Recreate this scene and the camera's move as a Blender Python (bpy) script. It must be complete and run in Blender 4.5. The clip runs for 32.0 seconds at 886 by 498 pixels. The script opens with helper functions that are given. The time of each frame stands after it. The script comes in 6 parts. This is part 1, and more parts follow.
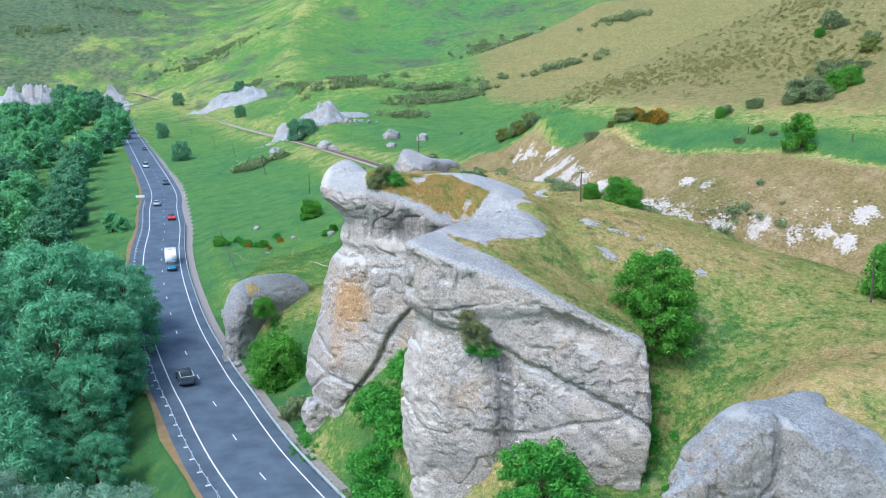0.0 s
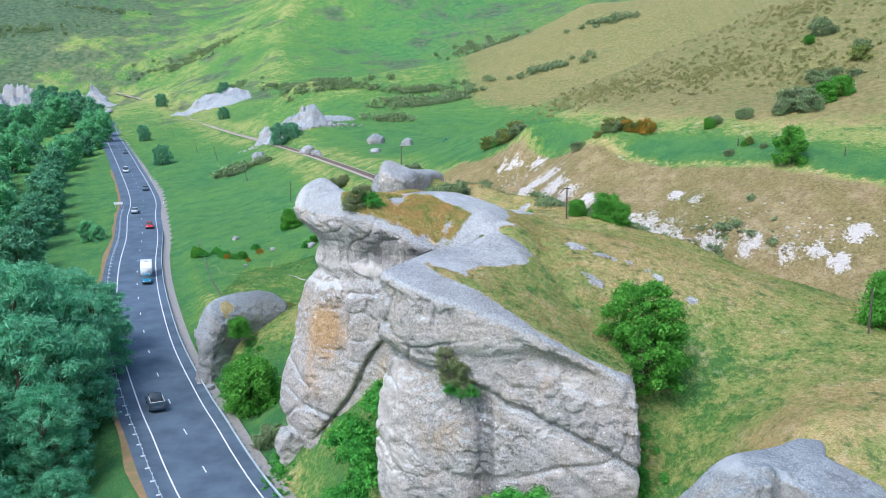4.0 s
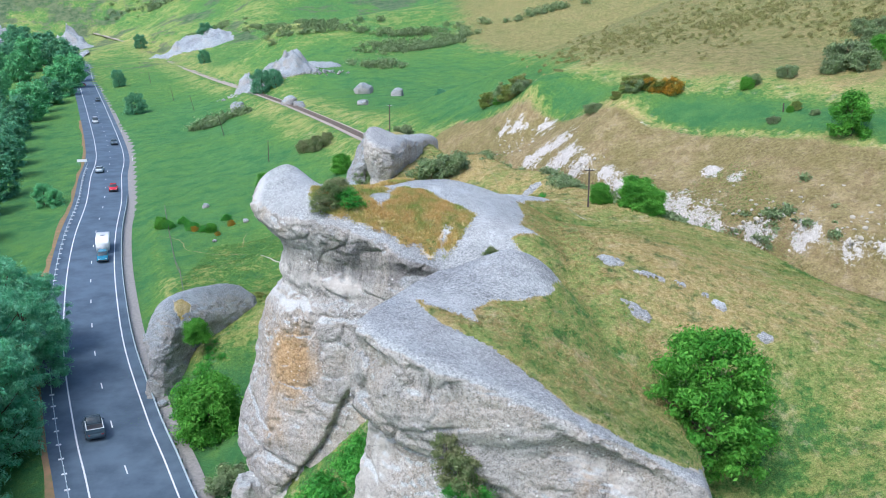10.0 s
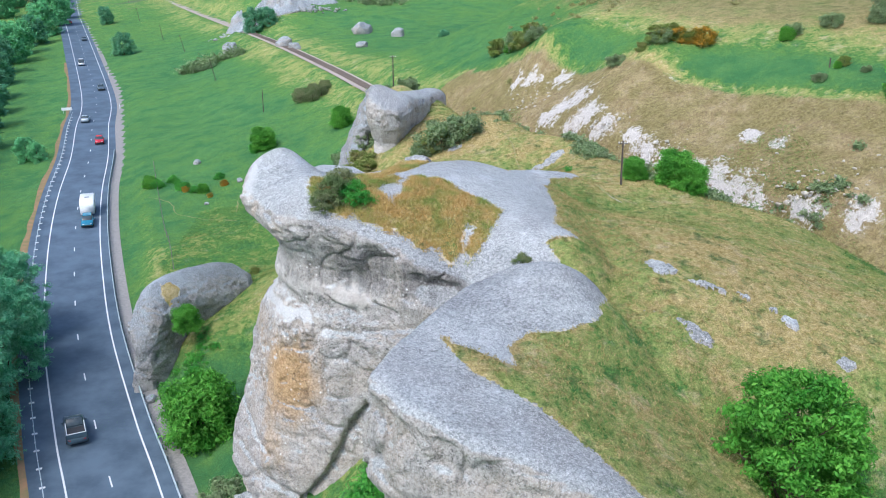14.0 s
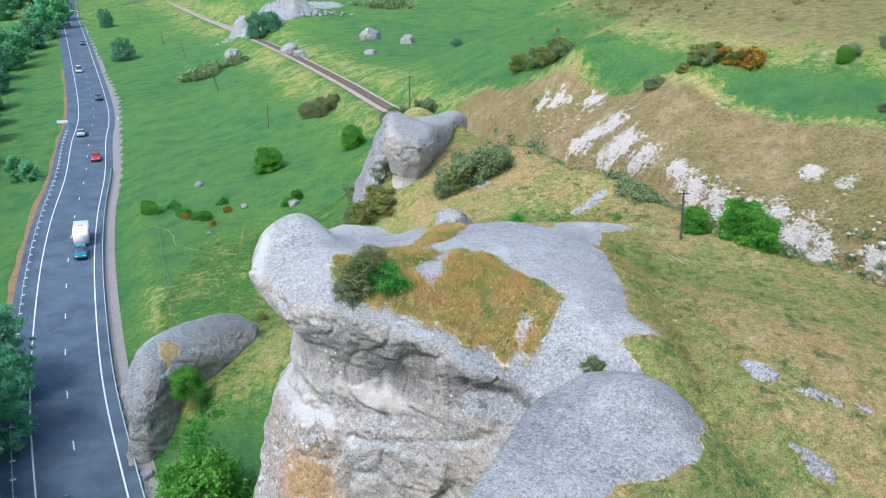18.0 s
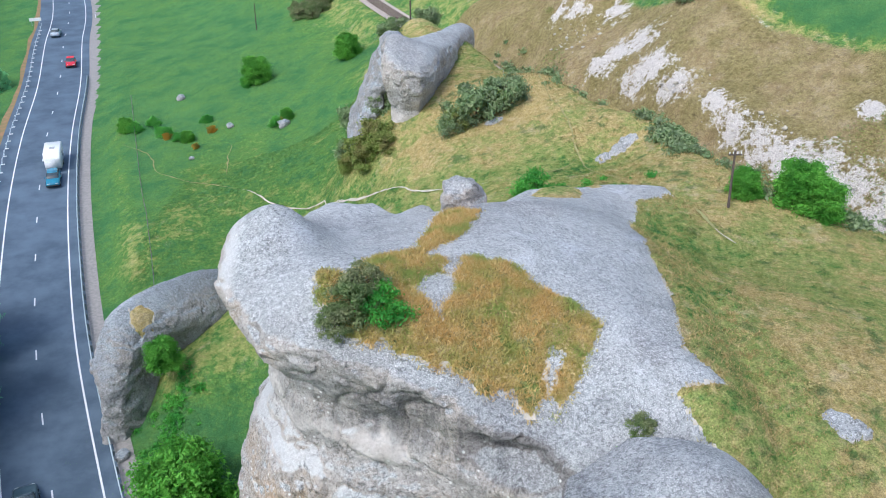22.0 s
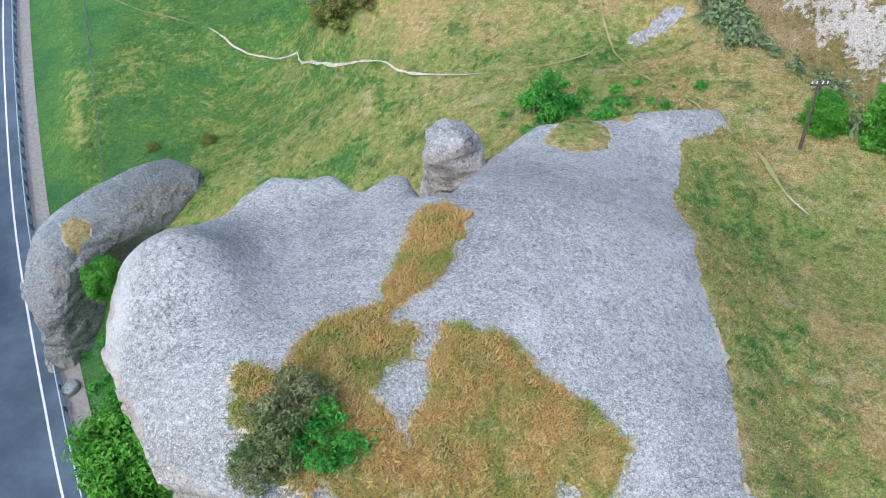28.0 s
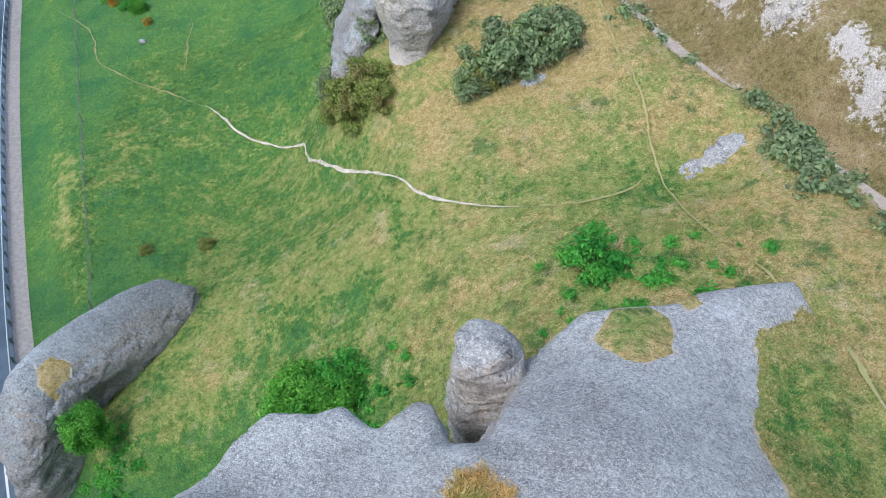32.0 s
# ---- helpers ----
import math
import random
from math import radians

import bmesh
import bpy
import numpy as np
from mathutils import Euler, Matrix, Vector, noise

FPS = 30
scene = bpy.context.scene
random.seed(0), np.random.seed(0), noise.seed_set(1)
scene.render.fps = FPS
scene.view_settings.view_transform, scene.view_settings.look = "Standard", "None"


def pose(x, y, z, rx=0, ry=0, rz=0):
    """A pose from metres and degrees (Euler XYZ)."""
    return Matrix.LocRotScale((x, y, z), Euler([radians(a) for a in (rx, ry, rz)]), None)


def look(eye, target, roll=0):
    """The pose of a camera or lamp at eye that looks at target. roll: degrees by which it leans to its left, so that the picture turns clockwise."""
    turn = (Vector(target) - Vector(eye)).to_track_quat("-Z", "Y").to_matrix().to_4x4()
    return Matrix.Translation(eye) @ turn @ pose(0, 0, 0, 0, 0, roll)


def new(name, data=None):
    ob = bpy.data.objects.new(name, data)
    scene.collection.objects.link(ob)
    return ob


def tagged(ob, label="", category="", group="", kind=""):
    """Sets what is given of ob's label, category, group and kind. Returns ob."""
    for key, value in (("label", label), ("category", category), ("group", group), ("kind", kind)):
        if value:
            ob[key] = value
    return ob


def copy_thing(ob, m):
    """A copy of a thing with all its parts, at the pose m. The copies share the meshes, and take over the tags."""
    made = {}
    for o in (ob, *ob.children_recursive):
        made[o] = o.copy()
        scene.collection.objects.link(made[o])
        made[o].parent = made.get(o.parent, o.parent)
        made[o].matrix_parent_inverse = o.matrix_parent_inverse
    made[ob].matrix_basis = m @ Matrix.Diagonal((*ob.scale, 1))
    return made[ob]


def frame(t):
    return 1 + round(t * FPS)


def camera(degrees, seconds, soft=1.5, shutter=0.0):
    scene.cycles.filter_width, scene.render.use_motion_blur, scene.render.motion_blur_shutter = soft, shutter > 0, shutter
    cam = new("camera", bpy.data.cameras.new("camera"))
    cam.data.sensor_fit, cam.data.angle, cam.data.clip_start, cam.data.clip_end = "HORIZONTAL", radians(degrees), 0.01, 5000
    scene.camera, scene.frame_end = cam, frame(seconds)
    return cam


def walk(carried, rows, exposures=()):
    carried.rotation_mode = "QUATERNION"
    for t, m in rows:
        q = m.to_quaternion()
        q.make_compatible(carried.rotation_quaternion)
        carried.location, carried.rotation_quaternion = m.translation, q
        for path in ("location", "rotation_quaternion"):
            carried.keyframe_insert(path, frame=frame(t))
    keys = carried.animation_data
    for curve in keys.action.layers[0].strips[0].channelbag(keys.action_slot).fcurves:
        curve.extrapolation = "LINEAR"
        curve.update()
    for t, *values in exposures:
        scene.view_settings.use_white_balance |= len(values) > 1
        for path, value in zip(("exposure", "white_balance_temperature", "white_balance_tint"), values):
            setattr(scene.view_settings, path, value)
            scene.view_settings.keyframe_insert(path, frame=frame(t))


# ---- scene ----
cam = camera(54.7, 32.0, 1.0)
METRES, EYE, TILT, LEAN, TURN = 86.0, 35.1, -10.0, 0.0, 0.0
ROWS = [
    (0.0, 0.0, 0.0, 0.0, 0.0, 0.0, -0.0),
    (0.5, 0.0004, -0.0004, 0.0024, -0.15, -0.01, 0.04),
    (1.0, 0.0009, -0.0004, 0.0057, -0.21, -0.03, 0.04),
    (1.5, 0.0012, -0.0007, 0.0111, -0.25, -0.09, 0.07),
    (2.0, 0.002, 0.0003, 0.0168, -0.28, -0.08, 0.06),
    (2.5, 0.0031, 0.0041, 0.0202, -0.67, -0.15, 0.14),
    (3.0, 0.0045, 0.0135, 0.0229, -0.76, -0.1, 0.13),
    (3.5, 0.0067, 0.0282, 0.0254, -0.79, -0.06, 0.11),
    (5.5, 0.016, 0.1007, 0.0382, -0.99, -0.33, -0.11),
    (6.0, 0.0168, 0.1195, 0.0429, -1.05, -0.58, -0.13),
    (6.5, 0.0166, 0.1367, 0.048, -1.11, -0.83, -0.14),
    (7.0, 0.0159, 0.1547, 0.0546, -1.17, -1.11, -0.12),
    (7.5, 0.0148, 0.1724, 0.061, -1.22, -1.4, -0.1),
    (8.0, 0.0135, 0.19, 0.0669, -1.28, -1.76, -0.09),
    (8.5, 0.0121, 0.2072, 0.0728, -1.31, -2.17, -0.08),
    (9.0, 0.0107, 0.2246, 0.0783, -1.34, -2.62, -0.08),
    (9.5, 0.0094, 0.2412, 0.0842, -1.37, -3.24, -0.06),
    (10.0, 0.0078, 0.2568, 0.0898, -1.39, -3.96, -0.02),
    (10.5, 0.0067, 0.2711, 0.0954, -1.4, -4.78, 0.0),
    (11.0, 0.0059, 0.2851, 0.1006, -1.41, -5.59, 0.02),
    (11.5, 0.0053, 0.2989, 0.106, -1.43, -6.42, 0.04),
    (12.0, 0.0048, 0.3132, 0.112, -1.45, -7.23, 0.07),
    (12.5, 0.0031, 0.3268, 0.1171, -1.47, -8.05, 0.12),
    (13.0, 0.0002, 0.3402, 0.1225, -1.49, -8.47, 0.16),
    (13.5, -0.0033, 0.3535, 0.1285, -1.5, -8.44, 0.18),
    (14.0, -0.0069, 0.3671, 0.1346, -1.51, -8.41, 0.22),
    (14.5, -0.0109, 0.3818, 0.1391, -1.51, -8.37, 0.24),
    (16.5, -0.0254, 0.4411, 0.1607, -1.45, -8.42, 0.27),
    (17.0, -0.029, 0.4557, 0.167, -1.43, -8.4, 0.25),
    (17.5, -0.0318, 0.4698, 0.1735, -1.41, -8.46, 0.25),
    (18.0, -0.034, 0.484, 0.1802, -1.39, -8.66, 0.27),
    (18.5, -0.0356, 0.4993, 0.1864, -1.38, -8.86, 0.25),
    (19.0, -0.0365, 0.5142, 0.1925, -1.37, -9.49, 0.29),
    (19.5, -0.0367, 0.5298, 0.1987, -1.38, -10.41, 0.26),
    (20.0, -0.0367, 0.5454, 0.2054, -1.37, -11.17, 0.25),
    (20.5, -0.037, 0.5614, 0.2119, -1.37, -11.7, 0.25),
    (21.0, -0.0371, 0.5774, 0.218, -1.36, -12.22, 0.23),
    (21.5, -0.0364, 0.5933, 0.2236, -1.34, -13.22, 0.24),
    (22.0, -0.0355, 0.6085, 0.2297, -1.31, -16.48, 0.26),
    (22.5, -0.0343, 0.6234, 0.2358, -1.28, -19.45, 0.27),
    (23.0, -0.0324, 0.6385, 0.2413, -1.25, -20.88, 0.27),
    (23.5, -0.0299, 0.654, 0.2464, -1.2, -22.28, 0.26),
    (24.0, -0.0273, 0.6698, 0.252, -1.16, -23.71, 0.27),
    (24.5, -0.0253, 0.685, 0.2583, -1.1, -25.21, 0.26),
    (26.5, -0.0193, 0.7472, 0.2831, -0.82, -31.55, 0.23),
    (27.0, -0.0182, 0.7625, 0.2892, -0.75, -32.99, 0.2),
    (27.5, -0.0171, 0.7781, 0.2954, -0.65, -33.21, 0.17),
    (28.0, -0.0164, 0.7936, 0.3016, -0.56, -33.17, 0.17),
    (28.5, -0.0159, 0.8095, 0.3071, -0.47, -33.1, 0.13),
    (29.0, -0.0153, 0.8255, 0.3125, -0.36, -33.07, 0.12),
    (29.5, -0.0154, 0.8409, 0.3183, -0.26, -33.06, 0.09),
    (30.0, -0.0163, 0.8562, 0.324, -0.16, -33.03, 0.07),
    (30.5, -0.0178, 0.8718, 0.3295, -0.07, -33.02, 0.09),
    (31.0, -0.02, 0.8872, 0.3347, 0.0, -33.02, 0.09),
    (31.5, -0.0231, 0.9019, 0.3399, 0.06, -33.02, 0.09),
    (32.0, -0.0266, 0.916, 0.3454, 0.13, -32.99, 0.1),
]
walk(cam, [(t, pose(0, 0, EYE, TILT, LEAN, TURN) @ pose(METRES * x, METRES * y, METRES * z, 90 + pitch, roll, yaw)) for t, x, y, z, yaw, pitch, roll in ROWS], [(0.0, 0.13, 5550, 8), (12.0, 0.13, 5650, 8), (20.0, 0.10, 5750, 8), (32.0, 0.06, 5800, 8)])

# ---- light ----
SUN_EL, SUN_AZ = 52.0, 215.0
world = bpy.data.worlds.new("overcast_sky")
scene.world = world
world.use_nodes = True
wt = world.node_tree
wt.nodes.clear()
sky = wt.nodes.new("ShaderNodeTexSky")
sky.sky_type, sky.sun_disc = "NISHITA", False
sky.sun_elevation, sky.sun_rotation = radians(SUN_EL), radians(SUN_AZ)
sky.air_density, sky.dust_density, sky.ozone_density = 1.0, 4.0, 1.0
wbg = wt.nodes.new("ShaderNodeBackground")
wbg.inputs["Strength"].default_value = 0.24
wout = wt.nodes.new("ShaderNodeOutputWorld")
wt.links.new(sky.outputs[0], wbg.inputs["Color"])
wt.links.new(wbg.outputs[0], wout.inputs["Surface"])
sun_data = bpy.data.lights.new("sun", "SUN")
sun_data.energy, sun_data.angle, sun_data.color = 1.3, radians(16), (1.0, 0.96, 0.91)
sun = new("sun", sun_data)
az, el = radians(SUN_AZ), radians(SUN_EL)
to_sun = Vector((math.sin(az) * math.cos(el), math.cos(az) * math.cos(el), math.sin(el)))
sun.matrix_world = look((0, 0, 150), Vector((0, 0, 150)) - to_sun)


# ---- small tools ----
def sstep(a, b, v):
    u = np.clip((v - a) / (b - a), 0, 1)
    return u * u * (3 - 2 * u)


def hashed(ix, iy, iz, seed):
    h = (ix.astype(np.int64) * 374761393 + iy.astype(np.int64) * 668265263 + iz.astype(np.int64) * 2147483647 + seed * 974711) & 0xFFFFFFFF
    h = ((h ^ (h >> 13)) * 1274126177) & 0xFFFFFFFF
    return ((h ^ (h >> 16)) & 0xFFFFFF) / float(0x7FFFFF) - 1.0


def vnoise(x, y, z, seed=0):
    """Smooth value noise from -1 to 1 on arrays."""
    x, y, z = np.broadcast_arrays(x, y, z)
    fx, fy, fz = np.floor(x), np.floor(y), np.floor(z)
    u, v, w = x - fx, y - fy, z - fz
    u, v, w = (q * q * (3 - 2 * q) for q in (u, v, w))
    total = 0
    for dx, wx in ((0, 1 - u), (1, u)):
        for dy, wy in ((0, 1 - v), (1, v)):
            for dz, wz in ((0, 1 - w), (1, w)):
                total = total + hashed(fx + dx, fy + dy, fz + dz, seed) * wx * wy * wz
    return total


def fbm(x, y, z, size, octaves=4, seed=0, gain=0.5):
    total, amp, f = 0, 1.0, 1.0 / size
    for k in range(octaves):
        total = total + amp * vnoise(x * f + 17.3 * k, y * f - 9.1 * k, z * f + 4.7 * k, seed + k)
        amp, f = amp * gain, f * 2.03
    return total


class Surface:
    """A smooth sheet of heights through a few landmarks."""

    def __init__(self, marks, soft):
        p = np.array(marks, float)
        self.xy, self.soft = p[:, :2], soft
        n = len(p)
        k = self.kernel(p[:, 0], p[:, 1])
        q = np.c_[np.ones(n), p[:, :2] / 100]
        a = np.block([[k + 1e-3 * np.eye(n), q], [q.T, np.zeros((3, 3))]])
        s = np.linalg.solve(a, np.r_[p[:, 2], 0, 0, 0])
        self.wts, self.lin = s[:n], s[n:]

    def kernel(self, x, y):
        x, y = np.asarray(x, float), np.asarray(y, float)
        return -np.sqrt((x[..., None] - self.xy[:, 0]) ** 2 + (y[..., None] - self.xy[:, 1]) ** 2 + self.soft ** 2)

    def __call__(self, x, y):
        x, y = np.asarray(x, float), np.asarray(y, float)
        return self.kernel(x, y) @ self.wts + self.lin[0] + self.lin[1] * x / 100 + self.lin[2] * y / 100


def line_dist(x, y, line):
    """Distance to a polyline, signed side (+ to its left), and the length along it."""
    x, y = np.asarray(x, float), np.asarray(y, float)
    best = np.full(x.shape, 1e9)
    side, along = np.zeros(x.shape), np.zeros(x.shape)
    run = 0.0
    for (ax, ay), (bx, by) in zip(line, line[1:]):
        dx, dy = bx - ax, by - ay
        length = math.hypot(dx, dy)
        u = np.clip(((x - ax) * dx + (y - ay) * dy) / length ** 2, 0, 1)
        d = np.hypot(x - ax - u * dx, y - ay - u * dy)
        near = d < best
        best = np.where(near, d, best)
        side = np.where(near, np.sign(dx * (y - ay) - dy * (x - ax)), side)
        along = np.where(near, run + u * length, along)
        run += length
    return best, side, along


def smooth_line(pts, step=2.0):
    """A Catmull-Rom line through the points, resampled evenly."""
    p = np.array(pts, float)
    p = np.vstack([2 * p[0] - p[1], p, 2 * p[-1] - p[-2]])
    out = []
    for k in range(1, len(p) - 2):
        for u in np.linspace(0, 1, 12, endpoint=False):
            a, b, c, d = p[k - 1:k + 3]
            out.append(0.5 * (2 * b + (c - a) * u + (2 * a - 5 * b + 4 * c - d) * u * u + (3 * b - a - 3 * c + d) * u ** 3))
    out = np.array(out + [p[-2]])
    s = np.r_[0, np.cumsum(np.linalg.norm(np.diff(out[:, :2], axis=0), axis=1))]
    t = np.linspace(0, s[-1], max(2, int(s[-1] / step)))
    return np.c_[[np.interp(t, s, out[:, i]) for i in range(out.shape[1])]].T


def mesh_from(name, verts, faces, mat, smooth=True):
    me = bpy.data.meshes.new(name)
    verts = np.asarray(verts, np.float32)
    faces = np.asarray(faces, np.int32)
    n = faces.shape[1]
    me.vertices.add(len(verts))
    me.vertices.foreach_set("co", verts.ravel())
    me.loops.add(faces.size)
    me.loops.foreach_set("vertex_index", faces.ravel())
    me.polygons.add(len(faces))
    me.polygons.foreach_set("loop_start", np.arange(len(faces), dtype=np.int32) * n)
    me.polygons.foreach_set("loop_total", np.full(len(faces), n, np.int32))
    me.update(calc_edges=True)
    me.validate()
    if smooth:
        me.polygons.foreach_set("use_smooth", np.ones(len(me.polygons), bool))
    if mat:
        me.materials.append(mat)
    return me


def attr(me, name, values):
    a = me.attributes.new(name, "FLOAT", "POINT")
    a.data.foreach_set("value", np.asarray(values, np.float32))


def child(name, me, parent, label=""):
    ob = new(name, me)
    ob.parent = parent
    if label:
        ob["label"] = label
    return ob


# ---- materials ----
def material(name, rough=0.9, spec=0.2):
    m = bpy.data.materials.new(name)
    m.use_nodes = True
    b = m.node_tree.nodes["Principled BSDF"]
    b.inputs["Roughness"].default_value = rough
    b.inputs["Specular IOR Level"].default_value = spec
    return m, m.node_tree, b


class Nodes:
    """Short spellings for node trees."""

    def __init__(self, tree):
        self.t = tree
        self.coord = tree.nodes.new("ShaderNodeNewGeometry").outputs["Position"]

    def put(self, socket, v):
        if isinstance(v, bpy.types.NodeSocket):
            self.t.links.new(v, socket)
        elif isinstance(v, (tuple, list)) and len(v) == 3 and socket.type == "RGBA":
            socket.default_value = (*v, 1)
        else:
            socket.default_value = v

    def noise(self, scale, detail=4, rough=0.55, vec=None, dist=0.0):
        n = self.t.nodes.new("ShaderNodeTexNoise")
        n.inputs["Scale"].default_value, n.inputs["Detail"].default_value, n.inputs["Roughness"].default_value = scale, detail, rough
        n.inputs["Distortion"].default_value = dist
        self.t.links.new(vec or self.coord, n.inputs["Vector"])
        return n.outputs["Fac"]

    def voronoi(self, scale, vec=None, out="Distance", feature="F1"):
        n = self.t.nodes.new("ShaderNodeTexVoronoi")
        n.feature = feature
        n.inputs["Scale"].default_value = scale
        self.t.links.new(vec or self.coord, n.inputs["Vector"])
        return n.outputs[out]

    def scaled(self, sx, sy, sz):
        n = self.t.nodes.new("ShaderNodeMapping")
        n.inputs["Scale"].default_value = (sx, sy, sz)
        self.t.links.new(self.coord, n.inputs["Vector"])
        return n.outputs["Vector"]

    def ramp(self, v, lo, hi):
        n = self.t.nodes.new("ShaderNodeMapRange")
        n.interpolation_type = "SMOOTHSTEP"
        self.put(n.inputs["Value"], v)
        n.inputs["From Min"].default_value, n.inputs["From Max"].default_value = lo, hi
        return n.outputs["Result"]

    def math(self, op, a, b=0.0):
        n = self.t.nodes.new("ShaderNodeMath")
        n.operation = op
        self.put(n.inputs[0], a)
        self.put(n.inputs[1], b)
        return n.outputs[0]

    def mix(self, f, a, b, mode="MIX"):
        n = self.t.nodes.new("ShaderNodeMix")
        n.data_type, n.blend_type = "RGBA", mode
        self.put(n.inputs[0], f)
        self.put(n.inputs[6], a)
        self.put(n.inputs[7], b)
        return n.outputs[2]

    def attr(self, name):
        n = self.t.nodes.new("ShaderNodeAttribute")
        n.attribute_name = name
        return n.outputs["Fac"]

    def up(self):
        g = self.t.nodes.new("ShaderNodeNewGeometry")
        s = self.t.nodes.new("ShaderNodeSeparateXYZ")
        self.t.links.new(g.outputs["Normal"], s.inputs[0])
        return s.outputs["Z"]

    def random(self):
        return self.t.nodes.new("ShaderNodeObjectInfo").outputs["Random"]

    def island(self):
        return self.t.nodes.new("ShaderNodeNewGeometry").outputs["Random Per Island"]

    def bump(self, b, h, strength, distance):
        n = self.t.nodes.new("ShaderNodeBump")
        n.inputs["Strength"].default_value, n.inputs["Distance"].default_value = strength, distance
        self.t.links.new(h, n.inputs["Height"])
        self.t.links.new(n.outputs[0], b.inputs["Normal"])


def ground_material():
    """Pasture from wet emerald to straw by "dry", with bare slopes, chalk and low scrub."""
    m, t, b = material("pasture", 0.95, 0.1)
    n = Nodes(t)
    big, mid, patch, fine, grain = n.noise(0.05, 4, 0.6), n.noise(0.24, 5, 0.62), n.noise(0.85, 6, 0.68, None, 0.5), n.noise(2.6, 6, 0.75), n.noise(11.0, 4, 0.85)
    dry = n.attr("dry")
    emerald = n.mix(n.ramp(mid, 0.3, 0.7), (0.056, 0.170, 0.060), (0.096, 0.230, 0.074))
    lush = n.mix(n.ramp(fine, 0.3, 0.7), (0.070, 0.185, 0.040), (0.158, 0.285, 0.070))
    olive = n.mix(n.ramp(fine, 0.3, 0.7), (0.20, 0.265, 0.070), (0.355, 0.38, 0.128))
    straw = n.mix(n.ramp(fine, 0.3, 0.7), (0.365, 0.28, 0.105), (0.56, 0.45, 0.22))
    s = n.math("ADD", n.math("MULTIPLY", n.math("SUBTRACT", big, 0.5), 0.9), n.math("ADD", n.math("MULTIPLY", n.math("SUBTRACT", mid, 0.5), 1.25), n.math("ADD", n.math("MULTIPLY", n.math("SUBTRACT", patch, 0.5), 1.5), n.math("MULTIPLY", n.math("SUBTRACT", fine, 0.5), 0.75))))
    s = n.math("ADD", dry, n.math("MULTIPLY", s, n.math("ADD", 0.4, n.math("MULTIPLY", n.ramp(dry, 0.0, 0.4), 0.6))))
    col = n.mix(n.ramp(s, -0.1, 0.28), emerald, lush)
    col = n.mix(n.ramp(s, 0.22, 0.52), col, olive)
    col = n.mix(n.ramp(s, 0.5, 1.0), col, straw)
    # rank dark clumps and pale dead stalks
    col = n.mix(n.math("MULTIPLY", n.math("MULTIPLY", n.ramp(n.noise(0.55, 5, 0.7), 0.54, 0.68), n.ramp(dry, 0.04, 0.2)), 0.7), col, (0.055, 0.15, 0.042))
    col = n.mix(n.math("MULTIPLY", n.math("MULTIPLY", n.ramp(n.noise(0.42, 6, 0.75), 0.55, 0.68), n.ramp(dry, 0.15, 0.4)), 0.55), col, (0.56, 0.46, 0.29))
    brown = n.math("ADD", n.attr("brown"), n.math("MULTIPLY", n.math("SUBTRACT", mid, 0.5), 0.8))
    col = n.mix(n.math("MULTIPLY", n.ramp(brown, 0.2, 0.7), 0.8), col, n.mix(n.ramp(patch, 0.35, 0.65), (0.165, 0.155, 0.058), (0.285, 0.245, 0.112)))
    soil = n.mix(n.ramp(n.noise(0.5, 6, 0.7), 0.35, 0.65), (0.265, 0.20, 0.10), (0.40, 0.32, 0.17))
    soil = n.mix(n.math("MULTIPLY", n.ramp(n.noise(1.2, 6, 0.8, n.scaled(1, 1, 0.4)), 0.5, 0.62), 0.6), soil, (0.40, 0.325, 0.22))
    soil = n.mix(n.math("MULTIPLY", n.ramp(n.noise(0.16, 6, 0.75), 0.40, 0.57), 0.75), soil, n.mix(n.ramp(fine, 0.35, 0.65), (0.15, 0.135, 0.045), (0.30, 0.255, 0.105)))
    soil = n.mix(n.math("MULTIPLY", n.ramp(fine, 0.48, 0.34), 0.6), soil, (0.125, 0.09, 0.05))
    white = n.math("ADD", n.attr("white"), n.math("ADD", n.math("MULTIPLY", n.math("SUBTRACT", n.noise(0.5, 6, 0.75), 0.5), 1.7), n.math("MULTIPLY", n.math("SUBTRACT", fine, 0.5), 1.0)))
    soil = n.mix(n.ramp(white, 0.48, 0.66), soil, n.mix(fine, (0.40, 0.365, 0.325), (0.76, 0.725, 0.69)))
    bare = n.math("ADD", n.attr("bare"), n.math("ADD", n.math("MULTIPLY", n.math("SUBTRACT", mid, 0.5), 0.9), n.math("MULTIPLY", n.math("SUBTRACT", fine, 0.5), 0.6)))
    col = n.mix(n.ramp(bare, 0.35, 0.65), col, soil)
    scrub = n.math("ADD", n.attr("scrub"), n.math("MULTIPLY", n.math("SUBTRACT", n.noise(0.03, 7, 0.72), 0.5), 2.6))
    col = n.mix(n.math("MULTIPLY", n.ramp(scrub, 0.52, 0.7), 0.8), col, n.mix(n.ramp(mid, 0.35, 0.65), (0.05, 0.085, 0.055), (0.13, 0.16, 0.10)))
    col = n.mix(1.0, col, n.mix(n.ramp(grain, 0.3, 0.7), (0.50, 0.50, 0.50), (1.50, 1.50, 1.50)), "MULTIPLY")
    t.links.new(col, b.inputs["Base Color"])
    n.bump(b, n.math("ADD", fine, n.math("ADD", n.math("MULTIPLY", patch, 1.4), n.math("MULTIPLY", grain, 0.4))), 0.9, 0.28)
    return m


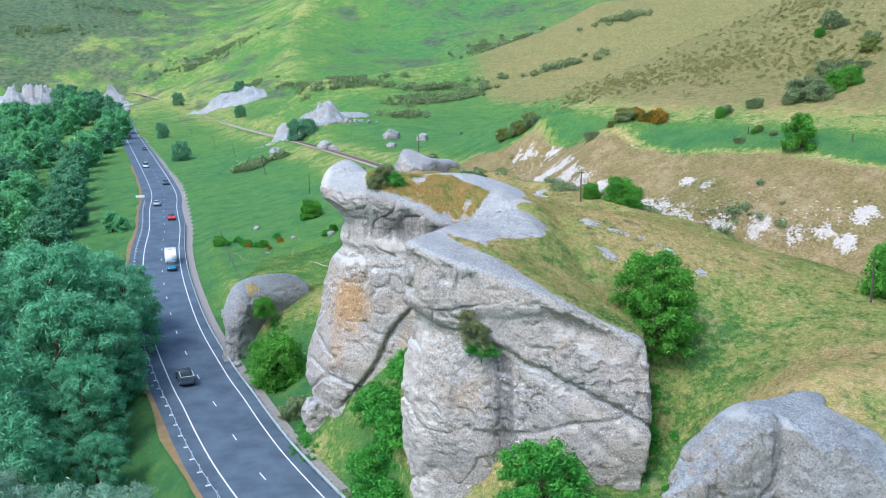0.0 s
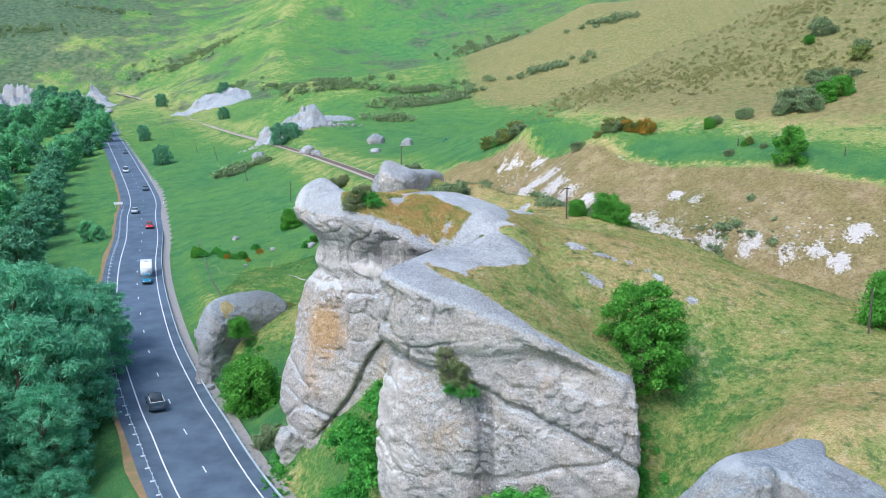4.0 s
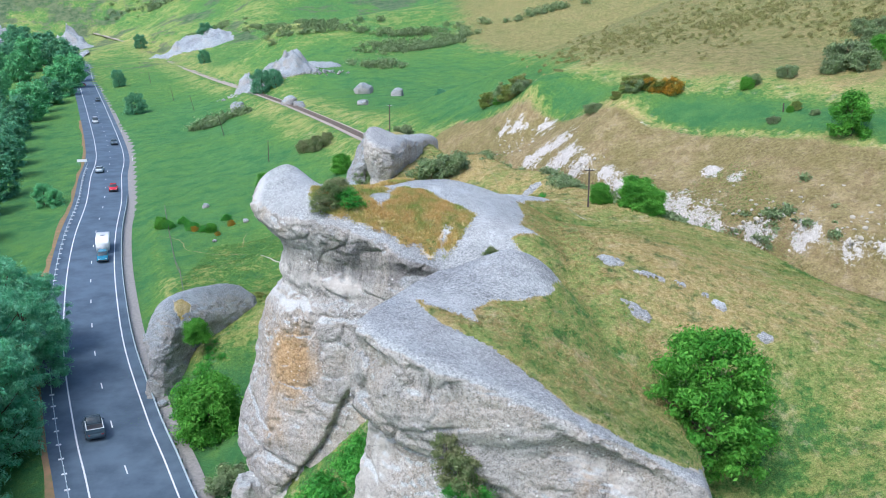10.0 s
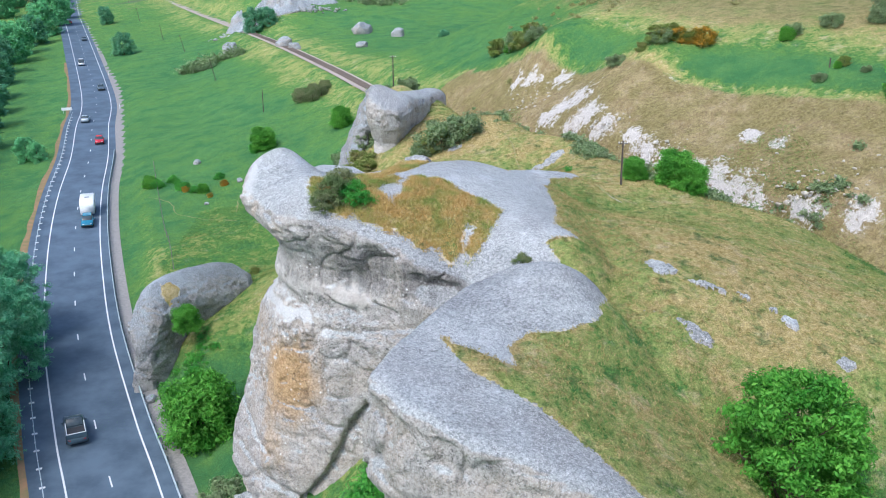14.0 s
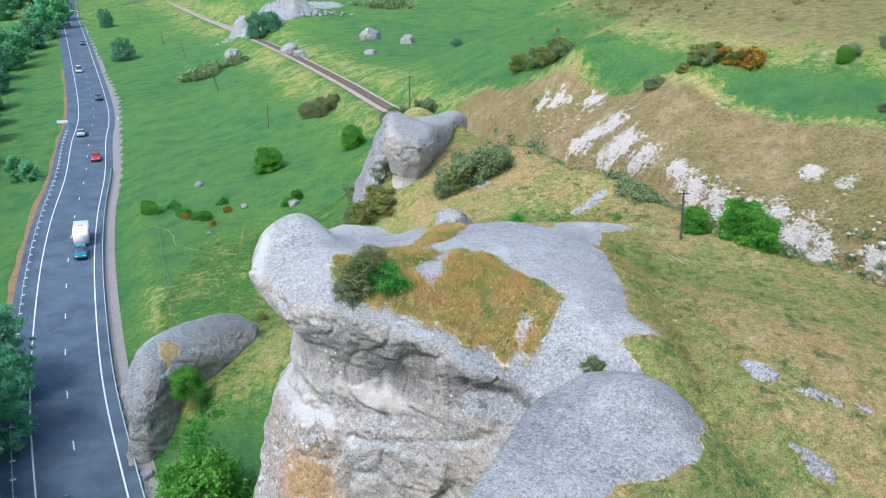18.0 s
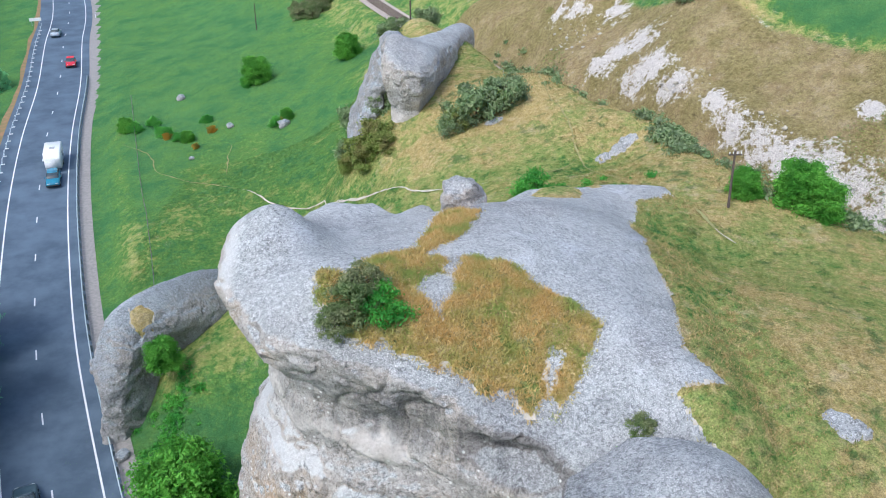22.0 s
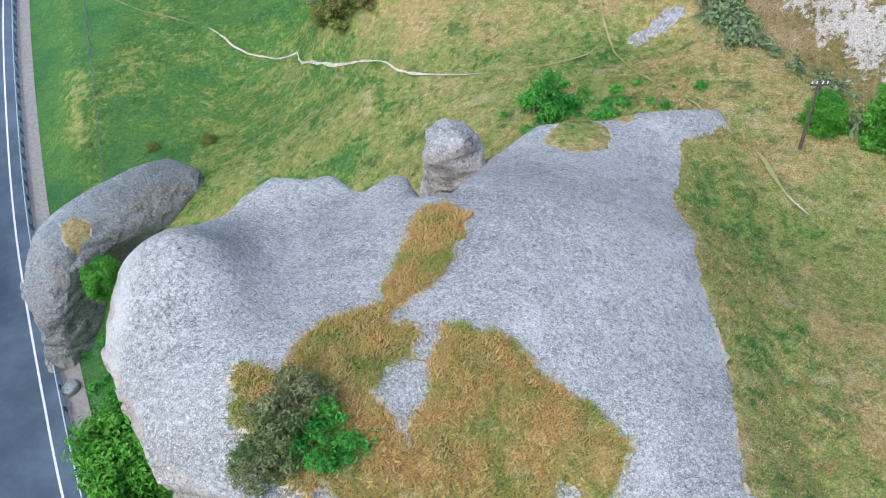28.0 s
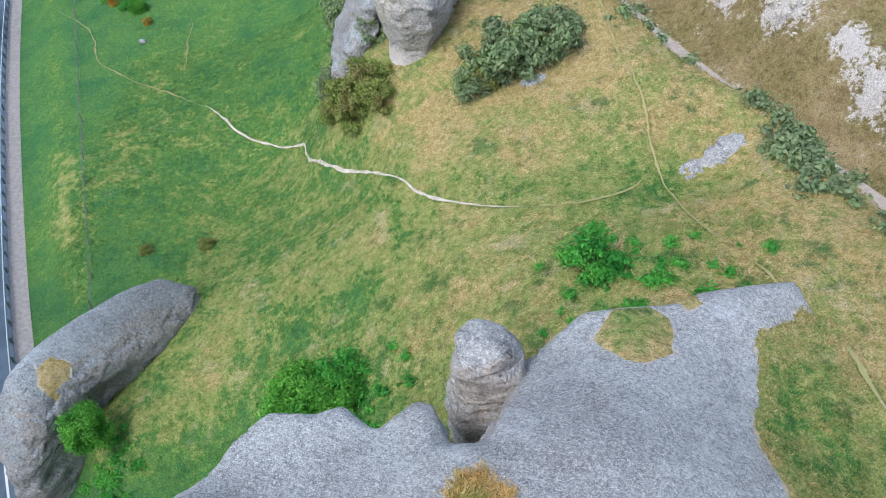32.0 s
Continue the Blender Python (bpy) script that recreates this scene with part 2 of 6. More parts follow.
def rock_material(name, pale=0.0, orange=0.3, tone=(1.0, 1.0, 1.0)):
    """Weathered limestone; tones carried by the mesh: pale (bare stone, whitened lip), rust, dark (streaks, patches,
    painted scoop shade).
    """
    m, t, b = material(name, 0.92, 0.15)
    n = Nodes(t)
    up = n.up()
    flat = n.ramp(n.math("ADD", up, n.math("MULTIPLY", n.math("SUBTRACT", n.noise(0.7, 4, 0.6), 0.5), 0.5)), 0.42, 0.72)
    big, mid, fine, tiny = n.noise(0.16, 5, 0.6), n.noise(0.9, 6, 0.65), n.noise(6.5, 5, 0.75, None, 0.6), n.noise(19.0, 3, 0.8)
    # lichen-grey tops, finely pitted
    grey = n.mix(n.ramp(mid, 0.25, 0.75), (0.37, 0.388, 0.385), (0.51, 0.535, 0.53))
    grey = n.mix(n.math("MULTIPLY", n.ramp(n.noise(0.13, 5, 0.62), 0.45, 0.62), 0.7), grey, (0.31, 0.305, 0.30))
    grey = n.mix(n.math("MULTIPLY", n.ramp(n.noise(0.21, 5, 0.65), 0.56, 0.68), 0.55), grey, (0.60, 0.64, 0.67))
    grey = n.mix(n.math("MULTIPLY", n.ramp(fine, 0.50, 0.40), 0.62), grey, (0.155, 0.155, 0.165))
    grey = n.mix(n.math("MULTIPLY", n.ramp(fine, 0.53, 0.63), 0.65), grey, (0.70, 0.71, 0.715))
    grey = n.mix(n.math("MULTIPLY", n.ramp(tiny, 0.55, 0.63), 0.8), grey, (0.84, 0.85, 0.85))
    grey = n.mix(n.math("MULTIPLY", n.ramp(tiny, 0.45, 0.38), 0.6), grey, (0.12, 0.12, 0.125))
    # grey skin of the faces
    skin = n.mix(n.ramp(mid, 0.28, 0.72), (0.37, 0.345, 0.325), (0.55, 0.52, 0.495))
    skin = n.mix(n.math("MULTIPLY", n.ramp(n.noise(0.33, 5, 0.65), 0.42, 0.62), 0.65), skin, (0.475, 0.405, 0.335))
    skin = n.mix(n.math("MULTIPLY", n.ramp(fine, 0.50, 0.40), 0.68), skin, (0.16, 0.15, 0.145))
    skin = n.mix(n.math("MULTIPLY", n.ramp(fine, 0.54, 0.66), 0.6), skin, (0.66, 0.645, 0.63))
    skin = n.mix(n.math("MULTIPLY", n.ramp(tiny, 0.54, 0.63), 0.7), skin, (0.78, 0.77, 0.75))
    # bare cream stone
    cream = n.mix(n.ramp(mid, 0.3, 0.72), (0.49, 0.445, 0.405), (0.70, 0.66, 0.62))
    cream = n.mix(n.math("MULTIPLY", n.ramp(fine, 0.46, 0.36), 0.4), cream, (0.36, 0.33, 0.30))
    f = n.math("ADD", n.math("MULTIPLY", n.math("SUBTRACT", big, 0.5), 1.3), n.math("ADD", n.math("MULTIPLY", n.math("SUBTRACT", mid, 0.5), 1.1), n.math("ADD", n.math("MULTIPLY", n.math("SUBTRACT", fine, 0.5), 0.5), n.math("ADD", n.attr("pale"), pale - 0.12))))
    face = n.mix(n.ramp(f, 0.25, 0.85), skin, cream)
    r = n.math("ADD", n.attr("rust"), n.math("MULTIPLY", n.math("SUBTRACT", n.noise(0.6, 6, 0.7, n.scaled(1, 1, 0.45)), 0.5), 3.0))
    o = n.math("MULTIPLY", n.ramp(r, 0.0, 1.1), n.math("ADD", 0.45 * orange, n.math("MULTIPLY", n.attr("rust"), 0.6)))
    face = n.mix(o, face, n.mix(n.ramp(fine, 0.35, 0.65), (0.38, 0.235, 0.115), (0.66, 0.46, 0.26)))
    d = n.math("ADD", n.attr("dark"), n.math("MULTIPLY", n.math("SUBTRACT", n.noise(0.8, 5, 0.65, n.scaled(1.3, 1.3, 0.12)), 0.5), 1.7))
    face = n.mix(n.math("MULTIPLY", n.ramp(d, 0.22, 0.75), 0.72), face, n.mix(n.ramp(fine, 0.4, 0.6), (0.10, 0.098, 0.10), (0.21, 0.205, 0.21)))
    # white lichen spots
    spot = n.math("MULTIPLY", n.ramp(n.voronoi(2.4), 0.20, 0.12), n.ramp(n.noise(0.45, 3), 0.47, 0.58))
    face = n.mix(n.math("MULTIPLY", spot, 0.85), face, (0.84, 0.84, 0.81))
    top = n.mix(n.math("MULTIPLY", n.ramp(n.math("ADD", n.attr("pale"), n.math("MULTIPLY", n.math("SUBTRACT", mid, 0.5), 0.5)), 0.2, 0.8), 0.6), grey, (0.70, 0.695, 0.68))
    top = n.mix(n.math("MULTIPLY", n.ramp(d, 0.15, 0.75), 0.5), top, n.mix(n.ramp(fine, 0.4, 0.6), (0.15, 0.155, 0.16), (0.36, 0.37, 0.375)))
    col = n.mix(flat, face, top)
    # fine open cracks
    c1 = n.math("ABSOLUTE", n.math("SUBTRACT", n.noise(0.4, 5, 0.6, n.scaled(1, 1, 1.4), 0.5), 0.5))
    c2 = n.math("ABSOLUTE", n.math("SUBTRACT", n.noise(1.5, 5, 0.6, n.scaled(1, 1, 1.9), 0.8), 0.5))
    where = n.ramp(n.noise(0.25, 3), 0.42, 0.58)
    crack = n.math("MULTIPLY", n.math("SUBTRACT", 1.0, n.math("MINIMUM", n.ramp(c1, 0.0, 0.006), n.math("ADD", n.ramp(c2, 0.0, 0.008), 0.45))), where)
    col = n.mix(n.math("MULTIPLY", crack, n.math("SUBTRACT", 0.8, n.math("MULTIPLY", flat, 0.3))), col, (0.09, 0.085, 0.085))
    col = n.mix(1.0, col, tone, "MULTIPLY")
    t.links.new(col, b.inputs["Base Color"])
    h = n.math("ADD", n.math("MULTIPLY", mid, n.math("SUBTRACT", 0.8, n.math("MULTIPLY", flat, 0.4))), n.math("ADD", n.math("MULTIPLY", fine, 0.55), n.math("MULTIPLY", tiny, 0.12)))
    h = n.math("SUBTRACT", n.math("ADD", h, n.math("MULTIPLY", n.noise(2.6, 5, 0.7), n.math("SUBTRACT", 0.9, n.math("MULTIPLY", flat, 0.6)))), n.math("MULTIPLY", crack, 0.35))
    n.bump(b, h, 0.9, 0.26)
    return m


def plain(name, col, col2=None, scale=3.0, rough=0.8, spec=0.3, bump=0.0, metal=0.0):
    m, t, b = material(name, rough, spec)
    b.inputs["Metallic"].default_value = metal
    n = Nodes(t)
    c = n.mix(n.ramp(n.noise(scale, 5, 0.65), 0.3, 0.7), col, col2 or tuple(0.75 * v for v in col))
    t.links.new(c, b.inputs["Base Color"])
    if bump:
        n.bump(b, n.noise(scale * 4, 4, 0.7), 0.6, bump)
    return m


def leaf_material(name, a, c, d):
    m, t, b = material(name, 0.6, 0.3)
    n = Nodes(t)
    col = n.mix(n.island(), a, c)
    col = n.mix(n.ramp(n.noise(0.6, 4), 0.4, 0.7), col, d)
    t.links.new(col, b.inputs["Base Color"])
    thin = t.nodes.new("ShaderNodeBsdfTranslucent")
    t.links.new(n.mix(0.5, col, (0.2, 0.35, 0.06)), thin.inputs["Color"])
    both = t.nodes.new("ShaderNodeMixShader")
    both.inputs[0].default_value = 0.42
    t.links.new(b.outputs[0], both.inputs[1])
    t.links.new(thin.outputs[0], both.inputs[2])
    t.links.new(both.outputs[0], t.nodes["Material Output"].inputs["Surface"])
    return m


GROUND = ground_material()
ROCK = rock_material("limestone", 0.0, 0.55)
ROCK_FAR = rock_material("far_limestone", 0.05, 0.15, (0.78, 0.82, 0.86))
ROCK_DARK = rock_material("lichen_dark_limestone", -0.1, 0.3, (0.72, 0.76, 0.80))
ASPHALT = plain("asphalt", (0.108, 0.150, 0.200), (0.064, 0.094, 0.130), 0.25, 0.85, 0.3, 0.01)
GRAVEL = plain("gravel", (0.24, 0.23, 0.22), (0.34, 0.32, 0.30), 3.0, 0.95, 0.1, 0.03)
PAINT = plain("road_paint", (0.75, 0.77, 0.78), (0.6, 0.62, 0.63), 6.0, 0.7)
STEEL = plain("galvanised_steel", (0.42, 0.50, 0.53), (0.34, 0.42, 0.46), 5.0, 0.55, 0.5)
BARK = plain("bark", (0.16, 0.12, 0.09), (0.09, 0.07, 0.05), 4.0, 0.95, 0.1, 0.03)
LEAF = leaf_material("leaf_green", (0.09, 0.35, 0.035), (0.23, 0.56, 0.08), (0.06, 0.26, 0.025))
LEAF_GREY = leaf_material("leaf_grey_green", (0.11, 0.44, 0.24), (0.31, 0.66, 0.42), (0.08, 0.36, 0.19))
LEAF_SILVER = leaf_material("leaf_silver_green", (0.22, 0.42, 0.30), (0.46, 0.64, 0.52), (0.15, 0.36, 0.24))
LEAF_DARK = leaf_material("leaf_dark", (0.16, 0.27, 0.12), (0.40, 0.48, 0.25), (0.22, 0.27, 0.16))
LEAF_TEAL = leaf_material("leaf_wood_bright", (0.14, 0.50, 0.22), (0.33, 0.72, 0.36), (0.11, 0.42, 0.19))
LEAF_WOOD = leaf_material("leaf_wood_dark", (0.11, 0.36, 0.21), (0.24, 0.52, 0.31), (0.08, 0.28, 0.17))
LEAF_BRIGHT = leaf_material("leaf_bright", (0.07, 0.36, 0.05), (0.18, 0.56, 0.085), (0.05, 0.29, 0.045))
LEAF_BROWN = leaf_material("leaf_brown", (0.19, 0.22, 0.10), (0.40, 0.40, 0.23), (0.16, 0.24, 0.09))
GRASS_DRY = leaf_material("grass_dry", (0.60, 0.35, 0.12), (0.80, 0.57, 0.27), (0.34, 0.40, 0.11))
GRASS_MIX = leaf_material("grass_mixed", (0.24, 0.36, 0.12), (0.58, 0.52, 0.28), (0.17, 0.36, 0.11))
STEEL_DARK = plain("dark_steel", (0.14, 0.17, 0.18), None, 5.0, 0.6, 0.4)
PLASTIC_WHITE = plain("white_paint", (0.78, 0.79, 0.80), (0.66, 0.68, 0.69), 4.0, 0.45, 0.4)
PLASTIC_GREY = plain("grey_plastic", (0.4, 0.41, 0.42), None, 4.0, 0.5, 0.4)
PLASTIC_DARK = plain("black_plastic", (0.03, 0.03, 0.035), (0.05, 0.05, 0.05), 6.0, 0.6, 0.4)
RUBBER = plain("rubber", (0.025, 0.025, 0.027), (0.04, 0.04, 0.04), 9.0, 0.85, 0.2)
GLASS_DARK = plain("dark_glass", (0.03, 0.045, 0.055), (0.05, 0.07, 0.08), 1.0, 0.12, 0.6)
LAMP_RED = plain("red_lens", (0.45, 0.02, 0.02), (0.3, 0.01, 0.01), 9.0, 0.3, 0.5)
CAR_RED = plain("red_paint", (0.55, 0.03, 0.05), (0.48, 0.025, 0.04), 2.0, 0.25, 0.5)
CAR_TEAL = plain("teal_paint", (0.03, 0.20, 0.30), (0.025, 0.16, 0.25), 2.0, 0.25, 0.5)
CAR_SLATE = plain("slate_paint", (0.06, 0.10, 0.13), (0.05, 0.08, 0.11), 2.0, 0.3, 0.5)
CAR_SILVER = plain("silver_paint", (0.50, 0.56, 0.60), (0.44, 0.50, 0.54), 2.0, 0.3, 0.5, 0.0, 0.3)
SOIL = plain("orange_soil", (0.33, 0.20, 0.115), (0.20, 0.18, 0.085), 0.8, 0.95, 0.1, 0.05)
BALLAST = plain("ballast", (0.48, 0.42, 0.36), (0.36, 0.31, 0.27), 2.5, 0.95, 0.1, 0.05)
RUST = plain("rusty_steel", (0.20, 0.13, 0.10), (0.13, 0.09, 0.08), 6.0, 0.7, 0.3)
TIMBER = plain("weathered_timber", (0.26, 0.22, 0.18), (0.16, 0.13, 0.11), 5.0, 0.9, 0.1, 0.01)
TIMBER_DARK = plain("dark_timber", (0.07, 0.055, 0.05), (0.12, 0.10, 0.085), 5.0, 0.9, 0.1, 0.01)
CHALK = plain("white_limestone", (0.58, 0.54, 0.47), (0.40, 0.36, 0.29), 1.6, 0.95, 0.1, 0.04)
TRAIL = plain("worn_earth", (0.26, 0.27, 0.105), (0.34, 0.295, 0.15), 1.2, 0.95, 0.1, 0.03)
LEAF_GORSE = leaf_material("leaf_gorse", (0.36, 0.22, 0.04), (0.78, 0.38, 0.03), (0.14, 0.24, 0.06))
LEAF_OLIVE = leaf_material("leaf_olive", (0.18, 0.27, 0.06), (0.40, 0.46, 0.13), (0.30, 0.26, 0.10))
LEAF_TUSSOCK = leaf_material("leaf_tussock", (0.38, 0.34, 0.14), (0.55, 0.48, 0.25), (0.32, 0.33, 0.12))
# ---- terrain ----
ROAD = smooth_line([(22, -60, -5.5), (10, 20, -3.5), (1, 47, -2.5), (-9, 64, -1.7), (-18.3, 79.5, -1.1), (-22.8, 87.8, -0.7), (-27, 96.3, -0.3), (-31.3, 105, 0.0), (-39.5, 123, 0.8), (-46.6, 141, 1.6),
                    (-53.5, 160, 2.4), (-60, 180, 3.3), (-67, 204, 4.3), (-75.8, 230.4, 5.4), (-87, 265, 6.9), (-119, 345, 10.3), (-172, 475, 16), (-222, 600, 21.3), (-262, 660, 24), (-330, 690, 26), (-430, 700, 27)], 2.0)
RAIL = smooth_line([(60, 74, 13.5), (46, 94, 14.5), (33, 110, 15.2), (23, 125, 16), (15.5, 139, 16.5), (8, 156, 16.9), (0, 177, 17.2), (-9.3, 201, 17.5), (-23, 242, 17.8), (-49, 312, 18.5), (-102, 440, 20), (-150, 555, 23), (-195, 660, 29), (-270, 760, 40)], 3.0)
west_flat = [(-50, 100, -2), (-76, 150, -1), (-125, 260, 3), (-62, 50, -6), (-110, 90, -4), (-210, 420, 10), (-170, 200, 0)]
meadow = [(-20, 103, 0.5), (-15.5, 90, 0.8), (-13.8, 83, 1.2), (-14, 108, 4), (-10, 109, 8.5), (-4, 107, 14), (2, 111, 19), (-27.5, 119.5, 2.2), (-23.6, 115, 5.0), (-22.3, 117.6, 5.7), (-24.6, 112.6, 3.2), (-20.8, 123, 6.3), (-32.5, 141, 4.5), (-23, 148, 6.7), (-14.4, 140.8, 8.2),
          (-6, 128, 15.5), (2.3, 120, 18.8), (-30, 190, 9.3), (-24, 216, 14.5), (-55, 230, 7), (-68, 290, 9.5), (-105, 345, 10.2), (-12, 165, 13)]
crest = [(-4.5, 163, 23.6), (0, 153, 23), (-6, 168, 20.5), (10, 138, 22.8), (14, 124, 22.3), (18.5, 117, 22.3), (16.2, 122, 22.4), (22, 111.5, 22.0), (17.3, 108.5, 22.2), (22, 106, 21.8), (30, 102, 20.3), (38, 86, 18.6), (45, 76, 17.4), (12.9, 122.4, 20.9), (1.8, 132, 20.3), (-5, 133.3, 18.6), (-9, 138.5, 17), (-2, 142, 21.3), (-8.2, 130.3, 13.6), (-11, 133.2, 11.3), (-13.6, 138, 8.9), (-12, 150, 12)]
shoulder = [(12.5, 104.5, 22.3), (16, 101, 21.7), (12.5, 92, 23.6), (13.7, 82.7, 22.9), (14.4, 78, 21.1), (23.7, 76.7, 19.3), (17.5, 69, 14.6), (24.7, 70.2, 15.4), (30, 66.7, 16.2), (37, 73, 17.5), (4, 90, 21), (0, 79, 13), (6, 70, 19)]
foot = [(16, 62.5, 7.5), (17, 56, 5), (14, 48, 4), (22, 46, 9), (28, 44, 9), (24, 55.5, 15.6), (30, 54, 15.8), (35, 55, 16.5), (25, 40, 7), (5, 57, 3), (-3, 60, 2.5), (-6.5, 69, 3), (-4.7, 75.5, 7.5), (-9, 79, 3.5), (-11, 72, -0.3), (10, 40, 2), (40, 30, 14)]
cutting = [(16.5, 162, 23.3), (13.8, 167, 24.2), (21.5, 143, 22.8), (26, 134.6, 22.4), (36.5, 120.4, 21.4), (48, 106, 20.5), (21, 163, 28), (32, 142, 27.7), (43, 130, 27.2), (57, 112, 26.2), (80, 90, 25)]
hillside = [(19.4, 166, 30.5), (35.5, 147, 31), (31.5, 148, 31.2), (50, 121, 27.6), (49, 147, 34), (69, 160, 37.5), (75, 150, 40), (94, 240, 61), (64, 240, 49), (40, 235, 39), (20, 225, 32.5), (15.8, 195, 27.9),
            (6, 262, 21.5), (3.4, 244, 23.5), (-18, 279, 20.6), (-26, 324, 22.5), (-50, 345, 28), (-36, 345, 27), (-142, 610, 37), (40, 290, 25), (80, 310, 28), (130, 330, 40), (140, 160, 62), (120, 90, 42), (180, 250, 84)]
far_hills = [(4, 420, 36), (-65, 450, 44), (91, 520, 92), (38, 500, 67), (-20, 470, 51), (91, 600, 74), (38, 585, 54), (-20, 560, 43), (80, 400, 50), (30, 700, 90), (-58, 850, 134), (-107, 800, 106), (-152, 760, 86), (0, 1050, 190), (0, 1400, 330), (200, 470, 100), (330, 700, 190), (-300, 820, 85), (-300, 1150, 190), (-480, 740, 70), (-650, 1050, 190), (650, 600, 260),
             (-80, 470, 30), (-255, 590, 30), (-700, 500, 60), (-1100, 900, 260), (900, 1300, 420), (-900, 1500, 400)]
behind = [(0, -100, -6), (100, 0, 16), (-100, -50, -8), (320, 100, 80), (-420, 200, 10), (-600, -250, 20), (300, -250, 40), (900, 0, 200), (-1300, 0, 160), (0, -900, 120)]
track = [tuple(p) for p in ROAD[::12]] + [(x, y, z) for x, y, z in RAIL[::9]]
SHEET = Surface(west_flat + meadow + crest + shoulder + foot + cutting + hillside + far_hills + behind + track, 3.0)


ROAD_C, RAIL_C = np.vstack([ROAD[:-1:5], ROAD[-1:]]), np.vstack([RAIL[:-1:4], RAIL[-1:]])
ROAD_CS, RAIL_CS = (np.r_[0, np.cumsum(np.hypot(*np.diff(q[:, :2], axis=0).T))] for q in (ROAD_C, RAIL_C))


def land(x, y):
    """The sheet with its small and far roughness, before road and railway are cut in."""
    z = SHEET(x, y)
    rough = sstep(330, 800, np.hypot(x, y - 60))
    return z + fbm(x, y, 0 * x, 9.0, 3, 5) * 0.22 + rough * (fbm(x, y, 0 * x, 110.0, 4, 9) * 6 + 26 * (0.45 - np.abs(vnoise(x / 150 + 0.25 * y / 150, y / 330, 0 * x, 12))))


def ground(x, y):
    """Height of the land at x, y (arrays or numbers)."""
    x, y = np.asarray(x, float), np.asarray(y, float)
    z = land(x, y)
    d, side, s = line_dist(x, y, ROAD_C[:, :2])
    rz = np.interp(s, ROAD_CS, ROAD_C[:, 2])
    z = z + (rz - 0.12 - z) * (1 - sstep(6.0, 11.0, d))
    d, side, s = line_dist(x, y, RAIL_C[:, :2])
    rz = np.interp(s, RAIL_CS, RAIL_C[:, 2])
    return z + (rz - 0.15 - z) * (1 - sstep(2.3, 6.5, d))


def spaced(lo, hi, a, b, step, growth):
    mid = list(np.arange(a, b + step / 2, step))
    up, down = [mid[-1]], [mid[0]]
    s = step
    while up[-1] < hi:
        s *= growth
        up.append(up[-1] + s)
    s = step
    while down[-1] > lo:
        s *= growth
        down.append(down[-1] - s)
    return np.array(down[:0:-1] + mid + up[1:])


BARE_TOP = [(10, 182), (16, 172), (22, 162), (32, 143), (43, 131), (57, 113), (80, 91), (110, 70)]
gx, gy = spaced(-1500, 1500, -16, 26, 0.45, 1.028), spaced(-500, 1800, 58, 116, 0.45, 1.026)
X, Y = np.meshgrid(gx, gy)
Z = ground(X, Y)
nx, ny = len(gx), len(gy)
idx = np.arange(nx * ny).reshape(ny, nx)
quads = np.stack([idx[:-1, :-1], idx[:-1, 1:], idx[1:, 1:], idx[1:, :-1]], -1).reshape(-1, 4)
gme = mesh_from("ground", np.stack([X, Y, Z], -1).reshape(-1, 3), quads, GROUND)
d_top, s_top, a_top = line_dist(X, Y, BARE_TOP)
spine = [(-8, 196), (0, 176), (7.5, 156), (13, 140), (19, 124), (26, 112), (34, 105), (44, 92), (58, 74)]
d_sp, s_sp, a_sp = line_dist(X, Y, spine)
inside = (s_top < 0) & (s_sp > 0) & (Y > 60) & (Y < 185)
bare = np.where(inside, np.minimum(d_top, d_sp) / 3.0, 0)
attr(gme, "bare", np.clip(bare, 0, 1).ravel())
chalk = 0
for cx, cy, r in ((14.4, 165.2, 1.3), (16.2, 163.5, 1.2), (20.3, 159.7, 1.5), (21.8, 149.8, 1.7), (19.3, 150.6, 1.5), (17.3, 150.5, 1.6), (21.2, 143.7, 1.7), (22.1, 139.2, 1.6), (19.5, 144.5, 1.7), (32.0, 142.1, 0.9), (25.7, 131.1, 1.5), (27.0, 128.5, 1.6), (29, 125.5, 1.8), (31, 122.5, 1.8),
                  (32.5, 120.7, 2.0), (33.3, 117.5, 1.8), (36.0, 126.6, 0.9), (37.6, 122.9, 0.9), (24.9, 134.5, 1.0), (46.3, 104.2, 1.2), (51.9, 104.6, 1.3), (43.4, 105.4, 1.1), (48.5, 101.5, 1.2), (40.5, 109.2, 1.3), (31.8, 124.1, 1.2), (37, 113, 1.6), (55, 98, 1.4)):
    chalk = np.maximum(chalk, np.exp(-((X - cx) ** 2 + (Y - cy) ** 2 + (Z - float(ground(cx, cy))) ** 2) / (1.9 * r) ** 2))
chalk = np.maximum(chalk, 0.5 * np.exp(-((d_sp - 4.0) / 1.8) ** 2) * sstep(96, 104, Y) * (1 - sstep(150, 164, Y)))
attr(gme, "white", np.where(inside, 0.03 + 0.75 * chalk, 0).ravel())
plateau = sstep(13, 19, Z) * (1 - sstep(140, 175, Y)) * sstep(-14, -2, X) * (1 - sstep(28, 45, X))
hill = sstep(29, 37, Z) * (1 - sstep(420, 640, Y)) * sstep(8, 40, X)
fringe = np.exp(-((d_top - 3) / 5.0) ** 2) * (s_top > 0)
step = 14.0
swell = land(X, Y) - 0.25 * (land(X + step, Y) + land(X - step, Y) + land(X, Y + step) + land(X, Y - step))
